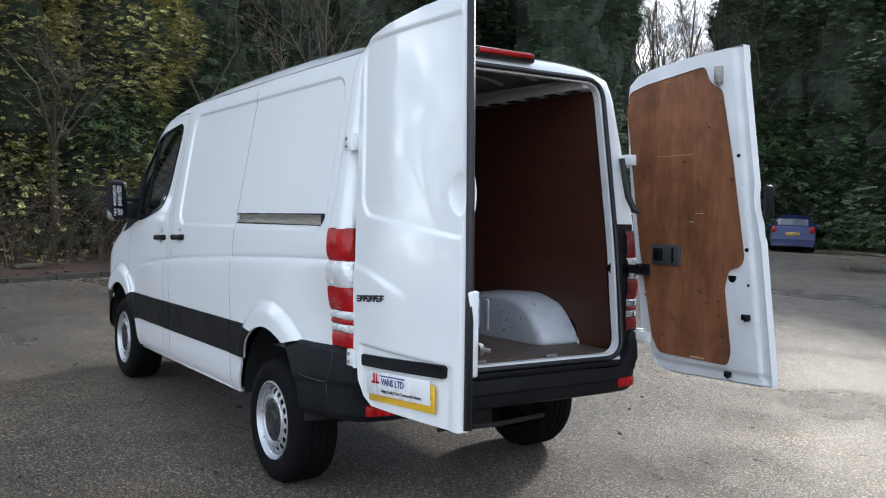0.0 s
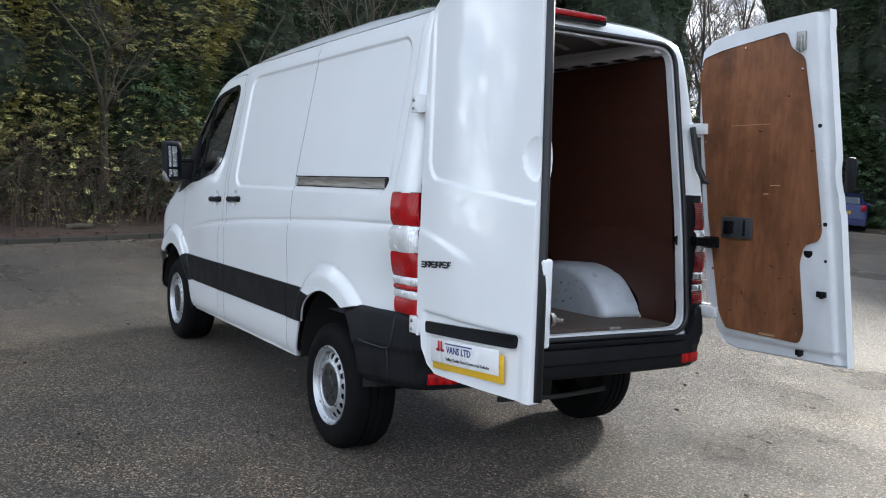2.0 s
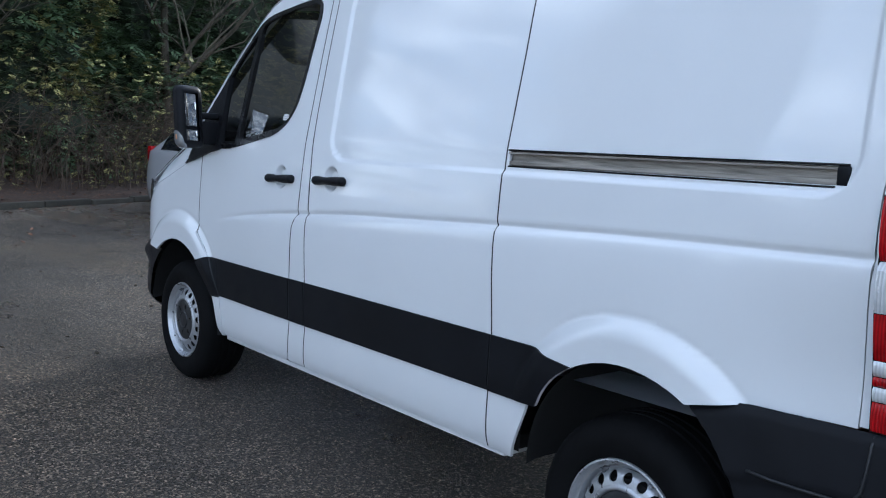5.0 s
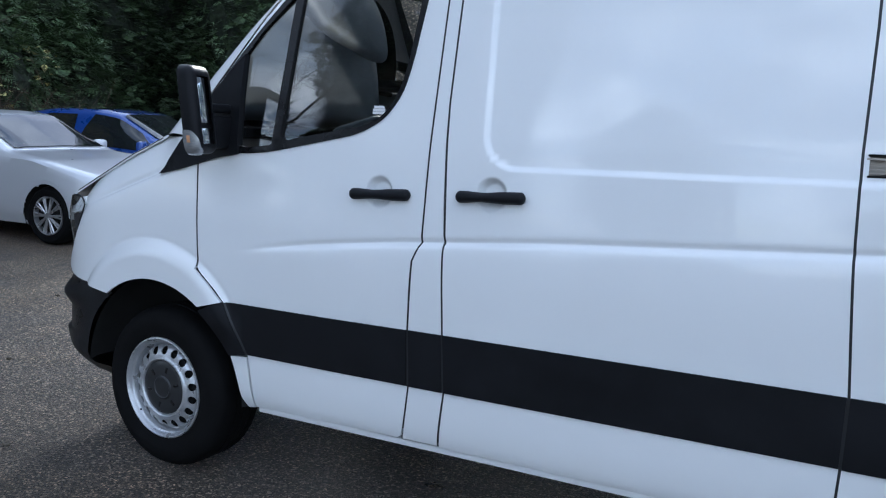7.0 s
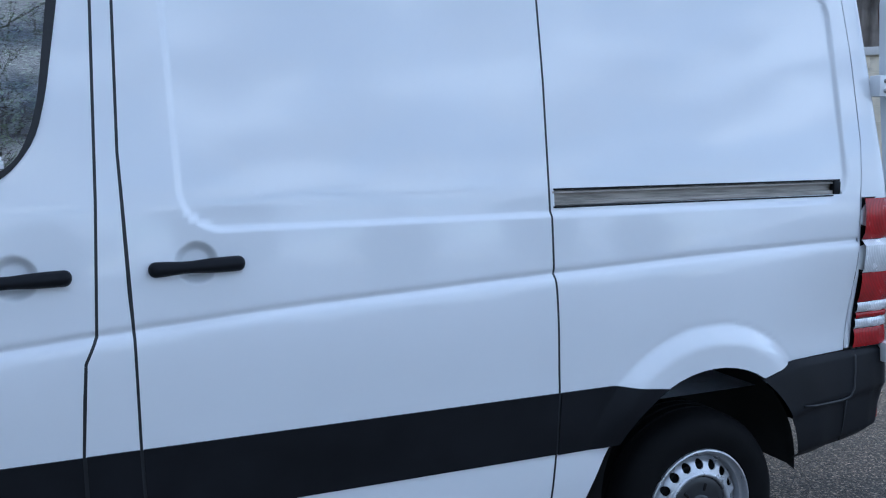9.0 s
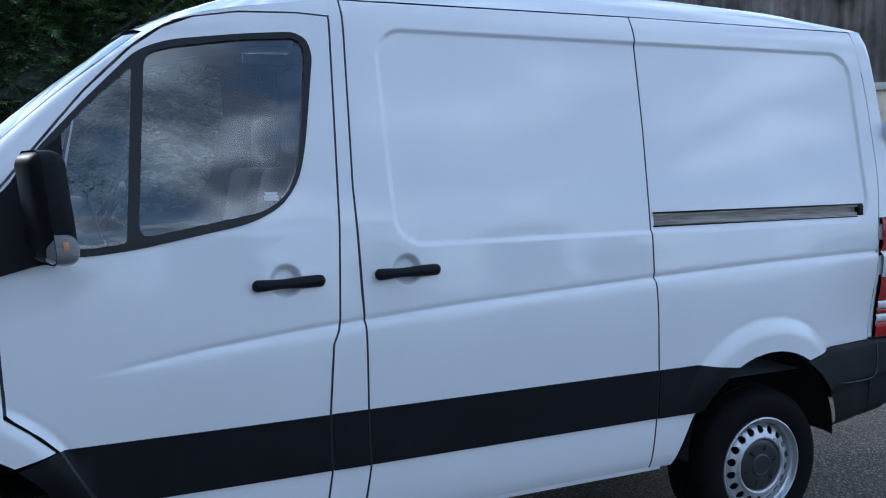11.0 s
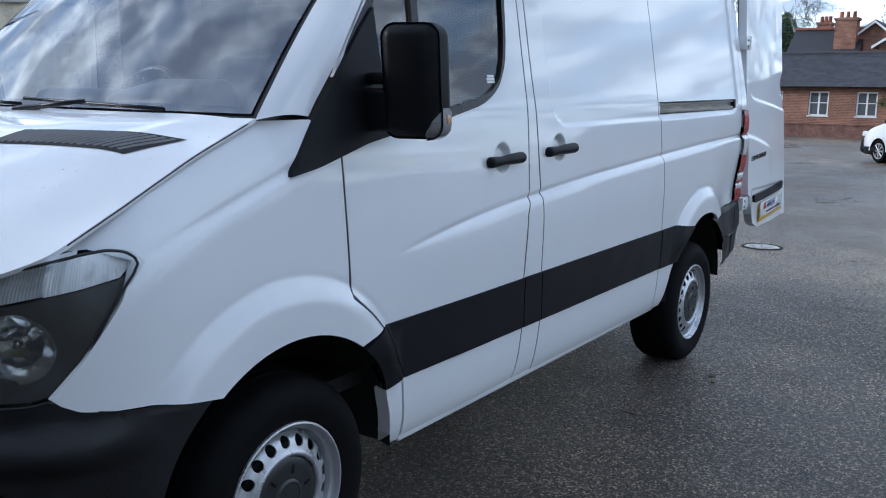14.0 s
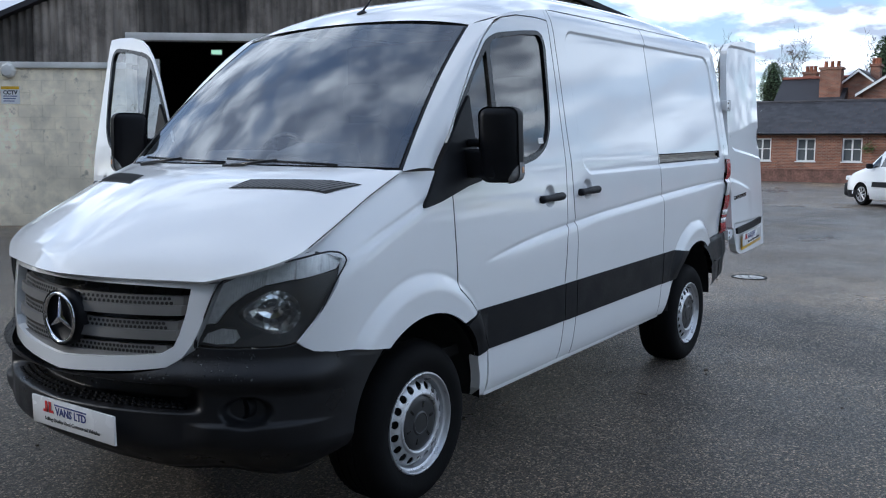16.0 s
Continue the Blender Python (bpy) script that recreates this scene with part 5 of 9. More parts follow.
    lathe(bm, [(0.1160, 0.034), (0.1150, 0.028), (0.111, 0.0255), (0.090, 0.0235), (0.052, 0.0215), (0.049, 0.0185), (0.044, 0.0170), (0.041, 0.0190), (0.030, 0.0185), (0.0001, 0.0175)], "Y", segs=56)
    bmesh.ops.recalc_face_normals(bm, faces=bm.faces)
    cap = part("centre_cap", bm, M_CAP, w, "dark grey plastic centre cap")
    for k in range(6):
        a = 2 * math.pi * (k + 0.25) / 6
        bm = bmesh.new()
        box(bm, (0, 0, 0), (0.011, 0.006, 0.027), 0.002, Matrix.Rotation(a, 4, "Y") @ Matrix.Translation((0, 0.0235, 0.080)))
        part("cap_slot", bm, M_TRIM, cap, "", 32.0)
    bm = bmesh.new()
    lathe(bm, [(0.20, 0.085), (0.0001, 0.09)], "Y", segs=32)
    lathe(bm, [(0.15, 0.088), (0.15, 0.06), (0.06, 0.055), (0.0001, 0.055)], "Y", segs=32)
    bmesh.ops.recalc_face_normals(bm, faces=bm.faces)
    part("brake_drum", bm, M_DARK, w, "dark brake and hub")
    if mir:
        w.matrix_basis = Matrix.Translation((x, y, 0.341)) @ Matrix.Rotation(math.pi, 4, "Z")
    return w


for x in (0.0, 3.25):
    wheel("wheel", x, 0.014, False)
    wheel("wheel", x, 2 * CY - 0.014, True)

# wheel wells and floor pan
for cxx, cz_, r in (ARCH_F, ARCH_R):
    for mir in (False, True):
        bm = bmesh.new()
        n = 24
        sweep = 178 if cxx < 1 else 186
        a = [[bm.verts.new((cxx + rr * math.cos(math.radians(-3 + sweep * i / n)), y, cz_ + rr * math.sin(math.radians(-3 + sweep * i / n)))) for i in range(n + 1)] for rr, y in ((r + 0.004, 0.03), (r + 0.03, 0.10), (r + 0.03, 0.42))]
        for p, q in zip(a, a[1:]):
            for i in range(n):
                bm.faces.new((p[i], p[i + 1], q[i + 1], q[i]))
        bm.faces.new(a[-1])
        vpart("wheel_well", bm, M_DARK, None, "dark wheel arch liner", mir)
bm = bmesh.new()
box(bm, (1.62, CY, 0.42), (2.2, 1.80, 0.05))
box(bm, (3.95, CY, 0.55), (0.30, 1.7, 0.08))
box(bm, (-0.60, CY, 0.40), (0.36, 1.2, 0.06))
box(bm, (1.7, CY, 0.36), (4.4, 0.14, 0.12), 0.02)
tube(bm, [(3.25, 0.30, 0.31), (3.25, 1.69, 0.31)], 0.06, 10)
tube(bm, [(0.0, 0.30, 0.30), (0.0, 1.69, 0.30)], 0.05, 10)
tube(bm, [(2.2, 1.35, 0.33), (2.8, 1.38, 0.36), (3.5, 1.42, 0.36)], 0.05, 10)
tube(bm, [(3.70, 0.62, 0.40), (4.05, 0.66, 0.355), (4.17, 0.70, 0.375)], 0.016, 8)
tube(bm, [(4.05, 0.60, 0.352), (4.10, 0.95, 0.350), (4.05, 1.30, 0.352)], 0.014, 8)
vpart("underbody", bm, M_DARK, None, "dark chassis and axles")


# ---- rear frame, lamps, doors, load space ----
def rear_x(z):
    return 4.142 - 0.085 * (z - 0.768)


def contour(n=60):
    """The body's outline seen from behind, from the left lamp over the roof to the right one: (y, z) and the way inwards."""
    pts = []
    for i in range(25):
        z = 0.81 + (2.257 - 0.81) * i / 24
        pts.append((float(side_y(3.93, z)), z))
    for i in range(1, 15):
        v = 0.5 * (i / 14) ** 1.4
        p = roof_pt(1.0, v)
        pts.append((p.y, p.z))
    full = pts + [(2 * CY - y, z) for y, z in pts[-2::-1]]
    return full


RC = contour()
RIN = offset_loop(RC + [(1.9, 0.70), (0.09, 0.70)], 0.055)[:len(RC)]
SEAM = lambda z: float(np.interp(z, [0.81, 1.386, 1.574, 1.925, 2.25, 2.4], [3.913, 3.930, 3.949, 3.937, 3.905, 3.985]))


def corner_pt(i, k, off=0.0):
    """Round the rear corner: k 0 at the side seam, 1 on the rear face."""
    (y0, z0), (y1, z1) = RC[i], RIN[i]
    xs = SEAM(z0) if z0 < 2.26 else 3.985
    xe = rear_x(z0)
    if k < 0.4:
        t = k / 0.4
        return Vector((xs + (xe - 0.05 - xs) * t, y0, z0))
    a = (k - 0.4) / 0.6 * math.pi / 2
    x = xe - 0.05 + 0.05 * math.sin(a)
    f = 1 - math.cos(a)
    return Vector((x, y0 + (y1 - y0) * f, z0 + (z1 - z0) * f))


bm = bmesh.new()
n = len(RC) - 1
grid(bm, lambda u, v: corner_pt(round(u * n), v), n, 12)
bmesh.ops.recalc_face_normals(bm, faces=bm.faces)
rear_frame = vpart("rear_frame", bm, M_WHITE, None, "white rear door frame", sharp=50)
OPEN = round_loop([(0.225, 0.680), (1.768, 0.680), (1.755, 1.30), (1.690, 2.225), (0.303, 2.225), (0.238, 1.30)], 0.10, 6)
face = sheet([(y, z) for y, z in RIN] + [(1.85, 0.70), (1.80, 0.64), (0.19, 0.64), (0.14, 0.70)], [OPEN], lambda y, z: (rear_x(z), y, z), 0.12, 0.0, vec=(-1, 0, 0))
rimo = [e for e in face.edges if len(e.link_faces) == 1 and all(0.2 < v.co.y < 1.79 and 0.665 < v.co.z < 2.24 for v in e.verts)]
for v in [g for g in bmesh.ops.extrude_edge_only(face, edges=rimo)["geom"] if isinstance(g, bmesh.types.BMVert)]:
    v.co.x -= 0.045
bmesh.ops.recalc_face_normals(face, faces=face.faces)
vpart("door_jamb", face, M_INNER, rear_frame, "white painted door jamb with spot welds")
bm = bmesh.new()
loop = offset_loop(OPEN, -0.022)
tube(bm, [(rear_x(z) + 0.012, y, z) for y, z in loop] + [(rear_x(loop[0][1]) + 0.012, loop[0][0], loop[0][1])], 0.014, 8, False)
vpart("door_seal", bm, M_SEAL, rear_frame, "black rubber door seal")
# black cladding behind the lamps
for mir in (False, True):
    bm = bmesh.new()
    grid(bm, lambda u, v: Vector((rear_x(0.66 + 0.76 * v) + 0.010, 0.085 + 0.140 * u, 0.66 + 0.76 * v)), 3, 8)
    bmesh.ops.recalc_face_normals(bm, faces=bm.faces)
    vpart("lamp_backing", bm, M_BLACK, rear_frame, "black plastic pillar cover", mir)
    segs = [(1.378, 1.226, M_RED, "red tail lens"), (1.224, 1.102, M_CLEAR, "clear ribbed lens"), (1.100, 0.987, M_RED, "red tail lens"), (0.985, 0.947, M_CLEAR, "clear lens strip"), (0.945, 0.922, M_RED, "red tail lens"), (0.920, 0.884, M_CLEAR, "clear lens strip"), (0.882, 0.810, M_RED, "red tail lens")]
    holder = None
    bm = bmesh.new()

    def lamp_pt(u, z, off):
        y0 = float(side_y(3.93, z))
        xs, xe = 3.938 - 0.012 * (z - 0.8), rear_x(z)
        path = [(xs, y0), (xe - 0.06, y0 + 0.004), (xe - 0.02, y0 + 0.014), (xe - 0.004, y0 + 0.035), (xe + 0.004, y0 + 0.07), (xe + 0.006, y0 + 0.12)]
        k = min(u * 5, 4.999)
        i = int(k); t = k - i
        p = Vector(path[i]).lerp(Vector(path[i + 1]), t)
        q = Vector(path[i + 1]) - Vector(path[i])
        nrm = Vector((q.y, -q.x)).normalized()
        return Vector((p.x + nrm.x * off, p.y + nrm.y * off, z))

    grid(bm, lambda u, v: lamp_pt(u, 0.805 + 0.577 * v, 0.003), 15, 4)
    bmesh.ops.recalc_face_normals(bm, faces=bm.faces)
    lamp = vpart("rear_lamp", bm, M_TRIM, None, "tall red and clear rear lamp cluster", mir)
    for z1, z0, mt, lab in segs:
        bm = bmesh.new()
        grid(bm, lambda u, v: lamp_pt(0.01 + 0.645 * u, z0 + (z1 - z0) * v, 0.012 + 0.006 * math.sin(math.pi * v) ** 0.5), 20, 6)
        bmesh.ops.recalc_face_normals(bm, faces=bm.faces)
        vpart("lens", bm, mt, lamp, lab, mir)
        # rear face of the same lens, in its darker painted-shade copy
        bm = bmesh.new()
        grid(bm, lambda u, v: lamp_pt(0.665 + 0.325 * u, z0 + (z1 - z0) * v, 0.012 + 0.006 * math.sin(math.pi * v) ** 0.5), 8, 6)
        bmesh.ops.recalc_face_normals(bm, faces=bm.faces)
        vpart("rear_lens", bm, M_REDD if mt is M_RED else M_CLEARD, lamp, "red rear face, shade in its colour" if mt is M_RED else "clear rear face, shade in its colour", mir)
# high brake light
bm = bmesh.new()
hz = float(roof_c(3.95))
box(bm, (4.02, CY, hz - 0.020), (0.06, 0.40, 0.055), 0.012)
bl = vpart("brake_light_housing", bm, M_TRIM, rear_frame, "black housing")
bm = bmesh.new()
box(bm, (4.035, CY, hz - 0.013), (0.06, 0.36, 0.03), 0.01)
vpart("high_brake_light", bm, M_RED, bl, "red third brake light")

# rear bumper: side wings up to the lamps, low step between
def rb_path(u):
    """Plan of the bumper from the left arch round to the middle: (x, y)."""
    pts = [(3.45, 0.004), (3.70, 0.020), (3.95, 0.050), (4.06, 0.064), (4.12, 0.080), (4.155, 0.112), (4.172, 0.17), (4.185, 0.30), (4.195, 0.65), (4.20, CY)]
    k = min(u * (len(pts) - 1), len(pts) - 1.001)
    i = int(k); t = k - i
    return Vector(pts[i]).lerp(Vector(pts[i + 1]), t)


def rb_pt(u, v):
    uu = (1 - abs(2 * u - 1))
    p = rb_path(uu)
    top = 0.802 - 0.040 * float(smooth(0.11, 0.0, np.array(uu))) - 0.185 * float(smooth(0.60, 0.74, np.array(uu)))
    bot = 0.425 + 0.03 * float(smooth(0.0, 0.5, np.array(uu)))
    q = rb_path(min(1, uu + 0.01)) - rb_path(max(0, uu - 0.01))
    nrm = Vector((q.y, -q.x)).normalized()
    off = 0.018 * math.sin(math.pi * min(1, 0.15 + 0.8 * v)) - 0.03 * float(smooth(0.1, 0, np.array(v)))
    # lower half set back under a ledge, and a swelling corner
    off += -0.012 * float(smooth(0.54, 0.48, np.array(v))) + 0.012 * math.exp(-((uu - 0.52) / 0.10) ** 2) * float(smooth(0.30, 0.45, np.array(v)))
    if v > 0.97:
        off -= 0.10 if uu > 0.66 else 0.012
    p = p + nrm * off
    x = p.x
    if uu < 0.2:
        z_ = bot + (top - bot) * v
        xa = ARCH_R[0] + math.sqrt(max(0.0, ARCH_R[2] ** 2 - (z_ - ARCH_R[1]) ** 2)) - 0.004
        x = xa + (x - 3.45) * (3.85 - xa) / 0.40 if x < 3.85 else x
    y = p.y if u <= 0.5 else 2 * CY - p.y
    return Vector((x, y, bot + (top - bot) * v))


bm = bmesh.new()
grid(bm, rb_pt, 120, 24)
bmesh.ops.recalc_face_normals(bm, faces=bm.faces)
def rb_seam(x, z):
    """A point on the bumper's wing at that length and height."""
    best = min((rb_pt(0.15 * i / 200, min(1, max(0, (z - 0.43) / 0.365))) for i in range(401)), key=lambda q: abs(q.x - x))
    return Vector((x, best.y - 0.001, z))


rb = vpart("rear_bumper", bm, M_BLACK, None, "black plastic rear bumper with a step", sharp=45)
for mir in (False, True):
    bm = bmesh.new()
    tube(bm, [rb_seam(x, z) for x, z in ((3.66, 0.632), (3.72, 0.626), (3.80, 0.622), (3.88, 0.620), (3.925, 0.628), (3.945, 0.655), (3.952, 0.72), (3.955, 0.775), (3.955, 0.796))], 0.005, 6)
    tube(bm, [rb_seam(x, z) for x, z in ((3.90, 0.455), (3.905, 0.52), (3.908, 0.57), (3.908, 0.618))], 0.004, 6)
    vpart("bumper_seam", bm, M_SEAL, rb, "dark moulded joint", mir)
bm = bmesh.new()
box(bm, (4.12, CY, 0.628), (0.12, 1.66, 0.03), 0.006)
box(bm, (4.085, CY, 0.650), (0.12, 1.60, 0.04), 0.008)
vpart("load_sill", bm, M_BLACK, rb, "black tread plate on the load sill")
for y in (0.80, 1.28):
    bm = bmesh.new()
    box(bm, (4.135, y, 0.698), (0.016, 0.07, 0.016), 0.003)
    vpart("door_striker", bm, M_GREYM, rb, "steel striker")
for mir in (False, True):
    bm = bmesh.new()
    box(bm, (0, 0, 0), (0.02, 0.15, 0.055), 0.008, Matrix.Translation((4.176, 0.190, 0.515)) @ Matrix.Rotation(-0.18, 4, "Z"))
    vpart("rear_reflector", bm, M_RED, rb, "red bumper reflector", mir)

# load space
bm = bmesh.new()
box(bm, (2.17, CY, 0.665), (1.18, 1.64, 0.03))
box(bm, (3.24, CY, 0.665), (0.96, 1.10, 0.03))
box(bm, (3.875, CY, 0.665), (0.31, 1.64, 0.03))
floor_in = vpart("load_floor", bm, M_FLOOR, None, "worn brown load floor")
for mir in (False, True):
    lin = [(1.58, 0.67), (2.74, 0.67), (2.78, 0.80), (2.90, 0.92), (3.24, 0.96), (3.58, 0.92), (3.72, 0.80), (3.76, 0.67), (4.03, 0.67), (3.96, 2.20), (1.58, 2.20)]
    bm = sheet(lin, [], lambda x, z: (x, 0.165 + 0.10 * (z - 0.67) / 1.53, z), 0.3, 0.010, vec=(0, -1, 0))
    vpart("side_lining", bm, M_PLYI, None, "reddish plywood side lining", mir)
    # wheel box
    prof = round_loop([(2.72, 0.675), (2.76, 0.82), (2.90, 0.945), (3.38, 0.965), (3.58, 0.905), (3.715, 0.75), (3.735, 0.675)], 0.10, 5)
    fl = fill2d(prof, [], 0.0)
    for v in fl.verts:
        v.co.y = 0.438
        v.co.x = 3.22 + (v.co.x - 3.22) * 0.88
        v.co.z = 0.675 + (v.co.z - 0.675) * 0.86
    rim = [e for e in fl.edges if len(e.link_faces) == 1]
    g = [k for k in bmesh.ops.extrude_edge_only(fl, edges=rim)["geom"] if isinstance(k, bmesh.types.BMVert)]
    for v in g:
        v.co.y = 0.430
        v.co.x = 3.22 + (v.co.x - 3.22) * 1.07
        v.co.z = 0.675 + (v.co.z - 0.675) * 1.09
    rim1 = [e for e in fl.edges if len(e.link_faces) == 1]
    g = [k for k in bmesh.ops.extrude_edge_only(fl, edges=rim1)["geom"] if isinstance(k, bmesh.types.BMVert)]
    for v in g:
        v.co.y = 0.40
        v.co.x = 3.22 + (v.co.x - 3.22) * 1.05
        v.co.z = 0.675 + (v.co.z - 0.675) * 1.06
    rim2 = [e for e in fl.edges if len(e.link_faces) == 1]
    g = [k for k in bmesh.ops.extrude_edge_only(fl, edges=rim2)["geom"] if isinstance(k, bmesh.types.BMVert)]
    for v in g:
        v.co.y = 0.17
        v.co.x = 3.22 + (v.co.x - 3.22) * 1.03
        v.co.z = 0.675 + (v.co.z - 0.675) * 1.04
    bmesh.ops.recalc_face_normals(fl, faces=fl.faces)
    wb = vpart("wheel_box", fl, M_BOX, None, "scuffed white inner wheel arch", mir, sharp=60)
    for x in (2.86, 2.96, 3.06, 3.16):
        bm = bmesh.new()
        box(bm, (x, 0.437, 0.815), (0.045, 0.022, 0.20), 0.010)
        vpart("rib", bm, M_BOX, wb, "", mir)
    bm = bmesh.new()
    for k in range(9):
        box(bm, (0, 0, 0), (0.010 + 0.022 * ((k * 7) % 5) / 5, 0.002, 0.003 + 0.003 * (k % 2)), 0, Matrix.Translation((3.27 + 0.27 * ((k * 13) % 11) / 11, 0.4385, 0.735 + 0.16 * ((k * 5) % 7) / 7)) @ Matrix.Rotation(0.9 * math.sin(k * 5.3), 4, "Y"))
    vpart("scuff", bm, M_DARK, wb, "dark scuff marks", mir)["kind"] = "stuff"
bm = bmesh.new()
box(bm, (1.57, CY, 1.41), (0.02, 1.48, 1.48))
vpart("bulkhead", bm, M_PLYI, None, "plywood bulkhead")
bm = bmesh.new()
for i in range(7):
    u0 = (1.75 + 0.35 * i - 0.66) / 3.32
    grid(bm, lambda u, v: roof_pt(u0 + 0.02 * u, 0.10 + 0.80 * v) - Vector((0, 0, 0.05)), 2, 16)
for y in (0.33, 1.66):
    box(bm, (2.78, y, 2.225), (2.4, 0.10, 0.05), 0.01)
vpart("roof_bow", bm, M_INNER, None, "bare white roof ribs")
# added sheet below the white roof; carries the ceiling's shade as grey
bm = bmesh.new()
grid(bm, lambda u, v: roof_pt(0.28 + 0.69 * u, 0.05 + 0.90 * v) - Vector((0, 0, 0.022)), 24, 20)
vpart("inner_roof", bm, M_LOADROOF, None, "added sheet under the roof, its shade painted grey")
for y in (0.34, 1.655):
    for i in range(12):
        bm = bmesh.new()
        box(bm, (1.75 + 0.19 * i, y, 2.198), (0.09, 0.06, 0.006), 0.002)
        vpart("rib_hole", bm, M_DARK, None, "")


# rear doors, hinged at the corners and opened square to the back
def door_x(s, z):
    return 4.195 - 0.088 * (z - 0.77) + s


def rear_door(mir):
    out = [(0.055, 0.690), (0.10, 0.625), (0.18, 0.595), (0.865, 0.612), (0.868, 1.30), (0.858, 2.335), (0.60, 2.325), (0.30, 2.300), (0.14, 2.270), (0.06, 2.215), (0.03, 2.10), (0.01, 1.85), (0.0, 1.50), (0.0, 0.83), (0.035, 0.815)]
    lean = lambda z: 0.055 * (z - 0.8)

    def skin(s, z):
        bx, bz = np.abs(s - 0.50) - (0.435 - 0.09), np.abs(z - 1.83 + np.where(z < 1.83, 0.12 * (s - 0.45), 0)) - (0.425 - 0.09)
        sd = np.hypot(np.maximum(bx, 0), np.maximum(bz, 0)) + np.minimum(np.maximum(bx, bz), 0) - 0.09
        y = 0.030 - 0.018 * np.sin(np.pi * np.clip(s / 0.87, 0, 1)) + 0.010 * smooth(0.008, -0.012, sd)
        r = np.hypot(s - 0.86, (z - 1.53)) / 0.085
        y = y + 0.016 * np.where(r < 1, (1 - r * r) ** 0.7, 0)
        zl = 1.225 - 0.10 * (s / 0.45) ** 1.3
        y = y - 0.007 * smooth(0.004, -0.030, z - zl) * smooth(0.52, 0.36, s) * smooth(-0.35, -0.1, z - zl)
        y = y + 0.055 * (z - 0.8)
        y = y + 0.010 * smooth(0.865, 0.845, z) * smooth(0.04, 0.10, s) * smooth(0.84, 0.78, s)
        return door_x(s, z), y, z

    d = vpart("rear_door", sheet(out, [], skin, 0.009, 0.05), M_WHITE, None, "white rear door standing open" , mir)
    # inner pressing
    inn = offset_loop(out, 0.004)
    bm = sheet(inn, [], lambda s, z: (door_x(s, z), 0.082 + 0.055 * (z - 0.8) - 0.020 * smooth(0.785, 0.805, s) - 0.016 * smooth(0.675, 0.655, z) + 0.006 * smooth(0.64, 0.66, s) * smooth(0.76, 0.74, s) * smooth(0.68, 0.70, z) * smooth(0.90, 0.88, z), z), 0.02, 0.0, vec=(0, -1, 0))
    vpart("inner_panel", bm, M_INNER, d, "white inner door pressing with scratches", mir)
    ply = [(0.085, 0.78), (0.13, 0.70), (0.60, 0.690), (0.63, 0.76), (0.625, 1.10), (0.66, 1.19), (0.74, 1.215), (0.765, 1.26), (0.745, 1.75), (0.715, 2.12), (0.640, 2.17), (0.615, 2.255), (0.20, 2.205), (0.07, 2.175), (0.035, 2.08), (0.045, 1.30)]
    ply = round_loop(ply, 0.025, 3)
    pm = vpart("plywood_panel", sheet(ply, [], lambda s, z: (door_x(s, z), 0.086 + 0.055 * (z - 0.8), z), 0.3, -0.006, vec=(0, -1, 0)), M_PLY, d, "scratched varnished plywood panel", mir)
    bm = bmesh.new()
    for s, z in ((0.06, 2.12), (0.36, 2.20), (0.70, 2.06), (0.735, 1.66), (0.055, 1.72), (0.06, 1.02), (0.36, 0.72), (0.59, 0.74), (0.58, 1.02), (0.75, 1.30)):
        lathe(bm, [(0.0001, 0.094), (0.006, 0.093), (0.007, 0.086)], "Y", (door_x(s, z), lean(z), z), 8)
    bmesh.ops.recalc_face_normals(bm, faces=bm.faces)
    vpart("screw", bm, M_CHROME, pm, "small bright screw heads", mir)["kind"] = "stuff"
    bm = bmesh.new()
    rr = random.Random(5)
    for k in range(9):
        s, z = 0.10 + 0.52 * rr.random(), 0.80 + 1.3 * rr.random()
        box(bm, (0, 0, 0), (0.008 + 0.02 * rr.random(), 0.001, 0.003 + 0.003 * rr.random()), 0, Matrix.Translation((door_x(s, z), 0.0868 + lean(z), z)) @ Matrix.Rotation(0.055, 4, "X") @ Matrix.Rotation(rr.uniform(-0.5, 0.5), 4, "Y"))
    vpart("scratch", bm, M_DARK, pm, "dark gouges in the plywood", mir)
    for s, z, w, h in ((0.36, 1.80, 0.26, 0.003), (0.50, 1.485, 0.06, 0.004), (0.40, 0.705, 0.10, 0.010), (0.44, 1.44, 0.03, 0.006)):
        bm = bmesh.new()
        box(bm, (door_x(s, z), 0.0866 + lean(z), z), (w, 0.0015, h), 0, None)
        vpart("chip", bm, M_CHIP, pm, "pale chipped splinter", mir)
    # inner release handle
    bm = bmesh.new()
    box(bm, (door_x(0.245, 1.255), 0.094 + lean(1.255), 1.255), (0.205, 0.014, 0.115), 0.006)
    hb = vpart("release_handle", bm, M_GREYP, d, "grey plastic inner release", mir)
    bm = bmesh.new()
    box(bm, (door_x(0.195, 1.255), 0.103 + lean(1.255), 1.255), (0.065, 0.012, 0.07), 0.005)
    vpart("pull_cup", bm, M_TRIM, hb, "dark recess", mir)
    bm = bmesh.new()
    box(bm, (door_x(0.300, 1.255), 0.103 + lean(1.255), 1.255), (0.012, 0.010, 0.085), 0.003)
    vpart("lever", bm, M_TRIM, hb, "dark pull lever", mir)
    # round hole, catches and bolt holes on the inner edge
    bm = bmesh.new()
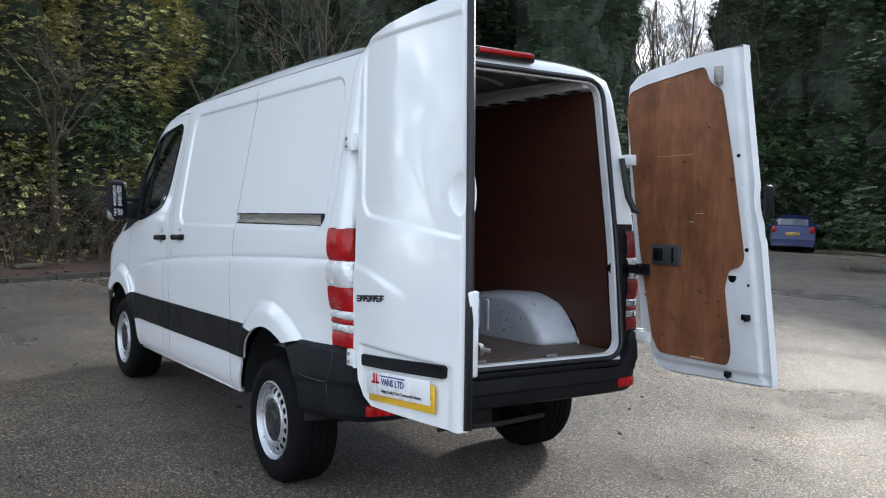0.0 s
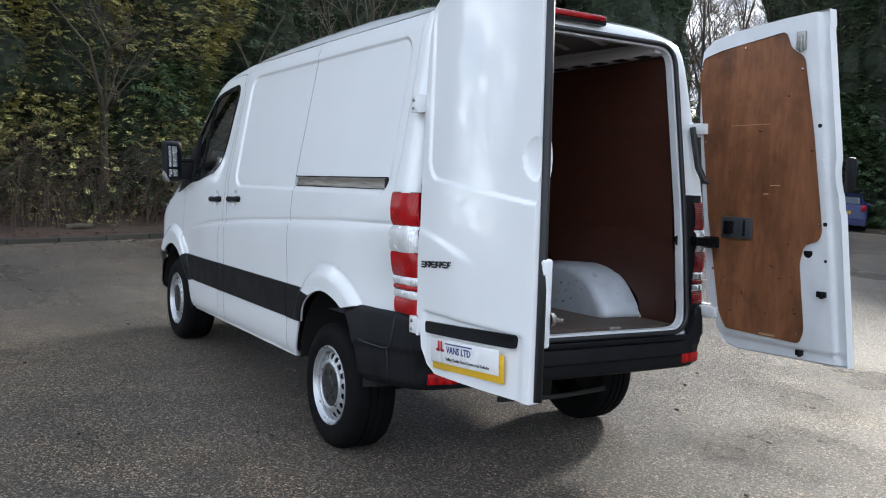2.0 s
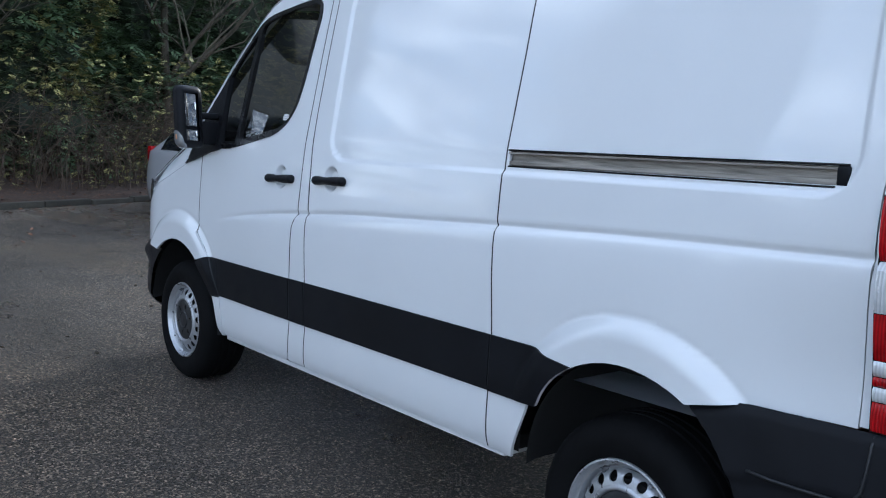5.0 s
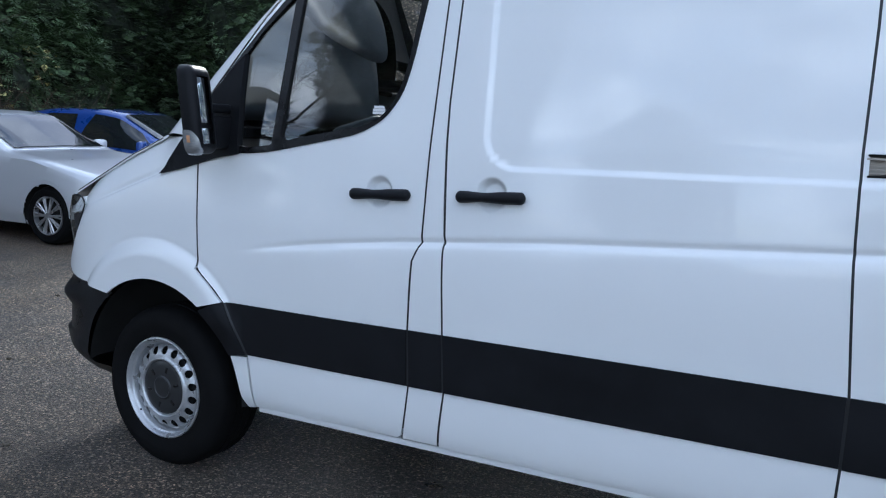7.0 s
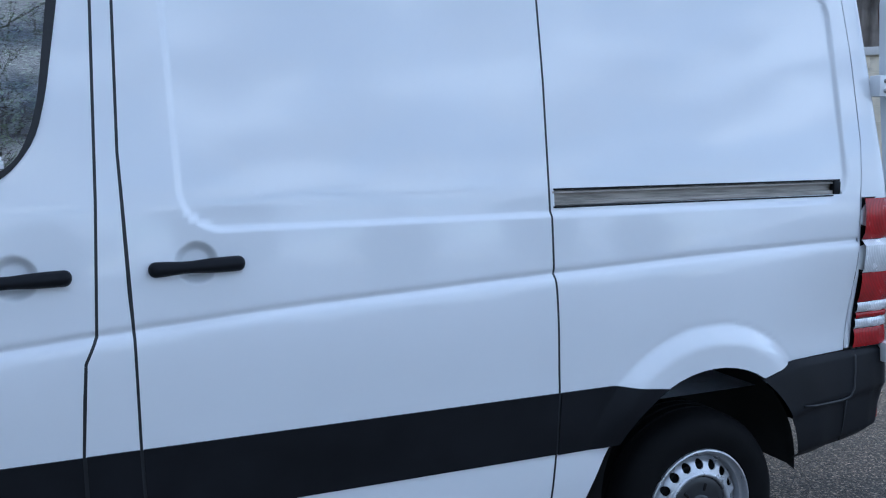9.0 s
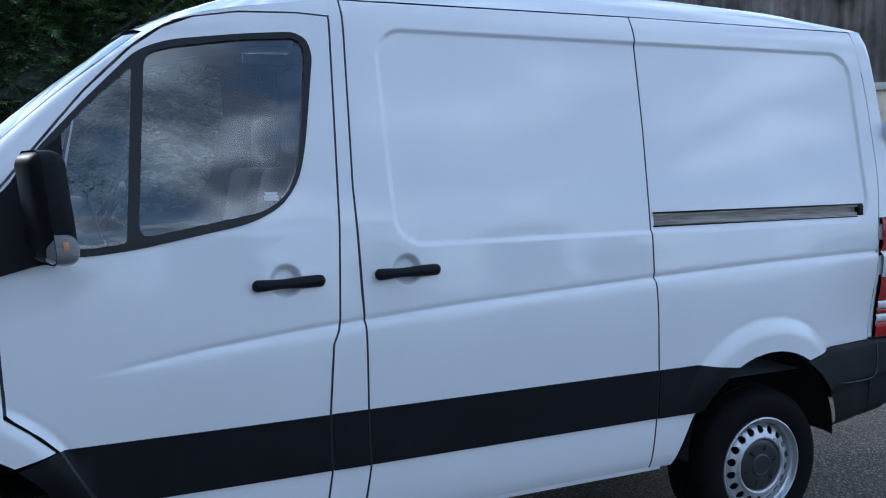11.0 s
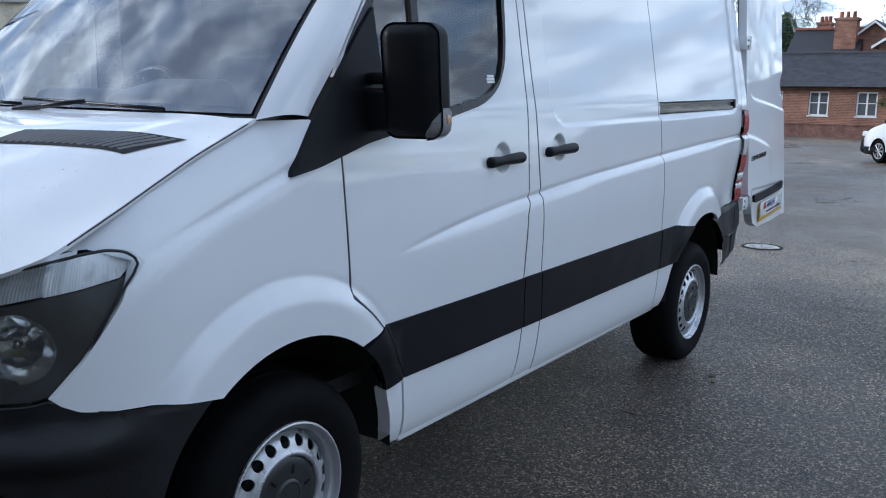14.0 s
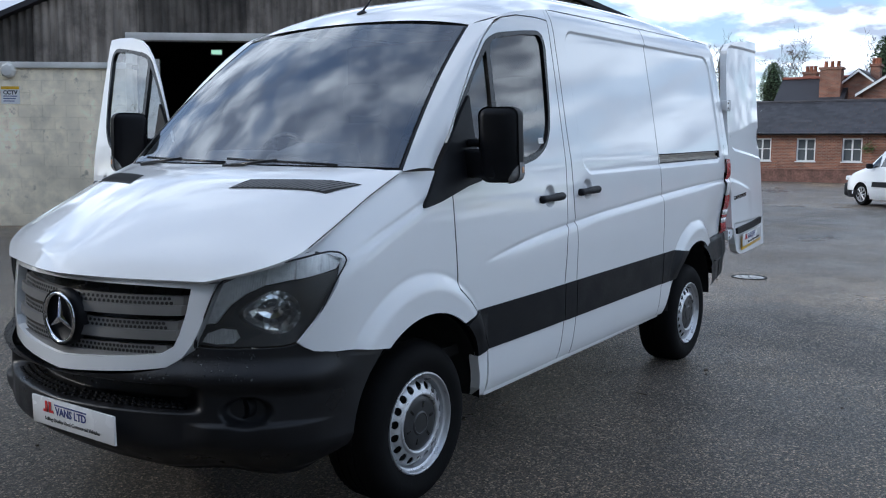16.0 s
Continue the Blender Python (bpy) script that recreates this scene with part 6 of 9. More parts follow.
    for s, z, r in ((0.675, 1.155, 0.026), (0.775, 1.78, 0.010), (0.778, 1.30, 0.010), (0.772, 1.12, 0.008), (0.66, 0.83, 0.012)):
        lathe(bm, [(0.0001, 0.0825), (r, 0.0825), (r + 0.002, 0.079)], "Y", (door_x(s, z), lean(z), z), 16)
    bmesh.ops.recalc_face_normals(bm, faces=bm.faces)
    vpart("access_hole", bm, M_TRIM, d, "dark round access holes", mir)
    for s, z, w, h in ((0.745, 0.955, 0.05, 0.03), (0.70, 2.20, 0.05, 0.09), (0.60, 0.645, 0.04, 0.03)):
        bm = bmesh.new()
        box(bm, (door_x(s, z), 0.088 + lean(z), z), (w, 0.02, h), 0.004)
        box(bm, (door_x(s, z) + 0.01, 0.10 + lean(z), z - h * 0.2), (w * 0.3, 0.02, h * 0.9), 0.003)
        vpart("latch", bm, M_GREYM if z > 2 else M_TRIM, d, "small door catch", mir)
    # edge seal and lower trim
    bm = bmesh.new()
    pts = [(door_x(s, z), 0.070 + lean(z), z) for s, z in ((0.872, 0.62), (0.876, 1.2), (0.872, 1.8), (0.864, 2.32))]
    tube(bm, pts, 0.017, 8)
    vpart("edge_seal", bm, M_SEAL, d, "black rubber edge seal", mir) if not mir else bm.free()
    if not mir:
        bm = bmesh.new()
        box(bm, (door_x(0.862, 0.98), 0.100, 0.985), (0.040, 0.050, 0.34), 0.012, segs=3)
        lk = vpart("lock_cover", bm, M_INNER, d, "white lock cover on the door's edge")
        bm = bmesh.new()
        box(bm, (door_x(0.866, 1.09), 0.122, 1.095), (0.030, 0.014, 0.060), 0.003)
        vpart("lock_slot", bm, M_TRIM, lk, "black latch slot")
        bm = bmesh.new()
        lathe(bm, [(0.0001, 0.148), (0.020, 0.146), (0.026, 0.136), (0.027, 0.120)], "Y", (door_x(0.866, 0.93), 0.0, 0.925), 20)
        box(bm, (door_x(0.875, 0.93) + 0.012, 0.150, 0.925), (0.055, 0.012, 0.016), 0.004)
        bmesh.ops.recalc_face_normals(bm, faces=bm.faces)
        vpart("door_lock", bm, M_GREYM, lk, "bare metal door latch")
        bm = sheet(round_loop([(0.105, 0.765), (0.78, 0.805), (0.785, 0.858), (0.10, 0.815)], 0.015, 3), [], lambda s, z: (lambda q: (q[0], q[1] - 0.016, q[2]))(skin(s, z)), 0.08, 0.025)
        vpart("plate_trim", bm, M_BLACK, d, "black strip above the plate")
        yb = lambda s, z: float(skin(np.array(s), np.array(z))[1])
        y0 = yb(0.435, 0.70) - 0.012
        tilt = 0.065
        bm = bmesh.new()
        m = Matrix.Translation((door_x(0.447, 0.70), y0 + 0.004, 0.708)) @ Matrix.Rotation(-tilt, 4, "Y")
        box(bm, (0.008, 0, -0.010), (0.535, 0.006, 0.112), 0.002, m)
        yp = vpart("rear_plate_back", bm, M_YELLOW, d, "yellow number plate behind the dealer plate")
        bm = bmesh.new()
        m2 = Matrix.Translation((door_x(0.447, 0.70), y0 - 0.004, 0.718)) @ Matrix.Rotation(-tilt, 4, "Y")
        box(bm, (-0.004, 0, 0.004), (0.515, 0.006, 0.100), 0.002, m2)
        rp = vpart("rear_plate", bm, M_PLATE, d, "white dealer plate")
        plate_marks(rp, lambda x, z, k: m2 @ Vector((x - 0.06, -0.003 - k, z + 0.004)))
        pos = m2 @ Vector((0.03, -0.0045, -0.030))
        pos2 = m2 @ Vector((-0.035, -0.0045, 0.002))
        writing("plate_text", "VANS LTD", 0.041, raked_m(*pos2) @ Matrix.Rotation(-tilt - RAKE, 4, "Y") @ Matrix.Rotation(math.pi / 2, 4, "X"), M_INKB, rp, "blue capital letters", 0.0008)
        writing("slogan", "Selling Quality Used Commercial Vehicles", 0.0195, raked_m(*pos) @ Matrix.Rotation(-tilt - RAKE, 4, "Y") @ Matrix.Rotation(math.pi / 2, 4, "X"), M_INKK, rp, "line of small black writing")
        # model badge as slanted chrome strokes
        bm = bmesh.new()
        for k in range(8):
            s0 = 0.052 + 0.034 * k
            for (a, b, c, e) in (((0, 0.0, 0.028, 0.007), (0, 0.022, 0.028, 0.029), (0.0, 0.011, 0.024, 0.017)), ((0, 0.0, 0.008, 0.029), (0.006, 0.022, 0.028, 0.029), (0.004, 0.010, 0.026, 0.016)), ((0, 0.0, 0.008, 0.029), (0.020, 0.010, 0.028, 0.029), (0.004, 0.022, 0.026, 0.029)))[k % 3]:
                zc = 1.048 + 0.022 * k * 0.034 / 0.3
                z0_, z1_ = zc + b, zc + e
                pp = []
                for (ss, zz) in ((s0 + a, z0_), (s0 + c, z0_), (s0 + c + 0.3 * (e - b), z1_), (s0 + a + 0.3 * (e - b), z1_)):
                    pp.append((float(door_x(ss, zz)), yb(ss, zz), float(zz)))
                vs = [bm.verts.new((x, y - 0.007, z)) for x, y, z in pp] + [bm.verts.new((x, y + 0.002, z)) for x, y, z in pp]
                for f in ((0, 1, 2, 3), (0, 4, 5, 1), (1, 5, 6, 2), (2, 6, 7, 3), (3, 7, 4, 0)):
                    bm.faces.new([vs[q] for q in f])
        bmesh.ops.recalc_face_normals(bm, faces=bm.faces)
        vpart("model_badge", bm, mat("dark_chrome", (0.12, 0.12, 0.13), 0.2, metal=0.9), d, "dark chrome model badge strokes")["kind"] = "stuff"
    # hinges
    for z in (1.79, 0.775):
        bm = bmesh.new()
        hx = rear_x(z)
        box(bm, (hx + 0.012, 0.062 if z < 1 else 0.080, z), (0.085, 0.050, 0.078), 0.004)
        box(bm, (door_x(0.03, z), 0.052 + lean(z), z), (0.10, 0.022, 0.065), 0.005)
        tube(bm, [(hx + 0.045, 0.045 if z < 1 else 0.06, z - 0.042), (hx + 0.045, 0.045 if z < 1 else 0.06, z + 0.042)], 0.011, 10)
        box(bm, (hx + 0.055, 0.092 + lean(z), z), (0.13, 0.028, 0.060), 0.006)
        h = vpart("hinge", bm, M_WHITE, d, "white bolted door hinge", mir)
        bm = bmesh.new()
        for dz in (-0.018, 0.018):
            lathe(bm, [(0.0001, -0.006), (0.008, -0.006), (0.008, 0.004)], "Y", (hx - 0.004, 0.037 if z < 1 else 0.055, z + dz), 8)
            lathe(bm, [(0.0001, 0.034), (0.007, 0.034), (0.007, 0.042)], "Y", (door_x(0.045, z), lean(z) + 0.002, z + dz), 8)
        vpart("bolt", bm, M_GREYM, h, "", mir)
    # check strap
    bm = bmesh.new()
    if mir:
        box(bm, (4.20, 0.165, 1.165), (0.24, 0.016, 0.05), 0.006)
        lathe(bm, [(0.0001, -0.012), (0.05, -0.012), (0.055, 0.01), (0.0001, 0.012)], "X", (4.075, 0.19, 1.165), 20)
        box(bm, (door_x(0.07, 1.165), 0.125, 1.165), (0.075, 0.05, 0.065), 0.006)
        vpart("check_strap", bm, M_TRIM, d, "black door check strap", mir)
        bm = bmesh.new()
        pts = [(4.085, 0.165, 1.80), (4.105, 0.160, 1.70), (4.125, 0.150, 1.58), (4.155, 0.125, 1.50), (4.195, 0.105, 1.49), (4.215, 0.10, 1.56), (4.215, 0.10, 1.64)]
        tube(bm, pts, 0.019, 10)
        vpart("cable_gaiter", bm, M_SEAL, d, "black rubber cable gaiter", mir)
        bm = bmesh.new()
        box(bm, (door_x(0.885, 1.55), 0.055, 1.545), (0.05, 0.045, 0.17), 0.02)
        vpart("outer_handle", bm, M_BLACK, d, "black outer door handle", mir)
    else:
        bm.free()
    return d


rear_door(False)
rear_door(True)

# cab
bm = bmesh.new()
box(bm, (0.25, CY, 1.28), (0.62, 1.62, 0.22), 0.08, segs=3)
box(bm, (0.30, CY, 1.05), (0.40, 1.60, 0.45), 0.05)
dash = vpart("dashboard", bm, M_DASH, None, "grey dashboard")
bm = bmesh.new()
box(bm, (0, 0, 0), (0.30, 0.44, 0.34), 0.05, Matrix.Translation((0.44, 1.02, 1.36)) @ Matrix.Rotation(-0.25, 4, "Y"), segs=3)
con = vpart("centre_console", bm, M_GREYP, dash, "dark grey centre console")
for z, h, w in ((1.455, 0.055, 0.20), (1.375, 0.080, 0.20), (1.290, 0.050, 0.18)):
    bm = bmesh.new()
    box(bm, (0.595 + 0.25 * (1.36 - z), 1.02, z), (0.012, w, h), 0.004)
    unit = vpart("control_panel", bm, M_TRIM, con, "gloss black control panel")
for k in range(5):
    for z in (1.360, 1.395):
        bm = bmesh.new()
        box(bm, (0.602 + 0.25 * (1.36 - z), 0.95 + 0.035 * k, z), (0.008, 0.022, 0.016), 0.002)
        vpart("button", bm, M_GREYM, con, "grey button")
bm = bmesh.new()
box(bm, (0.40, 1.50, 1.43), (0.24, 0.46, 0.16), 0.06, segs=4)
vpart("instrument_hood", bm, M_DASH, dash, "rounded instrument hood")
def cab_seat(y, w):
    bm = bmesh.new()
    box(bm, (0.95, y, 0.98), (0.50, w, 0.18), 0.06, segs=3)
    s = vpart("seat", bm, M_SEAT, None, "dark cloth cab seat")
    bm = bmesh.new()
    box(bm, (0, 0, 0.32), (0.14, w, 0.66), 0.055, Matrix.Translation((1.22, y, 1.02)) @ Matrix.Rotation(0.2, 4, "Y"), segs=3)
    vpart("backrest", bm, M_SEAT, s)
    bm = bmesh.new()
    box(bm, (1.41, y, 1.80), (0.10, min(w, 0.28), 0.20), 0.045, segs=3)
    vpart("headrest", bm, M_SEAT, s)
for y, w in ((0.42, 0.44), (0.88, 0.44), (1.52, 0.50)):
    cab_seat(y, w)
bm = bmesh.new()
m = Matrix.Translation((0.62, 1.50, 1.42)) @ Matrix.Rotation(math.radians(-58), 4, "Y")
ring = []
for i in range(28):
    a = 2 * math.pi * i / 28
    ring.append(m @ Vector((0.20 * math.cos(a), 0.20 * math.sin(a), 0)))
tube(bm, ring + [ring[0]], 0.015, 8, False)
for a in (0.5, 2.64, 4.71):
    tube(bm, [m @ Vector((0, 0, -0.02)), m @ Vector((0.20 * math.cos(a), 0.20 * math.sin(a), 0))], 0.016, 6)
tube(bm, [m @ Vector((0, 0, 0)), m @ Vector((0, 0, -0.30))], 0.045, 10)
vpart("steering_wheel", bm, M_TRIM, None, "black steering wheel")
bm = bmesh.new()
box(bm, (1.545, CY, 1.26), (0.012, 1.50, 1.76), 0)
vpart("cab_wall", bm, M_GREYP, None, "dark grey cab rear wall")
bm = bmesh.new()
box(bm, (0.75, CY, 0.60), (1.55, 1.72, 0.05))
vpart("cab_floor", bm, M_DARK, None, "dark cab floor")
bm = bmesh.new()
grid(bm, lambda u, v: roof_pt(0.03 + 0.24 * u, 0.06 + 0.88 * v) - Vector((0, 0, 0.035)), 8, 10)
vpart("headlining", bm, mat("pale_headlining", (0.45, 0.45, 0.43), 0.9), None, "pale grey headlining")


# ================= the yard =================
def asphalt():
    """Wet tarmac: loose stones of many greys, worn pale patches, dark damp ones."""
    m = bpy.data.materials.new("asphalt")
    m.use_nodes = True
    n, l = m.node_tree.nodes, m.node_tree.links
    b = n["Principled BSDF"]
    b.inputs["Specular IOR Level"].default_value = 0.6
    tc = n.new("ShaderNodeTexCoord")
    def noise_(scale, detail=5, rough=0.55):
        k = n.new("ShaderNodeTexNoise"); k.inputs["Scale"].default_value = scale; k.inputs["Detail"].default_value = detail
        k.inputs["Roughness"].default_value = rough
        l.new(tc.outputs["Object"], k.inputs["Vector"])
        return k.outputs["Fac"]
    def ramp(fac, *stops):
        r = n.new("ShaderNodeValToRGB")
        while len(r.color_ramp.elements) < len(stops):
            r.color_ramp.elements.new(0.5)
        for e, (p, c) in zip(r.color_ramp.elements, stops):
            e.position, e.color = p, (*c, 1)
        l.new(fac, r.inputs["Fac"])
        return r.outputs["Color"]
    v = n.new("ShaderNodeTexVoronoi"); v.inputs["Scale"].default_value = 125.0
    l.new(tc.outputs["Object"], v.inputs["Vector"])
    sep = n.new("ShaderNodeSeparateColor"); l.new(v.outputs["Color"], sep.inputs[0])
    stone = ramp(sep.outputs["Red"], (0.0, (0.014, 0.0118, 0.010)), (0.40, (0.046, 0.039, 0.033)), (0.75, (0.106, 0.089, 0.074)), (0.95, (0.36, 0.31, 0.26)))
    big = ramp(noise_(0.22, 6, 0.6), (0.36, (0.84, 0.83, 0.82)), (0.52, (1.08, 1.06, 1.02)), (0.68, (2.0, 1.82, 1.5)))
    mid = ramp(noise_(2.3, 6), (0.3, (1.04, 1.03, 1.01)), (0.7, (1.60, 1.56, 1.50)))
    mu = n.new("ShaderNodeMixRGB"); mu.blend_type = "MULTIPLY"; mu.inputs["Fac"].default_value = 1
    l.new(stone, mu.inputs[1]); l.new(big, mu.inputs[2])
    mu2 = n.new("ShaderNodeMixRGB"); mu2.blend_type = "MULTIPLY"; mu2.inputs["Fac"].default_value = 1
    l.new(mu.outputs[0], mu2.inputs[1]); l.new(mid, mu2.inputs[2])
    # coarse grit and wandering cracks
    grit = ramp(noise_(42, 4, 0.7), (0.34, (0.30, 0.30, 0.30)), (0.50, (1.0, 0.98, 0.95)), (0.66, (2.1, 1.98, 1.80)))
    mu3 = n.new("ShaderNodeMixRGB"); mu3.blend_type = "MULTIPLY"; mu3.inputs["Fac"].default_value = 1
    l.new(mu2.outputs[0], mu3.inputs[1]); l.new(grit, mu3.inputs[2])
    wob = n.new("ShaderNodeTexNoise"); wob.inputs["Scale"].default_value = 1.4; wob.inputs["Detail"].default_value = 6
    l.new(tc.outputs["Object"], wob.inputs["Vector"])
    va = n.new("ShaderNodeVectorMath"); va.operation = "SCALE"; va.inputs["Scale"].default_value = 1.1
    l.new(wob.outputs["Color"], va.inputs[0])
    vb = n.new("ShaderNodeVectorMath"); vb.operation = "ADD"
    l.new(tc.outputs["Object"], vb.inputs[0]); l.new(va.outputs[0], vb.inputs[1])
    cr = n.new("ShaderNodeTexVoronoi"); cr.feature = "DISTANCE_TO_EDGE"; cr.inputs["Scale"].default_value = 0.30
    l.new(vb.outputs[0], cr.inputs["Vector"])
    line = ramp(cr.outputs["Distance"], (0.0, (0.42, 0.40, 0.38)), (0.008, (1.0, 1.0, 1.0)))
    where = ramp(noise_(0.16, 3), (0.50, (0.0, 0.0, 0.0)), (0.58, (1.0, 1.0, 1.0)))
    mu4 = n.new("ShaderNodeMixRGB"); mu4.blend_type = "MULTIPLY"
    l.new(where, mu4.inputs["Fac"]); l.new(mu3.outputs[0], mu4.inputs[1]); l.new(line, mu4.inputs[2])
    mp = n.new("ShaderNodeMapping"); mp.inputs["Scale"].default_value = (0.085, 0.30, 1.0); mp.inputs["Rotation"].default_value = (0, 0, 0.35)
    l.new(tc.outputs["Object"], mp.inputs["Vector"])
    run = n.new("ShaderNodeTexNoise"); run.inputs["Scale"].default_value = 1.0; run.inputs["Detail"].default_value = 8; run.inputs["Roughness"].default_value = 0.66
    l.new(mp.outputs[0], run.inputs["Vector"])
    soak = ramp(run.outputs["Fac"], (0.52, (1.0, 1.0, 1.0)), (0.60, (0.74, 0.74, 0.75)))
    mu5 = n.new("ShaderNodeMixRGB"); mu5.blend_type = "MULTIPLY"; mu5.inputs["Fac"].default_value = 1
    l.new(mu4.outputs[0], mu5.inputs[1]); l.new(soak, mu5.inputs[2])
    l.new(mu5.outputs[0], b.inputs["Base Color"])
    wet = ramp(noise_(0.33, 7, 0.62), (0.36, (0.26, 0.26, 0.26)), (0.66, (0.55, 0.55, 0.55)))
    mu6 = n.new("ShaderNodeMixRGB"); mu6.blend_type = "MULTIPLY"; mu6.inputs["Fac"].default_value = 1
    l.new(wet, mu6.inputs[1]); l.new(soak, mu6.inputs[2])
    l.new(mu6.outputs[0], b.inputs["Roughness"])
    vs = n.new("ShaderNodeMath"); vs.operation = "MULTIPLY"; vs.inputs[1].default_value = 0.45
    l.new(v.outputs["Distance"], vs.inputs[0])
    hm = n.new("ShaderNodeMath"); hm.operation = "ADD"
    l.new(vs.outputs[0], hm.inputs[0])
    k2 = n.new("ShaderNodeMath"); k2.operation = "MULTIPLY"; k2.inputs[1].default_value = 1.5
    l.new(noise_(85, 6, 0.75), k2.inputs[0]); l.new(k2.outputs[0], hm.inputs[1])
    bp = n.new("ShaderNodeBump"); bp.inputs["Strength"].default_value = 1.0; bp.inputs["Distance"].default_value = 0.022
    bp.invert = True
    l.new(hm.outputs[0], bp.inputs["Height"]); l.new(bp.outputs[0], b.inputs["Normal"])
    return m


M_ASPHALT = asphalt()
M_LITTER = mat("leaf_litter", (0.055, 0.032, 0.020), 0.9, var=0.5, scale=9, fine=0.5, fscale=45, bump=0.02, bscale=22)
M_KERB = mat("mossy_kerb_stone", (0.042, 0.038, 0.028), 0.85, var=0.4, scale=12, fine=0.2, bump=0.003, bscale=60, rand=0.25)
M_GRASS = mat("grass", (0.06, 0.11, 0.02), 0.85, var=0.3, scale=6, fine=0.3, bump=0.02, bscale=60)
M_BARK = mat("bark", (0.085, 0.070, 0.050), 0.9, var=0.4, scale=5, fine=0.3, fscale=40, bump=0.01, bscale=30, stretch=(3, 3, 0.6))
M_TWIG = mat("grey_twig", (0.11, 0.092, 0.065), 0.9, var=0.35, scale=2)
M_CON = mat("dark_conifer_leaf", (0.078, 0.122, 0.052), 0.6, var=0.35, scale=0.9, island=0.55)
M_CON2 = mat("olive_conifer_leaf", (0.37, 0.335, 0.115), 0.6, var=0.4, scale=0.8, island=0.6)
M_LAUREL = mat("laurel_leaf", (0.085, 0.14, 0.045), 0.32, var=0.35, scale=1.2, island=0.5)
# near-black green: the shade inside a crown, put into the colour
M_CORE = mat("painted_shade_foliage", (0.016, 0.024, 0.011), 0.9, var=0.6, scale=2.2, fine=0.7, fscale=9, bump=0.12, bscale=5)
M_BRICK = mat("red_brick", (0.30, 0.11, 0.06), 0.85, var=0.25, scale=3, rand=0.35, bump=0.003, bscale=50)
M_SLATE = mat("dark_slate", (0.035, 0.033, 0.038), 0.55, var=0.3, scale=2, fine=0.2, fscale=14, island=0.35)
M_WIN = mat("white_window_paint", (0.78, 0.78, 0.76), 0.4, var=0.04)
M_PANE = mat("dark_window_pane", (0.10, 0.11, 0.115), 0.06, var=0.2, scale=0.7, spec=0.8)
M_BLOCK = mat("cream_block_paint", (0.76, 0.68, 0.54), 0.8, var=0.26, scale=1.1, fine=0.14, fscale=6, bump=0.004, bscale=30)
M_BLOCKS = mat("cream_painted_block", (0.88, 0.785, 0.60), 0.8, var=0.26, scale=1.1, fine=0.14, fscale=6, bump=0.004, bscale=30, rand=0.04)
M_CLAD = mat("weathered_fibre_cement", (0.205, 0.178, 0.152), 0.9, var=0.45, scale=1.3, fine=0.3, fscale=5, stretch=(1.6, 1.6, 0.22), rand=0.6)
def in_place(m):
    """Lay a material's textures out in the yard, not on each piece anew."""
    n, l = m.node_tree.nodes, m.node_tree.links
    g = n.new("ShaderNodeNewGeometry")
    for k in [k for k in l if k.from_node.type == "TEX_COORD"]:
        l.new(g.outputs["Position"], k.to_socket)


stain(M_BLOCKS, 1.5, 0.54, 0.80, 0.55)
stain(M_BLOCKS, 5.0, 0.60, 0.72, 0.50, 9.0)
in_place(M_BLOCKS)
stain(M_CLAD, 1.6, 0.45, 0.68, 0.42)
M_COPING = mat("white_coping", (0.62, 0.61, 0.58), 0.7, var=0.15, scale=2)
# near-black stand-in for unlit insides: the shade is in the colour
M_VOID = mat("painted_shade_black", (0.012, 0.012, 0.013), 0.9, var=0.2)
M_CARGLASS = mat("car_glass", (0.012, 0.014, 0.016), 0.03, var=0.1, spec=0.9, rvar=0.0)
M_ALLOY = mat("alloy_wheel", (0.5, 0.5, 0.52), 0.3, metal=0.8, var=0.08)
M_SILVER = mat("silver_car_paint", (0.62, 0.63, 0.66), 0.35, metal=0.3, var=0.02, scale=1.5, coat=1.0)
M_BLUE = mat("blue_car_paint", (0.012, 0.055, 0.28), 0.3, metal=0.3, var=0.05, coat=1.0)
M_NAVY = mat("navy_car_paint", (0.004, 0.011, 0.085), 0.35, metal=0.2, var=0.05, coat=0.3)
M_VSILVER = mat("grey_silver_van_paint", (0.36, 0.39, 0.43), 0.35, metal=0.4, var=0.04, coat=0.8)

def dip(x, y):
    """The track falls away gently beyond the yard."""
    return -1.0 * float(smooth(20, 50, np.array(y)) * smooth(-13, -9, np.array(x)) * smooth(22, 12, np.array(x)))


bm = bmesh.new()
grid(bm, lambda u, v: Vector((-400 + 800 * u, -400 + 800 * v, dip(-400 + 800 * u, -400 + 800 * v))), 200, 200)
ground = finish(bm, "ground", M_ASPHALT)
tagged(ground, "wet stony tarmac yard with pale worn patches", "ground", kind="structure")

# verge behind the kerb, along the tree belt
KX, KY, KDX, KDY = -8.6, 0.0, -0.42, 0.907
def belt(s, off=0.0, z=0.0):
    """A point s metres along the kerb and off metres behind it."""
    return Vector((KX + KDX * s - KDY * off, KY + KDY * s + KDX * off, z))

rng = random.Random(3)
bm = bmesh.new()
def verge_pt(u, v):
    s, off = -14 + 74 * u, 0.15 + 14 * v ** 1.5
    p = belt(s, off)
    p.z = 0.07 + 0.22 * min(1, off / 3) + 0.07 * noise.noise(Vector((p.x, p.y, 0)) * 0.9) + 0.04 * noise.noise(Vector((p.x, p.y, 3)) * 3.1)
    if v == 0:
        p.z = 0.04
    return p
grid(bm, verge_pt, 160, 26, flip=True)
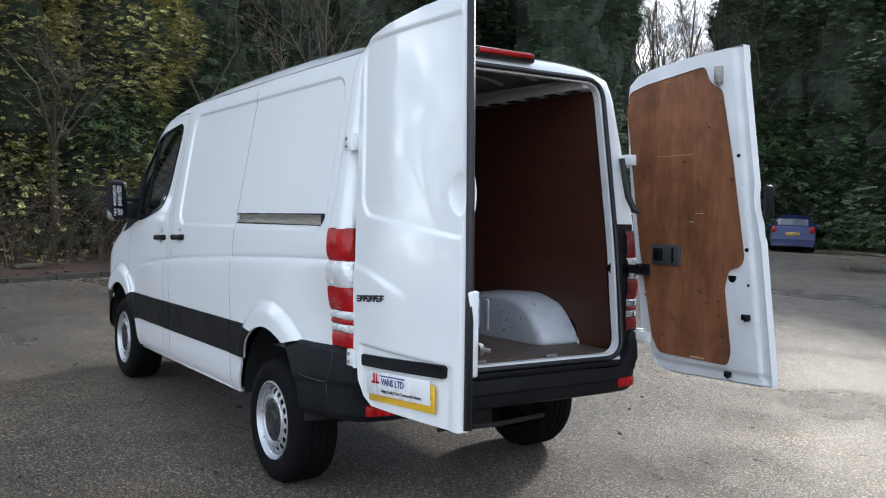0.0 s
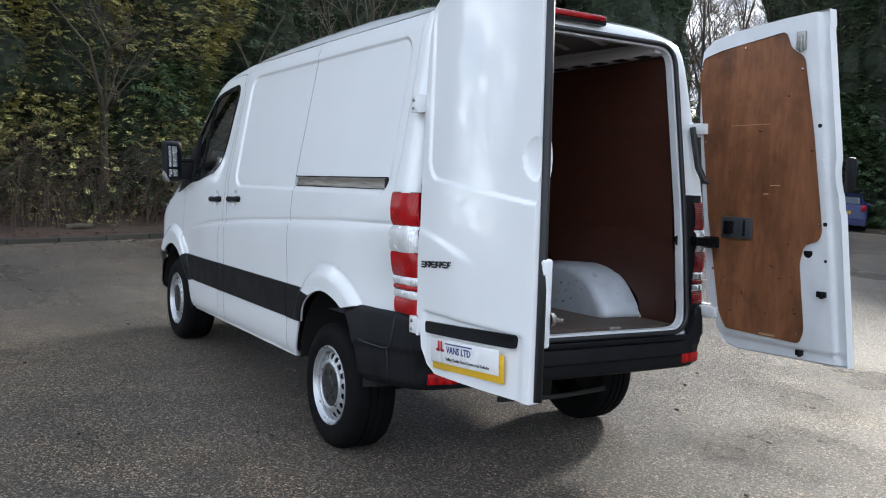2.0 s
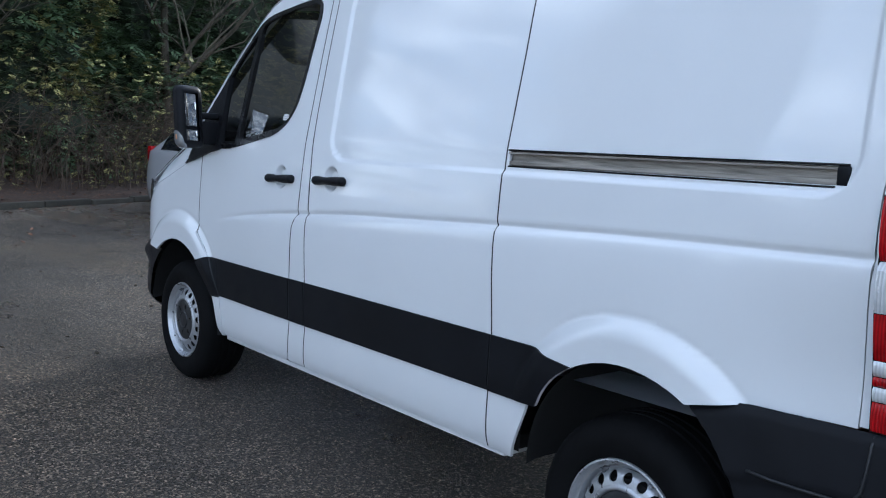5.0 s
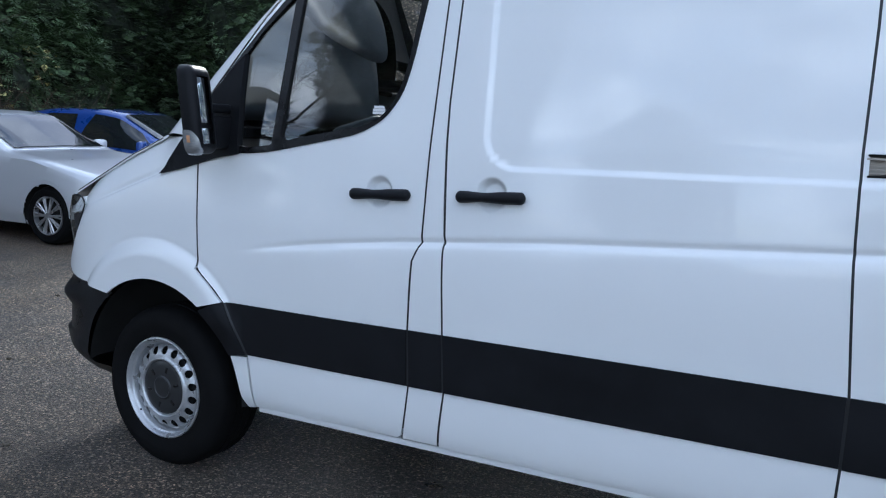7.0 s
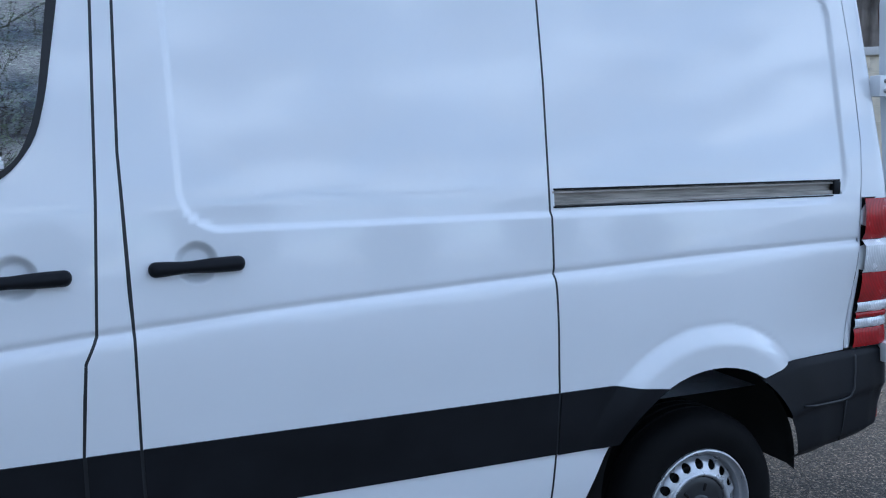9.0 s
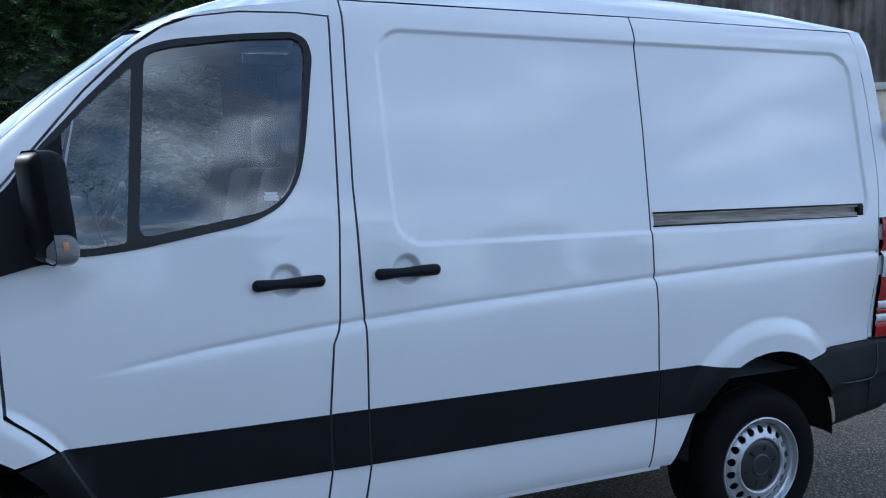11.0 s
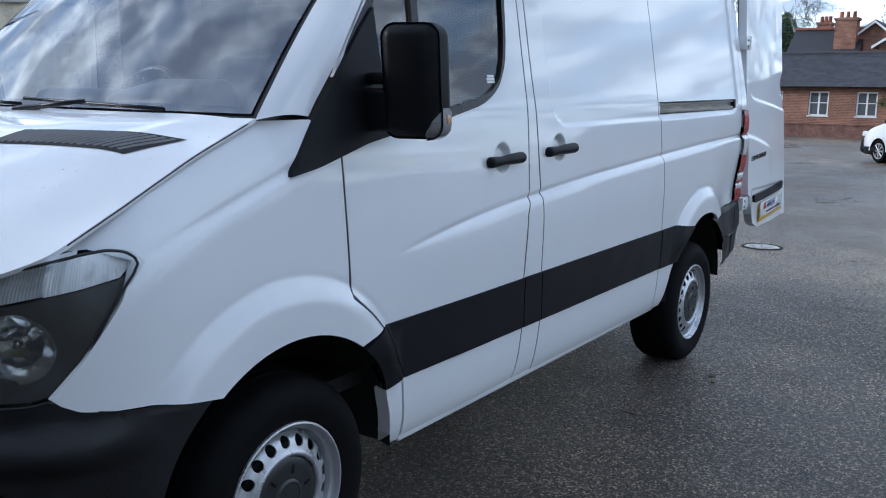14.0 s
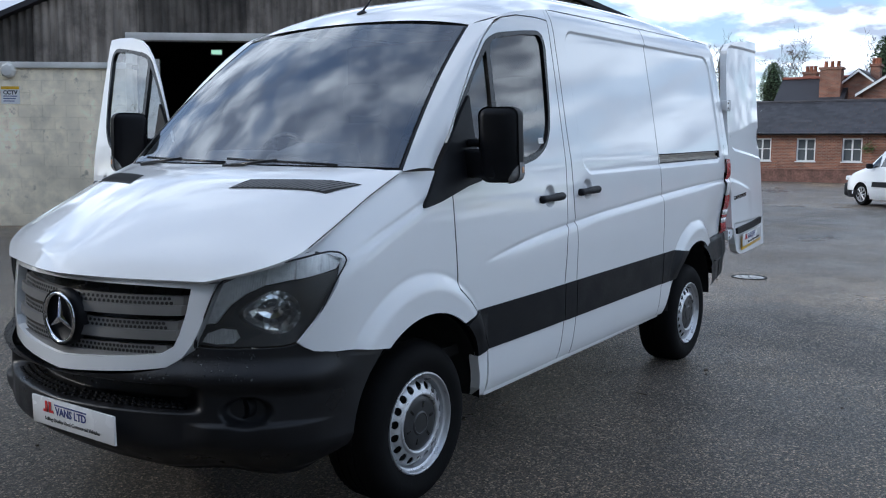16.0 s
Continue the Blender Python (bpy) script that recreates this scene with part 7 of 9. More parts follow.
bmesh.ops.recalc_face_normals(bm, faces=bm.faces)
verge = finish(bm, "verge", M_LITTER)
tagged(verge, "bank of brown leaf litter under the trees", "ground", kind="structure")
bm = bmesh.new()
box(bm, (0, 0, 0.03), (0.90, 0.14, 0.13), 0.015)
kerb_mesh = finish(bm, "kerb", M_KERB)
tagged(kerb_mesh, "mossy low concrete kerb along the verge", "kerb", kind="structure")
kerb_mesh.matrix_basis = Matrix.Translation(belt(-14, 0)) @ Matrix.Rotation(math.atan2(KDY, KDX), 4, "Z")
for i in range(1, 60):
    p = belt(-14 + 0.92 * i, rng.uniform(-0.02, 0.02), rng.uniform(-0.025, 0.005))
    o = new("kerb_stone", kerb_mesh.data)
    o.parent = kerb_mesh
    o.matrix_parent_inverse = kerb_mesh.matrix_basis.inverted()
    o.matrix_basis = Matrix.Translation(p) @ Matrix.Rotation(math.atan2(KDY, KDX) + rng.uniform(-0.03, 0.03), 4, "Z")


# ---- trees ----
def frond(vl, fl, p, d, up, size, r):
    """One spray of foliage: a stem with narrow leaflets on both sides, as flat little blades."""
    side = d.cross(up).normalized()
    nrm = side.cross(d)
    for k in range(5):
        t = k / 4
        w = size * (0.50 - 0.34 * t)
        for sg in ((-1, 1) if k < 4 else (0,)):
            base = p + d * size * t * 0.75
            dirn = (d * 0.8 + side * sg * 0.9 + nrm * r.uniform(-0.3, 0.15)).normalized() if sg else d
            wd = side if not sg else (d - dirn * d.dot(dirn)).normalized()
            tip = base + dirn * w
            mid = base + dirn * w * 0.45
            i = len(vl)
            vl += [base, mid + wd * w * 0.16, tip, mid - wd * w * 0.16]
            fl.append((i, i + 1, i + 2, i + 3))


def conifer_mesh(name, h, rad, count, size, seed, skirt=0.8, leaf=M_CON, top=0.25):
    """Trunk mesh and crown mesh of a dense evergreen."""
    r = random.Random(seed)
    bm = bmesh.new()
    tube(bm, [(0, 0, -0.1), (0.05, 0, h * 0.3), (0, 0.05, h * 0.65), (0, 0, h * 0.97)], [0.24, 0.17, 0.09, 0.02], 8)
    for k in range(60):
        z = h * (0.04 + 0.75 * (k / 60))
        a = r.uniform(0, 6.28)
        ln = rad * (0.55 + 0.3 * r.random()) * (1 - 0.75 * z / h)
        tube(bm, [(0, 0, z), (ln * 0.5 * math.cos(a), ln * 0.5 * math.sin(a), z + 0.1 * ln), (ln * math.cos(a), ln * math.sin(a), z + r.uniform(-0.2, 0.3) * ln)], [0.035, 0.02, 0.008], 4, False)
    me_t = bpy.data.meshes.new(name + "_trunk"); bm.to_mesh(me_t); bm.free(); me_t.materials.append(M_BARK)
    vl, fl = [], []
    # clumps: limbs that carry sprays
    for k in range(count):
        t = r.random() ** 0.85
        z = skirt + (h - skirt) * t
        a = r.uniform(0, 6.283)
        prof = rad * (min(1, (1 - t) / top) ** 0.6 if t > 1 - top else 1.0) * (0.80 + 0.20 * math.sin(7 * t + seed))
        lump = 1 + 0.30 * noise.noise(Vector((math.cos(a) * 1.7, math.sin(a) * 1.7, z * 0.75 + seed * 5.1))) + 0.16 * noise.noise(Vector((math.cos(a) * 5, math.sin(a) * 5, z * 2.3 + seed)))
        rr = prof * lump * (1 - 0.30 * r.random() ** 1.6)
        p = Vector((rr * math.cos(a), rr * math.sin(a), z + r.uniform(-0.2, 0.2)))
        d = Vector((math.cos(a + r.uniform(-0.8, 0.8)), math.sin(a + r.uniform(-0.8, 0.8)), r.uniform(-0.75, 0.45))).normalized()
        frond(vl, fl, p, d, Vector((r.uniform(-0.4, 0.4), r.uniform(-0.4, 0.4), 1)).normalized(), size * r.uniform(0.6, 1.4), r)
    me_c = bpy.data.meshes.new(name + "_crown")
    me_c.from_pydata([tuple(v) for v in vl], [], fl)
    me_c.materials.append(leaf)
    # solid core of the crown, its inner shade painted as a near-black green
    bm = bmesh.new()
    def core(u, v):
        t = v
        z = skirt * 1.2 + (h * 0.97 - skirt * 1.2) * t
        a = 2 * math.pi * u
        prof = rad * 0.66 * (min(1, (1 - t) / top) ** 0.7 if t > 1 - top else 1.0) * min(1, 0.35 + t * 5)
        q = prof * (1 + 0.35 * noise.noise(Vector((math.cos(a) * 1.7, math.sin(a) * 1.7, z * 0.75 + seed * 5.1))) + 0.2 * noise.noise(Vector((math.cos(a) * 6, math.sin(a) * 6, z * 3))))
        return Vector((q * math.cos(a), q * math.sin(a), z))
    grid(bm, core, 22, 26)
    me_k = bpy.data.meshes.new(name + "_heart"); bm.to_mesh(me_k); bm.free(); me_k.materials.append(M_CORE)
    return me_t, me_c, me_k


def plant_tree(name, meshes, pos, scale, rot, label, category="tree", group=""):
    t = empty(name, pos)
    t.matrix_basis = Matrix.Translation(pos) @ Matrix.Rotation(rot, 4, "Z") @ Matrix.Diagonal((scale[0], scale[0], scale[1], 1))
    for nm, me in zip(("trunk", "crown", "inner_foliage", "branchwork"), meshes):
        if me is None:
            continue
        o = new(nm, me)
        o.parent = t
    tagged(t, label, category, group)
    return t


def bare_mesh(name, h, seed, spread=0.5, levels=5, fork=3, r0=0.16, lean=0.0, fine=0.007):
    """A leafless tree: a trunk that forks into ever finer limbs; trunk mesh and twig mesh."""
    r = random.Random(seed)
    bt, bw = bmesh.new(), bmesh.new()
    def limb(p, d, ln, rad, lev):
        n = 4
        pts, rads = [p], [rad]
        q, dd = p.copy(), d.copy()
        rad = max(rad, fine)
        for i in range(n):
            dd = (dd + Vector((r.uniform(-1, 1), r.uniform(-1, 1), r.uniform(-0.35, 0.75))) * 0.16).normalized()
            q = q + dd * ln / n
            pts.append(q.copy()); rads.append(rad * (1 - 0.45 * (i + 1) / n))
        tube(bt if lev < 2 else bw, pts, rads, 7 if lev == 0 else (5 if lev < 3 else 3), False)
        if lev >= levels:
            return
        for k in range(fork + (1 if lev in (1, 2) else 0)):
            j = r.randint(1 if lev else 2, n)
            a = r.uniform(0, 6.28)
            o = dd.orthogonal().normalized()
            w = (Matrix.Rotation(a, 3, dd) @ o)
            nd = (dd * (1.0 - spread * r.uniform(0.3, 0.9)) + w * spread * r.uniform(0.7, 1.3) + Vector((0, 0, 0.12))).normalized()
            limb(pts[j], nd, ln * r.uniform(0.52, 0.78), rads[j] * r.uniform(0.45, 0.7), lev + 1)
    limb(Vector((0, 0, -0.1)), Vector((lean, 0, 1)).normalized(), h * 0.42, r0, 0)
    out = []
    for b, m in ((bt, M_BARK), (bw, M_TWIG)):
        for f in b.faces:
            f.smooth = True
        me = bpy.data.meshes.new(name); b.to_mesh(me); b.free(); me.materials.append(m)
        out.append(me)
    return out[0], None, None, out[1]


CON_A = conifer_mesh("conifer_a", 13.0, 2.3, 6800, 0.34, 1)
CON_B = conifer_mesh("conifer_b", 12.0, 2.0, 6400, 0.32, 2, 1.6, M_CON)
CON_C = conifer_mesh("conifer_c", 9.0, 1.8, 11000, 0.21, 4, 1.2, M_CON2, 0.5)
BARE_A = bare_mesh("bare_a", 13.0, 11, 0.5, 5, 3, 0.20)
BARE_B = bare_mesh("bare_b", 11.0, 12, 0.6, 5, 3, 0.15, 0.1)
BARE_C = bare_mesh("bare_c", 12.0, 15, 0.55, 6, 3, 0.14)
BARE_D = bare_mesh("bare_d", 12.0, 19, 0.62, 6, 3, 0.24, 0.0, 0.020)

# the belt: olive evergreens in front at one end, dark ones behind and along
LAB_C = "tall dense dark green conifer in the boundary belt"
LAB_O = "loose olive-green conifer over bare undergrowth"
LAB_B = "bare grey-barked tree among the conifers"
k = 0
for s in (-3.2, -0.4, 2.2, 5.0):
    plant_tree("conifer", CON_C, belt(s, 3.4 + rng.uniform(-0.4, 0.6), 0.15), (rng.uniform(1.0, 1.2), rng.uniform(0.95, 1.15)), rng.uniform(0, 6), LAB_O, "tree", "belt of trees")
for row, off, step in ((0, 5.2, 3.2), (1, 8.6, 3.6)):
    s = -4.0
    while s < 34.0:
        me = (CON_A, CON_B)[k % 2]
        plant_tree("conifer", me, belt(s + rng.uniform(-0.5, 0.5), off + rng.uniform(-0.7, 0.7), 0.2), (rng.uniform(1.0, 1.25), rng.uniform(0.9, 1.2)), rng.uniform(0, 6), LAB_C, "tree", "belt of trees")
        k += 1
        s += step
for s, off, me, sc in ((3.3, 3.0, BARE_B, 0.8), (5.2, 3.4, BARE_A, 0.85), (8.2, 3.2, BARE_B, 0.9), (12.0, 3.0, BARE_A, 0.8)):
    plant_tree("bare_tree", me, belt(s, off, 0.15), (sc, sc), rng.uniform(0, 6), LAB_B, "tree", "bare trees")


SHRUB = conifer_mesh("shrub", 3.4, 1.7, 3200, 0.34, 9, 0.1, M_CON, 0.55)
s = -4.0
while s < 31:
    for off in (4.4, 7.4):
        sc = rng.uniform(0.9, 1.35)
        plant_tree("shrub", SHRUB, belt(s + rng.uniform(-0.4, 0.4), off + rng.uniform(-0.4, 0.4), 0.15), (sc, sc * rng.uniform(0.9, 1.2)), rng.uniform(0, 6), "dense dark evergreen shrub filling under the trees", "bush", "shrubs under the belt")
    s += 2.3


def undergrowth():
    """Tangle of bare stems and brambles under the belt."""
    r = random.Random(8)
    bm = bmesh.new()
    for i in range(1300):
        s, off = r.uniform(-4, 13), r.uniform(0.9, 4.2)
        p = belt(s, off, 0.1)
        ln = r.uniform(0.6, 2.8)
        a = r.uniform(0, 6.28)
        lean = r.uniform(0.25, 1.6)
        pts = [p]
        for j in range(1, 5):
            t = j / 4
            pts.append(p + Vector((math.cos(a) * lean * ln * t * t * 0.7, math.sin(a) * lean * ln * t * t * 0.7, ln * t * (1 - 0.35 * lean * t))) + Vector((r.uniform(-1, 1), r.uniform(-1, 1), 0)) * 0.06)
        tube(bm, pts, [0.009, 0.008, 0.006, 0.004, 0.002], 3, False)
        for j in (1, 2, 3):
            d = Vector((r.uniform(-1, 1), r.uniform(-1, 1), r.uniform(-0.1, 0.8))).normalized() * ln * 0.3
            tube(bm, [pts[j], pts[j] + d * 0.5 + Vector((0, 0, 0.03)), pts[j] + d], [0.006, 0.004, 0.002], 3, False)
    ob = finish(bm, "undergrowth", mat("brown_stem", (0.088, 0.062, 0.042), 0.9, var=0.4, scale=2, island=0.5))
    tagged(ob, "tangle of bare brown stems under the trees", "undergrowth", kind="stuff")
    # scattered leaves on living brambles
    vl, fl = [], []
    for i in range(5200):
        s, off = r.uniform(-4, 12), r.uniform(1.0, 4.0)
        p = belt(s, off, 0.15 + 2.6 * r.random() ** 1.5)
        if noise.noise(p * 0.8) < 0.0:
            continue
        d = Vector((r.uniform(-1, 1), r.uniform(-1, 1), r.uniform(-0.6, 0.5))).normalized()
        frond(vl, fl, p, d, Vector((0, 0, 1)), r.uniform(0.10, 0.24), r)
    me = bpy.data.meshes.new("bramble_leaves"); me.from_pydata([tuple(v) for v in vl], [], fl); me.materials.append(M_CON2)
    tagged(new("bramble_leaves", me), "yellow-green leaves scattered through the undergrowth", "leaves", kind="stuff")
    # fallen leaves and sticks on the bank and the tarmac's edge
    vl, fl = [], []
    for i in range(4200):
        s, off = r.uniform(-12, 26), r.uniform(-0.9, 3.2) if r.random() < 0.85 else r.uniform(-3.5, 0)
        p = belt(s, off)
        u = max(0, off)
        p.z = (0.10 + 0.22 * min(1, u / 3)) if off > 0.15 else 0.012
        a = r.uniform(0, 6.28); w = r.uniform(0.02, 0.045)
        x = Vector((math.cos(a), math.sin(a), r.uniform(-0.4, 0.4))) * w
        y = Vector((-math.sin(a), math.cos(a), r.uniform(-0.4, 0.4))) * w * 0.6
        i0 = len(vl)
        vl += [p - x, p + y + Vector((0, 0, 0.01)), p + x, p - y]
        fl.append((i0, i0 + 1, i0 + 2, i0 + 3))
    me = bpy.data.meshes.new("fallen_leaves"); me.from_pydata([tuple(v) for v in vl], [], fl)
    me.materials.append(mat("dead_leaf", (0.13, 0.065, 0.035), 0.8, var=0.3, island=0.6))
    tagged(new("fallen_leaves", me), "brown fallen leaves along the kerb", "leaves", kind="stuff")


undergrowth()
bm = bmesh.new()
tube(bm, [belt(1.0, 0.9, 0.17), belt(1.3, 0.95, 0.18), belt(1.6, 0.95, 0.17)], [0.055, 0.06, 0.05], 10)
tagged(finish(bm, "log", M_BARK), "mossy short log lying on the leaf litter", "log")


# ---- parked vehicles ----
def motor(name, label, paint, L, W, top, belt_z, glass_x, pos, yaw, category="car", wheel_r=0.31, axles=(0.85, 3.4), side_glass=True, trim=False, tail=False, plate=None, glass_split=None, bumper=None, lamps=True):
    """A parked vehicle, nose towards -x: top is the outline of (x, z) from nose to tail, glass_x the range of its side windows."""
    e = empty(name, pos)
    e.matrix_basis = Matrix.Translation(pos) @ Matrix.Rotation(yaw, 4, "Z")
    tagged(e, label, category)
    T = curve_of(top, 0.05)
    B = curve_of(belt_z, 0.1)
    hw = W / 2
    def sect(x, k):
        """k from 0 (sill) by 0.5 (waist) to 1 (middle of the roof): (y, z)."""
        t, b = float(T(x)), float(B(x))
        b = min(b, t - 0.02)
        nose = min(1, max(0.0, x) / 0.55); rear = min(1, max(0.0, L - x) / 0.35)
        w = hw * (1 - 0.16 * (1 - nose) ** 2 - 0.08 * (1 - rear) ** 2)
        h = t - b
        pts = [(w - 0.06, 0.20), (w - 0.02, 0.32), (w, 0.50), (w - 0.01, (b + 0.5) / 2), (w - 0.035, b), (w - 0.06 - 0.22 * h, b + 0.55 * h), (w - 0.10 - 0.34 * h, t - 0.05 * min(1, h * 4)), (w * 0.60, t - 0.008), (0.0, t)]
        q = min(k * 8, 7.999); i = int(q); f = q - i
        a, c = pts[i], pts[i + 1]
        return a[0] + (c[0] - a[0]) * f, a[1] + (c[1] - a[1]) * f
    bm = bmesh.new()
    nx, nk = 140, 24
    def full(u, v, off=0.0):
        x = L * u
        k = 1 - abs(2 * v - 1)
        y, z = sect(x, k)
        y = -y if v < 0.5 else y
        return Vector((x, y + (off if v > 0.5 else -off), z + off * (0.5 if k > 0.8 else 0)))
    grid(bm, full, nx, 2 * nk)
    for u in (0, nx):
        vs = [v for v in bm.verts if abs(v.co.x - L * u / nx) < 1e-5]
        vs.sort(key=lambda v: math.atan2(v.co.z - 0.5, v.co.y))
        bm.faces.new(vs)
    bmesh.ops.recalc_face_normals(bm, faces=bm.faces)
    cut = [f for f in bm.faces for ax in axles if math.hypot(f.calc_center_median().x - ax, f.calc_center_median().z - wheel_r) < wheel_r * 1.13 and abs(f.calc_center_median().y) > hw * 0.6]
    bmesh.ops.delete(bm, geom=list(set(cut)), context="FACES")
    part("body", bm, paint, e, "", 40)
    def strip(nm, x0, x1, k0, k1, material, off=0.008, lab="", taper=0.0, sides=(0, 1)):
        for sd in sides:
            bm = bmesh.new()
            def f(u, v):
                k = k0 + (k1 - k0) * v
                xa, xb = x0 + taper * v, x1 - taper * 0.6 * v
                x = xa + (xb - xa) * u
                y, z = sect(x, k)
                y += off
                return Vector((x, -y if sd == 0 else y, z + (off * 0.6)))
            grid(bm, f, 10, 4)
            bmesh.ops.recalc_face_normals(bm, faces=bm.faces)
            part(nm, bm, material, e, lab)
    def cross(nm, x0, x1, kk, material, off=0.010, lab=""):
        bm = bmesh.new()
        def f(u, v):
            x = x0 + (x1 - x0) * u
            k = kk + (1 - kk) * (1 - abs(2 * v - 1))
            y, z = sect(x, k)
            return Vector((x - off * 0.6 * (1 if x0 < L / 2 else -1), -y if v < 0.5 else y, z + off))
        grid(bm, f, 8, 20)
        bmesh.ops.recalc_face_normals(bm, faces=bm.faces)
        part(nm, bm, material, e, lab)
    if side_glass:
        g0, g1 = glass_x
        sp = glass_split or [g0 + (g1 - g0) * 0.52]
        edges = [g0] + list(sp) + [g1]
        for i, (a, c) in enumerate(zip(edges, edges[1:])):
            strip("side_window", a + 0.03, c - 0.03, 0.52, 0.73, M_CARGLASS, 0.008, "dark side window", 0.30 if i == 0 else 0.03)
    ws = [p for p in top]
    # windscreen between the steepest rise ahead of the roof
    seg = max(range(len(top) - 1), key=lambda i: (top[i + 1][1] - top[i][1]) if top[i][0] < L * 0.55 else -1)
    cross("windscreen", top[seg][0] + 0.06, top[seg + 1][0] - 0.03, 0.80, M_CARGLASS, 0.012, "windscreen mirroring bare branches and sky")
    if tail:
        seg2 = min(range(len(top) - 1), key=lambda i: (top[i + 1][1] - top[i][1]) if L * 0.5 < top[i][0] < L - 0.25 else 1)
        cross("rear_window", top[seg2][0] + 0.03, top[seg2 + 1][0] - 0.04, 0.80, M_CARGLASS, 0.012, "dark rear window")
    if bumper:
        strip("bumper", 0.0, 0.75, 0.0, 0.19, bumper, 0.014, "dark bumper")
        strip("bumper", L - 0.5, L, 0.0, 0.19, bumper, 0.014, "dark bumper")
        bm = bmesh.new()
        box(bm, (0.10, 0, 0.43), (0.36, W * 0.90, 0.40), 0.08, segs=3)
        part("front_bumper", bm, bumper, e, "dark front bumper")
        bm = bmesh.new()
        box(bm, (L - 0.04, 0, 0.48), (0.22, W * 0.96, 0.24), 0.05, segs=3)
        part("rear_bumper", bm, bumper, e, "dark rear bumper")
    if category == "van":
        zt = float(T(L - 0.2)) - 0.10
        for sg in (-1, 1):
            bm = bmesh.new()
            box(bm, (L - 0.005, sg * hw * 0.435, (0.60 + zt) / 2), (0.06, hw * 0.86, zt - 0.60), 0.02)
            rd = part("rear_door", bm, paint, e, "rear door")
            if sg > 0:
                bm = bmesh.new()
                box(bm, (L + 0.03, sg * hw * 0.12, 1.05), (0.02, 0.16, 0.035), 0.006)
                part("door_handle", bm, M_BLACK, rd, "black handle")
    if trim:
        strip("rubbing_strip", axles[0] + 0.5, axles[1] - 0.45, 0.27, 0.335, M_BLACK, 0.012, "black rubbing strip")
    bm = bmesh.new()
    box(bm, (-0.005, 0, 0.42), (0.06, W * 0.72, 0.22), 0.02)
    part("grille", bm, M_TRIM, e, "dark grille and lower intake")
    for sg in (-1, 1):
        bm = bmesh.new()
        zf = float(T(0.12)) - 0.08
        box(bm, (0.10, sg * hw * 0.72, zf), (0.22, hw * 0.36, 0.14), 0.04)
        part("headlamp", bm, M_CLEAR, e, "clear headlamp")
        bm = bmesh.new()
        zt = float(B(L - 0.2)) - 0.05
        box(bm, (L - 0.06, sg * hw * 0.82, zt), (0.12, hw * 0.20, 0.24 if category == "car" else 0.42), 0.02)
        part("tail_lamp", bm, M_RED, e, "red tail lamp")
        bm = bmesh.new()
        xm = glass_x[0] + 0.18
        ym, zm = sect(xm, 0.5)
        box(bm, (xm, sg * (ym + 0.10), zm + 0.09), (0.10, 0.20, 0.15), 0.04)
        part("door_mirror", bm, paint if category == "car" else M_BLACK, e, "door mirror")
    if plate:
        bm = bmesh.new()
        box(bm, (-0.04 if plate is M_PLATE else L + 0.02, 0, 0.42 if plate is M_PLATE else 0.72), (0.02, 0.52, 0.11), 0.004)
        pl = part("number_plate", bm, plate, e, "number plate with dark bars")
        bm = bmesh.new()
        for i in range(7):
            box(bm, (-0.052 if plate is M_PLATE else L + 0.032, -0.2 + 0.065 * i, 0.42 if plate is M_PLATE else 0.72), (0.004, 0.035, 0.06))
        part("plate_bars", bm, M_INKK, pl)
    for ax in axles:
        for sg in (-1, 1):
            w = empty("wheel", (ax, sg * (hw - 0.02), wheel_r))
            w.parent = e
            w.matrix_basis = Matrix.Translation((ax, sg * (hw - 0.02), wheel_r)) @ (Matrix.Rotation(math.pi, 4, "Z") if sg > 0 else Matrix.Identity(4))
            bm = bmesh.new()
            R = wheel_r
            lathe(bm, [(R * 0.66, 0.02), (R * 0.72, 0.0), (R * 0.88, -0.005), (R * 0.97, 0.02), (R, 0.05), (R, 0.18), (R * 0.9, 0.21)], "Y", segs=36)
            bmesh.ops.recalc_face_normals(bm, faces=bm.faces)
            part("tyre", bm, M_RUBBER, w)
            bm = bmesh.new()
            lathe(bm, [(R * 0.66, 0.03), (R * 0.67, 0.0), (R * 0.62, 0.0), (R * 0.60, 0.05)], "Y", segs=36)
            nsp = 10 if category == "car" else 8
            for q in range(nsp):
                a = 2 * math.pi * q / nsp
                for da in (-0.09, 0.09):
                    tube(bm, [(0.03 * math.cos(a), 0.005, 0.03 * math.sin(a)), (R * 0.62 * math.cos(a + da), 0.012, R * 0.62 * math.sin(a + da))], 0.011, 5, False)
            lathe(bm, [(0.0001, -0.004), (0.05, 0.0), (0.055, 0.03)], "Y", segs=16)
            bmesh.ops.recalc_face_normals(bm, faces=bm.faces)
            part("rim", bm, M_ALLOY, w, "alloy rim")
            bm = bmesh.new()
            lathe(bm, [(R * 0.62, 0.07), (0.0001, 0.075)], "Y", segs=24)
            part("brake_disc", bm, M_DARK, w)
            # dark arch round the wheel
            bm = bmesh.new()
            n = 18
            ys = sg * (hw + 0.006)
            a_ = [[bm.verts.new((ax + q * math.cos(math.pi * i / n), ys, wheel_r + q * math.sin(math.pi * i / n) * 1.02)) for i in range(n + 1)] for q in (R * 1.07, R * 1.20)]
            for i in range(n):
                bm.faces.new((a_[0][i], a_[0][i + 1], a_[1][i + 1], a_[1][i]))
            bmesh.ops.recalc_face_normals(bm, faces=bm.faces)
            for v in bm.verts:
                v.co.y -= sg * 0.004
            part("arch_lip", bm, paint, e, "rolled wheel arch lip")
            bm = bmesh.new()
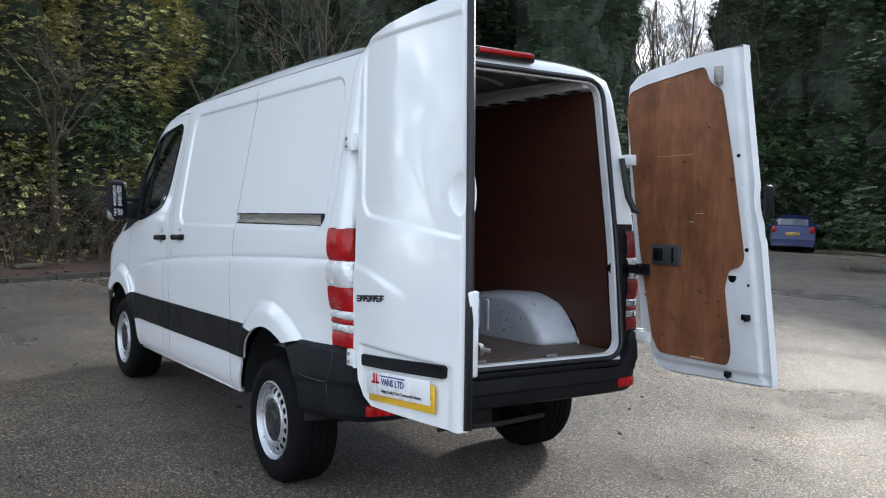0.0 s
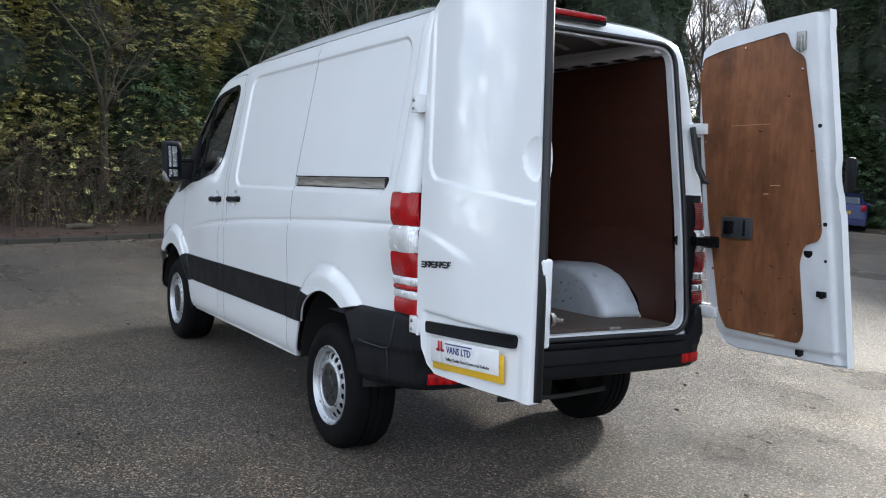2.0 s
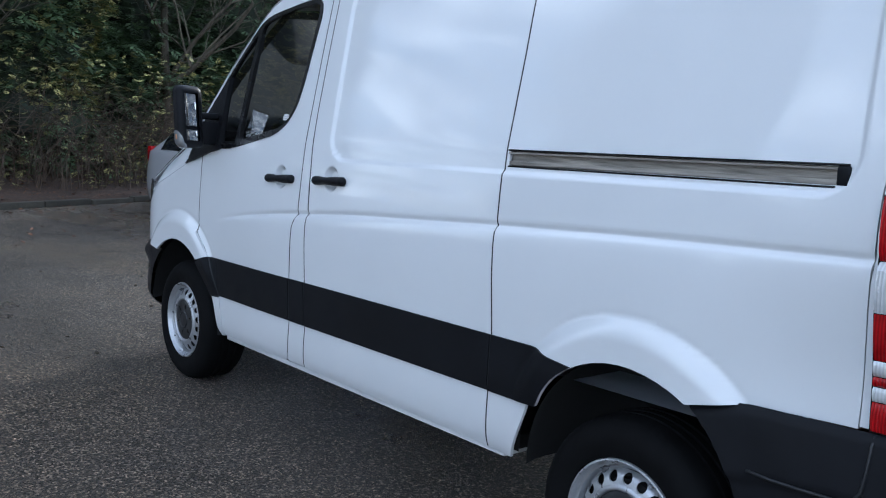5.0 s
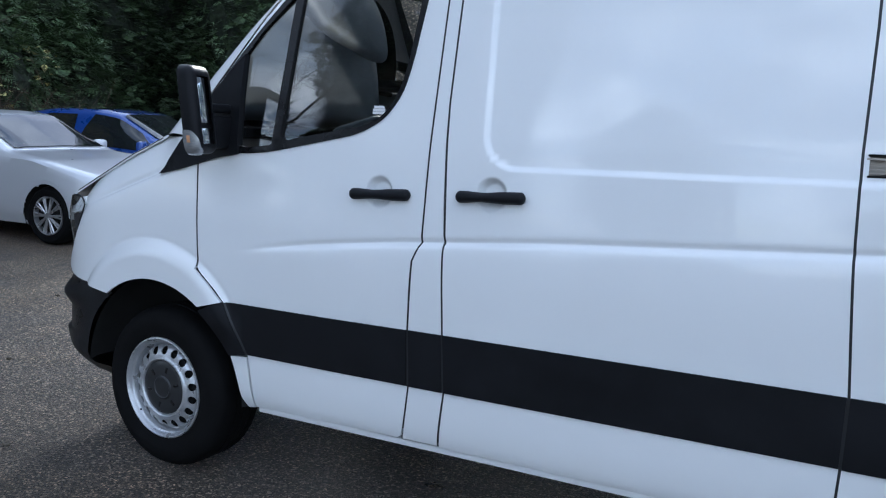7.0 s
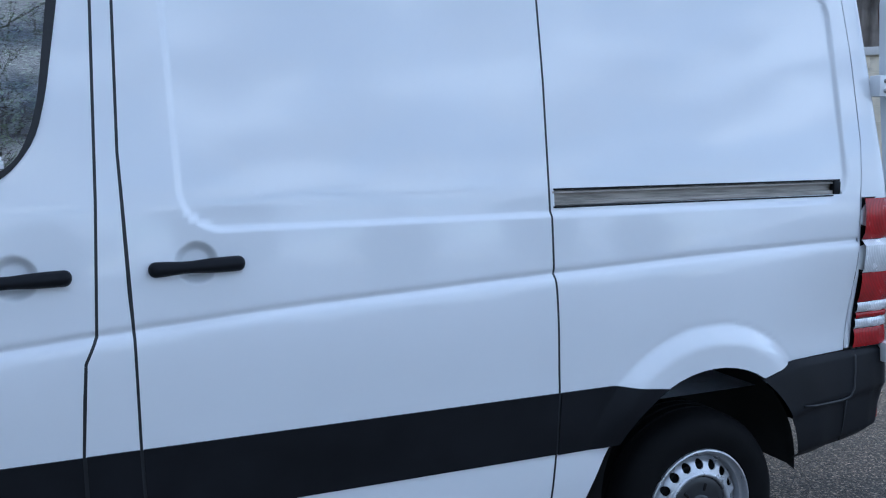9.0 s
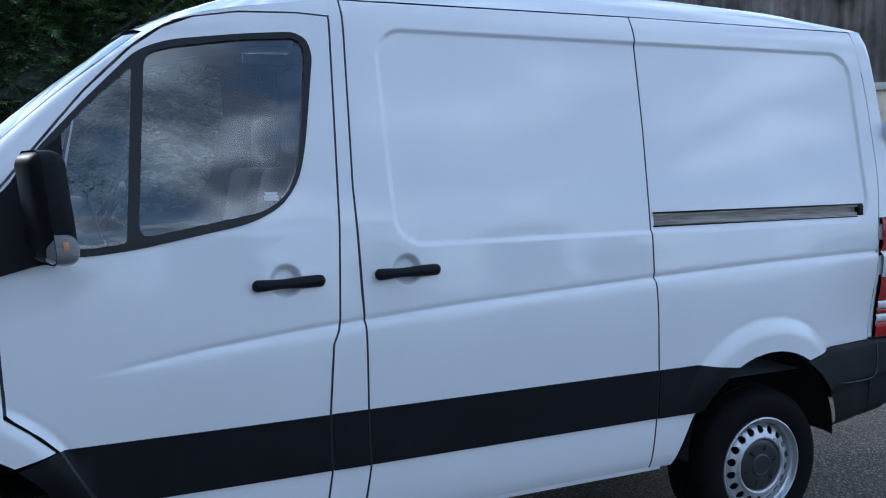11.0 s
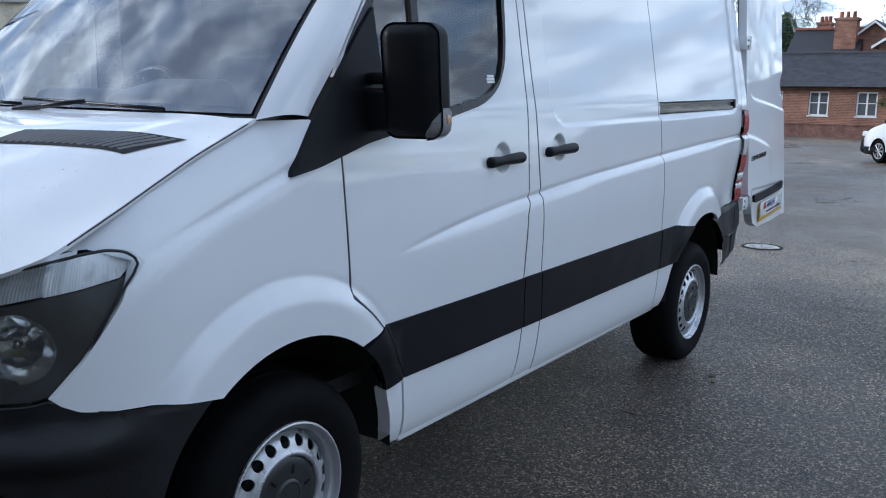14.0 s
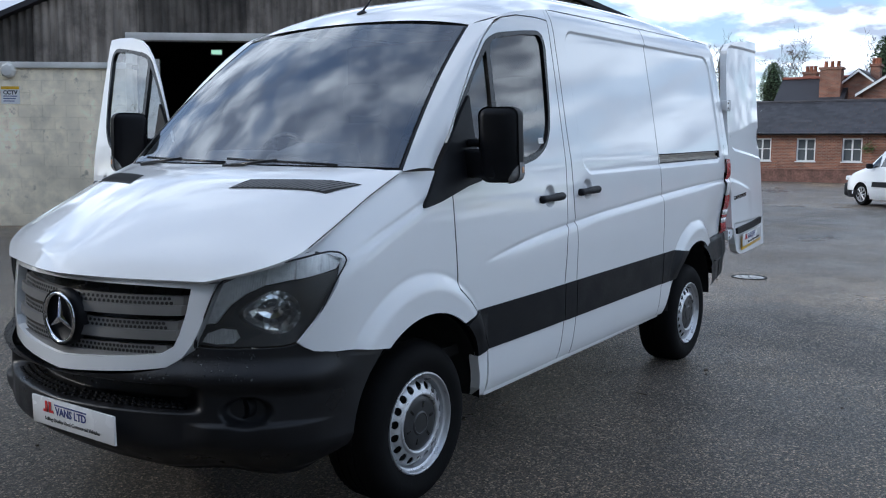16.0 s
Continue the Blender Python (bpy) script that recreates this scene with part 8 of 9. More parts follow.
            lathe(bm, [(R * 1.19, 0.0), (R * 1.19, -sg * 0.24), (0.0001, -sg * 0.25)], "Y", (ax, ys - sg * 0.05, wheel_r + 0.01), 32)
            for v in bm.verts:
                v.co.z = max(v.co.z, 0.19)
            part("wheel_arch", bm, M_DARK, e, "dark wheel arch")
    return e


HATCH = [(0.0, 0.55), (0.06, 0.70), (0.25, 0.80), (0.75, 0.93), (1.15, 1.00), (1.95, 1.42), (2.30, 1.47), (3.0, 1.46), (3.55, 1.38), (4.05, 1.02), (4.18, 0.95), (4.22, 0.55)]
SALOON = [(0.0, 0.55), (0.06, 0.68), (0.25, 0.78), (0.90, 0.91), (1.50, 0.985), (2.28, 1.37), (2.60, 1.42), (3.15, 1.40), (3.55, 1.30), (3.90, 1.02), (4.05, 0.92)]
HBELT = [(0.0, 0.62), (1.1, 0.90), (2.0, 0.92), (3.4, 0.96), (4.2, 0.95)]
yaw_s = math.atan2(-0.35, 0.94) + math.pi
motor("silver_car", "silver hatchback with multi-spoke alloys, parked by the trees", M_SILVER, 4.05, 1.74, SALOON, HBELT, (1.72, 3.60), (-4.88, 4.48, 0), math.radians(186.0), "car", 0.315, (0.85, 3.28), tail=True, bumper=None)
motor("blue_car", "bright blue hatchback parked beyond the silver car", M_BLUE, 4.20, 1.76, HATCH, HBELT, (1.25, 3.75), (-5.4, 6.9, 0), math.radians(197.0), "car", 0.31, (0.82, 3.40), tail=True)
motor("navy_car", "dark blue hatchback parked under the conifers", M_NAVY, 4.25, 1.75, HATCH, HBELT, (1.25, 3.75), (-16.7, 32.9, 0), math.radians(-55.0), "car", 0.31, (0.85, 3.45), tail=True, plate=M_YELLOW)
BIGVAN = [(0.0, 0.70), (0.08, 1.0), (0.5, 1.18), (0.9, 1.35), (1.60, 2.35), (2.1, 2.58), (3.0, 2.62), (5.6, 2.60), (5.80, 2.56), (5.92, 2.46)]
VBELT = [(0.0, 0.80), (0.9, 1.28), (2.0, 1.32), (5.9, 1.32)]
motor("panel_van", "grey-silver high-roof panel van parked under a tree", M_VSILVER, 5.9, 1.95, BIGVAN, VBELT, (1.15, 2.15), (-6.5, 35.0, dip(-6.5, 32)), math.radians(-88.0), "van", 0.34, (0.95, 4.55), bumper=M_BLACK, glass_split=[1.55])
MIDVAN = [(0.0, 0.62), (0.08, 0.88), (0.6, 1.06), (0.95, 1.15), (1.65, 1.85), (2.0, 1.96), (4.6, 1.94), (4.78, 1.90), (4.88, 1.80)]
MBELT = [(0.0, 0.75), (1.0, 1.12), (4.9, 1.14)]
motor("white_blue_van", "white panel van parked nose-on at the far end", M_WHITE, 4.85, 1.95, MIDVAN, MBELT, (1.15, 2.2), (-8.0, 54.7, -0.95), math.radians(98.0), "van", 0.33, (0.9, 3.8), bumper=M_BLACK, plate=M_PLATE, glass_split=[1.6])
SMALLVAN = [(0.0, 0.60), (0.06, 0.82), (0.35, 0.95), (0.95, 1.10), (1.60, 1.70), (1.95, 1.79), (2.6, 1.82), (4.1, 1.80), (4.30, 1.76), (4.38, 1.68)]
SBELT = [(0.0, 0.72), (0.95, 1.02), (2.0, 1.06), (4.4, 1.08)]
motor("small_white_van", "small white van with frosted windscreen, parked nose-on", M_WHITE, 4.38, 1.80, SMALLVAN, SBELT, (1.15, 2.2), (-5.0, 43.0, dip(-5, 45)), math.radians(95.0), "van", 0.31, (0.9, 3.6), bumper=M_TRIM, plate=M_PLATE, glass_split=[1.6])
motor("white_compact_van", "white compact van with black side strips in the yard", M_WHITE, 4.38, 1.82, SMALLVAN, SBELT, (1.15, 2.25), (26.1, 2.65, 0), math.radians(224.0), "van", 0.32, (0.88, 3.6), trim=True, bumper=M_BLACK, glass_split=[1.62])

# far end: bare trees with the sky behind, conifer screen, laurels
LAB_F = "tall bare tree against the bright sky"
for s, off, me, sc in ((32.5, 3.5, BARE_A, 1.15), (34.0, 7.0, BARE_B, 1.2), (36.5, 2.5, BARE_B, 1.25), (38.0, 6.0, BARE_A, 1.3), (41.0, 3.0, BARE_A, 1.3), (43.0, 7.0, BARE_B, 1.35), (46.0, 2.0, BARE_B, 1.3), (48.0, 6.0, BARE_A, 1.4), (52.0, 1.0, BARE_A, 1.4), (36.0, -2.5, BARE_A, 1.1), (41.0, -3.5, BARE_B, 1.2)):
    plant_tree("bare_tree", me, belt(s, off, 0.0), (sc, sc * 1.1), rng.uniform(0, 6), LAB_F, "tree", "bare trees")
rb = random.Random(31)
for i in range(20):
    a = math.radians(125.0 + 17.5 * ((i * 7) % 20) / 20 + rb.uniform(-0.4, 0.4))
    r = rb.uniform(44, 66)
    sc = rb.uniform(0.95, 1.3)
    plant_tree("bare_tree", (BARE_C, BARE_B, BARE_C, BARE_A)[i % 4], Vector((7.9 + r * math.cos(a), -1.9 + r * math.sin(a), 0.0)), (sc, sc * 1.25), rb.uniform(0, 6), LAB_F, "tree", "bare trees")
for i in range(-2, 5):
    t = i / 10
    plant_tree("conifer", (CON_A, CON_B)[i % 2], Vector((-17.2 + 13.5 * t + rng.uniform(-0.6, 0.6), 36.2 + 9.5 * t + rng.uniform(-0.6, 0.6), 0.0)), (rng.uniform(1.15, 1.4), rng.uniform(1.0, 1.25)), rng.uniform(0, 6), "tall dense dark green conifer in a screen", "tree", "conifer screen")
for i in range(-1, 5):
    t = i / 8
    plant_tree("conifer", (CON_B, CON_A)[i % 2], Vector((-20.0 + 17.0 * t, 42.0 + 10.0 * t + rng.uniform(-0.6, 0.6), 0.0)), (1.4, 1.2), rng.uniform(0, 6), "tall dense dark green conifer in a screen", "tree", "conifer screen")
for i in range(-2, 5):
    t = i / 11
    sc = rng.uniform(1.4, 1.9)
    plant_tree("shrub", SHRUB, Vector((-17.8 + 13.0 * t, 34.2 + 9.0 * t, 0)), (sc, sc), rng.uniform(0, 6), "dense dark evergreen shrub at the foot of the conifers", "bush", "shrubs under the belt")
LAUREL = conifer_mesh("laurel", 7.5, 2.6, 6500, 0.42, 7, 0.25, M_LAUREL, 0.5)
for p, sc in (((0.6, 27.2, 0), 1.05), ((3.6, 26.4, 0), 1.15), ((6.6, 27.6, 0), 1.1), ((1.8, 30.5, 0), 1.3), ((5.2, 31.0, 0), 1.3), ((9.6, 29.0, 0), 1.2), ((-0.2, 31.5, 0), 1.0)):
    plant_tree("laurel", LAUREL, Vector((p[0], p[1], dip(p[0], p[1]))), (sc, sc * 1.05), rng.uniform(0, 6), "big glossy evergreen laurel bush beside the track", "bush", "laurels")
plant_tree("conifer", CON_B, Vector((-5.9, 23.2, 0)), (1.0, 0.62), 1.0, "dark conifer with a bare lower trunk over the parked van", "tree", "conifer screen")
plant_tree("bare_tree", BARE_C, Vector((-5.6, 52.0, -1)), (0.9, 1.0), 0.4, "bare tree beyond the grass", "tree", "bare trees")
plant_tree("bare_tree", BARE_A, Vector((-8.2, 62.0, -1)), (0.9, 0.9), 2.4, "bare tree beyond the grass", "tree", "bare trees")
for p in ((-9.4, 38.5), (-9.0, 46.0)):
    plant_tree("conifer", CON_A, Vector((*p, dip(*p))), (0.9, 0.66), p[1], "tall dense dark green conifer in a screen", "tree", "conifer screen")
plant_tree("laurel", LAUREL, Vector((-2.6, 50.0, -1.0)), (0.9, 0.95), 3.0, "dark evergreen bush beyond the parked vans", "bush", "laurels")
for i in range(9):
    sc = rng.uniform(1.5, 2.0)
    plant_tree("shrub", SHRUB, Vector((-16 + 2.6 * i, 68 + rng.uniform(-2, 2), -0.8)), (sc, sc * 0.55), rng.uniform(0, 6), "distant dark hedge beyond the track", "bush", "distant hedge")
bm = bmesh.new()
grid(bm, lambda u, v: Vector((-3.4 + 12 * u, 28.5 + 25 * v, dip(-3.4 + 12 * u, 28.5 + 25 * v) + 0.03 + 0.05 * noise.noise(Vector((u * 9, v * 9, 0))) + (0.0 if 0 < u < 1 and 0 < v < 1 else -0.06))), 20, 30)
bmesh.ops.recalc_face_normals(bm, faces=bm.faces)
tagged(finish(bm, "lawn", M_GRASS), "patch of bright green grass beside the track", "grass", kind="structure")

for p, me, sc in (((-16.5, 18.7), CON_A, 1.0), ((-17.9, 21.2), CON_B, 1.1), ((-19.6, 23.6), CON_A, 1.0)):
    plant_tree("conifer", me, Vector((*p, 0.1)), (sc, sc), p[0], LAB_C, "tree", "belt of trees")
    plant_tree("shrub", SHRUB, Vector((p[0] - 0.6, p[1] + 0.3, 0.1)), (1.2, 1.1), p[1], "dense dark evergreen shrub filling under the trees", "bush", "shrubs under the belt")

# behind the walk: a low line of trees and one bare tree, seen mirrored in glass and paint
for i in range(9):
    plant_tree("conifer", (CON_C, CON_B)[i % 2], Vector((-34 + 8.5 * i + rng.uniform(-2, 2), -38 + rng.uniform(-4, 4), 0)), (1.4, 0.62), rng.uniform(0, 6), "distant evergreen across the yard", "tree", "distant trees")
plant_tree("bare_tree", BARE_B, Vector((-7.5, -10.0, 0)), (1.0, 0.9), 0.7, "bare spreading tree across the yard", "tree", "bare trees")
plant_tree("bare_tree", BARE_C, Vector((-4.3, -9.6, 0)), (0.9, 0.9), 4.1, "bare spreading tree across the yard", "tree", "bare trees")
plant_tree("conifer", CON_B, Vector((-9.4, -13.5, 0)), (0.8, 0.85), 1.1, "dark evergreen across the yard", "tree", "distant trees")
plant_tree("conifer", CON_B, Vector((-3.2, -15.5, 0)), (0.8, 0.62), 2.1, "dark evergreen across the yard", "tree", "distant trees")
plant_tree("conifer", CON_A, Vector((-6.2, -13.0, 0)), (0.8, 0.85), 4.1, "dark evergreen across the yard", "tree", "distant trees")
plant_tree("bare_tree", BARE_C, Vector((-0.6, -13.5, 0)), (1.0, 0.95), 2.7, "bare spreading tree across the yard", "tree", "bare trees")
plant_tree("conifer", CON_B, Vector((-9.5, -17.0, 0)), (1.2, 0.62), 0.0, "distant evergreen across the yard", "tree", "distant trees")


# ---- block and sheet shed ----
SX, SY, SDX, SDY = 6.05, 14.10, 0.571, -0.821
def shed(s, off=0.0, z=0.0):
    """s metres along the gable wall, off metres behind its face."""
    return Vector((SX + SDX * s + -SDY * off * 1.0, SY + SDY * s + SDX * off, z))
shed_rot = Matrix.Rotation(math.atan2(SDY, SDX), 4, "Z")
S0, S1, EAVE, APEX = -0.35, 12.0, 3.60, 6.15
def gable(s):
    m = (S0 + S1) / 2
    return EAVE + (APEX - EAVE) * (1 - abs(s - m) / (S1 - m))
shed_o = empty("shed", (0, 0, 0))
tagged(shed_o, "old shed of cream-painted blocks under weathered corrugated sheets", "shed")
D0, D1, DH = 2.45, 6.9, 3.42
def shed_box(name, s0, s1, o0, o1, z0, z1, material, label="", bev=0.0, parent=None):
    bm = bmesh.new()
    c = shed((s0 + s1) / 2, (o0 + o1) / 2, (z0 + z1) / 2)
    box(bm, (0, 0, 0), (s1 - s0, o1 - o0, z1 - z0), bev, Matrix.Translation(c) @ shed_rot)
    return part(name, bm, material, parent or shed_o, label)
wall_l = shed_box("block_wall", S0, D0, 0.012, 0.24, 0, 2.91, M_BLOCK, "cream-painted block wall with damp stains")
wall_r = shed_box("block_wall", D1, S1, 0.012, 0.24, 0, 2.91, M_BLOCK, "cream-painted block wall")
shed_box("coping", S0, D0 - 0.1, -0.05, 0.26, 2.91, 3.02, M_COPING, "white coping band", 0.01)
shed_box("coping", D1 + 0.1, S1, -0.05, 0.26, 2.91, 3.02, M_COPING, "white coping band", 0.01)
shed_box("lintel", D0 - 0.1, D1 + 0.1, -0.07, 0.20, DH, DH + 0.14, M_COPING, "white timber door head", 0.01)
shed_box("door_post", D0 - 0.1, D0 + 0.03, -0.06, 0.20, 3.0, DH, M_COPING, "white timber door frame", 0.01)
shed_box("door_post", D1 - 0.03, D1 + 0.1, -0.06, 0.20, 3.0, DH, M_COPING, "white timber door frame", 0.01)
shed_box("sliding_door_leaf", D0 + 0.03, D0 + 0.42, 0.26, 0.32, 0.02, DH - 0.3, M_GREYM, "grey metal door leaf slid aside", 0.01)
# walls and floor that close the doorway off, painted dark as its shade
shed_box("back_wall", S0, S1, 9.0, 9.1, 0, APEX, M_VOID, "rear wall, near-black for the unlit shed")
shed_box("side_wall", S0, S0 + 0.1, 0.24, 9.0, 0, EAVE, M_VOID, "side wall, near-black for the unlit shed")
shed_box("side_wall", S1 - 0.1, S1, 0.24, 9.0, 0, EAVE, M_VOID, "side wall, near-black for the unlit shed")
shed_box("shed_floor", S0, S1, 0.24, 9.0, 0.002, 0.012, M_VOID, "floor, near-black for the unlit shed")
sx = shed_box("exit_sign", 3.12, 3.38, 3.0, 3.05, 3.47, 3.60, M_WIN, "small lit exit sign inside the shed", 0.01)
m = bpy.data.materials.new("exit_sign_glow"); m.use_nodes = True
m.node_tree.nodes["Principled BSDF"].inputs["Base Color"].default_value = (0.2, 0.6, 0.3, 1)
m.node_tree.nodes["Principled BSDF"].inputs["Emission Color"].default_value = (0.6, 1.0, 0.65, 1)
m.node_tree.nodes["Principled BSDF"].inputs["Emission Strength"].default_value = 0.5
shed_box("sign_face", 3.14, 3.36, 2.992, 2.998, 3.49, 3.58, m, "glowing green and white face", 0, sx)
# corrugated sheets, each 0.98 m wide
s = S0
i = 0
while s < S1 - 0.02:
    w = min(0.98, S1 - s)
    bm = bmesh.new()
    n = 40
    lo = []
    hi = []
    for k in range(n + 1):
        ss = s + w * k / n
        wave = 0.028 * math.sin(2 * math.pi * ss / 0.146)
        z0 = 3.02 if (ss < D0 - 0.1 or ss > D1 + 0.1) else DH + 0.14
        lo.append(bm.verts.new(shed(ss, 0.03 + wave - 0.006 * (i % 2), z0)))
        hi.append(bm.verts.new(shed(ss, 0.03 + wave - 0.006 * (i % 2), gable(ss))))
    for k in range(n):
        bm.faces.new((lo[k], lo[k + 1], hi[k + 1], hi[k]))
    part("corrugated_sheet", bm, M_CLAD, shed_o, "grey-brown weathered corrugated sheet" if i else "grey-brown weathered corrugated sheet", 60)
    s += w
    i += 1
for a, b in ((S0 - 0.15, (S0 + S1) / 2), ((S0 + S1) / 2, S1 + 0.15)):
    bm = bmesh.new()
    pts = [shed(a, -0.12, gable(a) + 0.02), shed(b, -0.12, gable(b) + 0.02), shed(b, 9.2, gable(b) + 0.02), shed(a, 9.2, gable(a) + 0.02)]
    vs = [bm.verts.new(p) for p in pts] + [bm.verts.new(p + Vector((0, 0, 0.10))) for p in pts]
    for f in ((3, 2, 1, 0), (4, 5, 6, 7), (0, 1, 5, 4), (1, 2, 6, 5), (2, 3, 7, 6), (3, 0, 4, 7)):
        bm.faces.new([vs[q] for q in f])
    bmesh.ops.recalc_face_normals(bm, faces=bm.faces)
    part("roof", bm, M_SLATE, shed_o, "dark sheet roof slope")
fl = shed_box("floodlight", 8.9, 9.15, -0.16, -0.02, 4.25, 4.42, M_TRIM, "black floodlight", 0.02)
al = empty("alarm_box", (0, 0, 0))
tagged(al, "round white alarm sounder on the block wall", "alarm")
bm = bmesh.new()
q = shed(0.18, -0.05, 2.86)
lathe(bm, [(0.0001, -0.06), (0.10, -0.05), (0.14, -0.01), (0.14, 0.06)], "Y", (0, 0, 0), 8)
bmesh.ops.transform(bm, matrix=Matrix.Translation(q) @ shed_rot, verts=bm.verts[:])
bmesh.ops.recalc_face_normals(bm, faces=bm.faces)
part("alarm_case", bm, M_COPING, al, "faceted white case")
sg = empty("warning_sign", (0, 0, 0))
tagged(sg, "white and yellow camera warning sign on the block wall", "sign")
shed_box("sign_board", 0.02, 0.36, -0.008, 0.010, 2.26, 2.58, M_PLATE, "white sign board", 0, sg)
shed_box("sign_band", 0.025, 0.355, -0.012, -0.007, 2.52, 2.575, M_YELLOW, "yellow band", 0, sg)
wm = Matrix.Translation(shed(0.19, -0.011, 2.43)) @ shed_rot @ Matrix.Rotation(math.pi / 2, 4, "X")
writing("sign_text", "CCTV", 0.10, wm, M_INKK, sg, "black capital letters", 0.004)
for r in range(3):
    shed_box("sign_line", 0.06, 0.32 - 0.03 * r, -0.011, -0.007, 2.39 - 0.045 * r, 2.405 - 0.045 * r, M_INKB, "", 0, sg)


# ---- brick range and houses across the road ----
def brick_mat():
    m = bpy.data.materials.new("brickwork")
    m.use_nodes = True
    n, l = m.node_tree.nodes, m.node_tree.links
    b = n["Principled BSDF"]
    b.inputs["Roughness"].default_value = 0.9
    tc = n.new("ShaderNodeTexCoord")
    sp = n.new("ShaderNodeSeparateXYZ"); l.new(tc.outputs["Object"], sp.inputs[0])
    cb = n.new("ShaderNodeCombineXYZ"); l.new(sp.outputs["Y"], cb.inputs["X"]); l.new(sp.outputs["Z"], cb.inputs["Y"])
    t = n.new("ShaderNodeTexBrick")
    t.inputs["Scale"].default_value = 1.0
    t.inputs["Brick Width"].default_value, t.inputs["Row Height"].default_value = 0.225, 0.075
    t.inputs["Mortar Size"].default_value = 0.010
    t.inputs["Color1"].default_value, t.inputs["Color2"].default_value = (0.28, 0.105, 0.058, 1), (0.155, 0.066, 0.044, 1)
    t.inputs["Mortar"].default_value = (0.30, 0.22, 0.17, 1)
    l.new(cb.outputs[0], t.inputs["Vector"])
    k = n.new("ShaderNodeTexNoise"); k.inputs["Scale"].default_value = 1.1; k.inputs["Detail"].default_value = 6
    l.new(tc.outputs["Object"], k.inputs["Vector"])
    r = n.new("ShaderNodeMapRange"); r.inputs[1].default_value = 0.3; r.inputs[2].default_value = 0.7; r.inputs[3].default_value = 0.7; r.inputs[4].default_value = 1.25
    l.new(k.outputs["Fac"], r.inputs[0])
    sc = n.new("ShaderNodeVectorMath"); sc.operation = "SCALE"
    l.new(t.outputs["Color"], sc.inputs[0]); l.new(r.outputs[0], sc.inputs["Scale"])
    l.new(sc.outputs[0], b.inputs["Base Color"])
    return m


M_BW = brick_mat()
M_PLINTH = mat("stained_stone_plinth", (0.16, 0.085, 0.065), 0.9, var=0.35, scale=2.2, fine=0.3, fscale=12)
BX = 44.5
rng2 = random.Random(21)
rangeb = empty("brick_cottage_range", (BX, 8, 0))
tagged(rangeb, "long low red-brick building with a dark slate roof and white windows", "building")
def bbox(name, x0, x1, y0, y1, z0, z1, material, parent, label="", bev=0.0):
    bm = bmesh.new()
    box(bm, ((x0 + x1) / 2, (y0 + y1) / 2, (z0 + z1) / 2), (x1 - x0, y1 - y0, z1 - z0), bev)
    ob = part(name, bm, material, parent, label)
    if parent is rangeb:
        ob.matrix_parent_inverse = Matrix.Translation((-BX, -8, 0))
    return ob
wy = [13.05 - 2.15 * i for i in range(-5, 16)]
# wall in bands so that the window openings go through it
bbox("brick_wall", BX, BX + 0.25, -22, 28, 0.62, 1.05, M_BW, rangeb, "red brick wall below the sills")
bbox("brick_wall", BX, BX + 0.25, -22, 28, 2.20, 2.45, M_BW, rangeb, "red brick wall above the windows")
ys = sorted(wy)
last = -22
for y in ys:
    bbox("brick_pier", BX, BX + 0.25, last, y - 0.46, 1.05, 2.20, M_BW, rangeb)
    last = y + 0.46
bbox("brick_pier", BX, BX + 0.25, last, 28, 1.05, 2.20, M_BW, rangeb)
bbox("plinth", BX - 0.05, BX + 0.25, -22, 28, 0, 0.62, M_PLINTH, rangeb, "dark stained lower wall")
bbox("ledge", BX - 0.08, BX + 0.02, -22, 28, 0.60, 0.66, M_PLINTH, rangeb, "brick ledge")
# dark sheet behind the windows, painted as the shade of the rooms
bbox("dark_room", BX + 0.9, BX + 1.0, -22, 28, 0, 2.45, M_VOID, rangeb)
for y in wy:
    w = bbox("window", BX + 0.10, BX + 0.16, y - 0.455, y + 0.455, 1.05, 1.11, M_WIN, rangeb, "white casement window")
    for nm, a in (("frame_head", (y - 0.455, y + 0.455, 2.13, 2.20)), ("frame_side", (y - 0.455, y - 0.385, 1.11, 2.13)), ("frame_side", (y + 0.385, y + 0.455, 1.11, 2.13)), ("mullion", (y - 0.04, y + 0.04, 1.11, 2.13)), ("glazing_bar", (y - 0.385, y + 0.385, 1.64, 1.68))):
        o = bbox(nm, BX + 0.08, BX + 0.15, *a, M_WIN, w)
    bbox("sill", BX - 0.06, BX + 0.12, y - 0.50, y + 0.50, 1.0, 1.05, M_WIN, w)
    for sgn in (-1, 1):
        bbox("pane", BX + 0.11, BX + 0.12, min(y + sgn * 0.04, y + sgn * 0.385), max(y + sgn * 0.04, y + sgn * 0.385), 1.11, 2.13, M_PANE, w)
# slate roof in courses
bm = bmesh.new()
nc = 15
for c in range(nc):
    t0, t1 = c / nc, (c + 1.25) / nc
    x0, z0 = BX - 0.3 + 3.4 * t0, 2.42 + 1.75 * t0
    x1, z1 = BX - 0.3 + 3.4 * t1, 2.42 + 1.75 * t1
    y = -22.3 + 0.15 * (c % 2)
    while y < 28.3:
        dz = rng2.uniform(0.0, 0.012)
        vs = [bm.verts.new(p) for p in ((x0, y, z0 + 0.018 + dz), (x0, y + 0.295, z0 + 0.018 + dz), (x1, y + 0.295, z1 + 0.008), (x1, y, z1 + 0.008))]
        bm.faces.new(vs[::-1])
        y += 0.30
bmesh.ops.recalc_face_normals(bm, faces=bm.faces)
sr = part("slate_roof", bm, M_SLATE, rangeb, "dark slate roof with lighter mended slates")
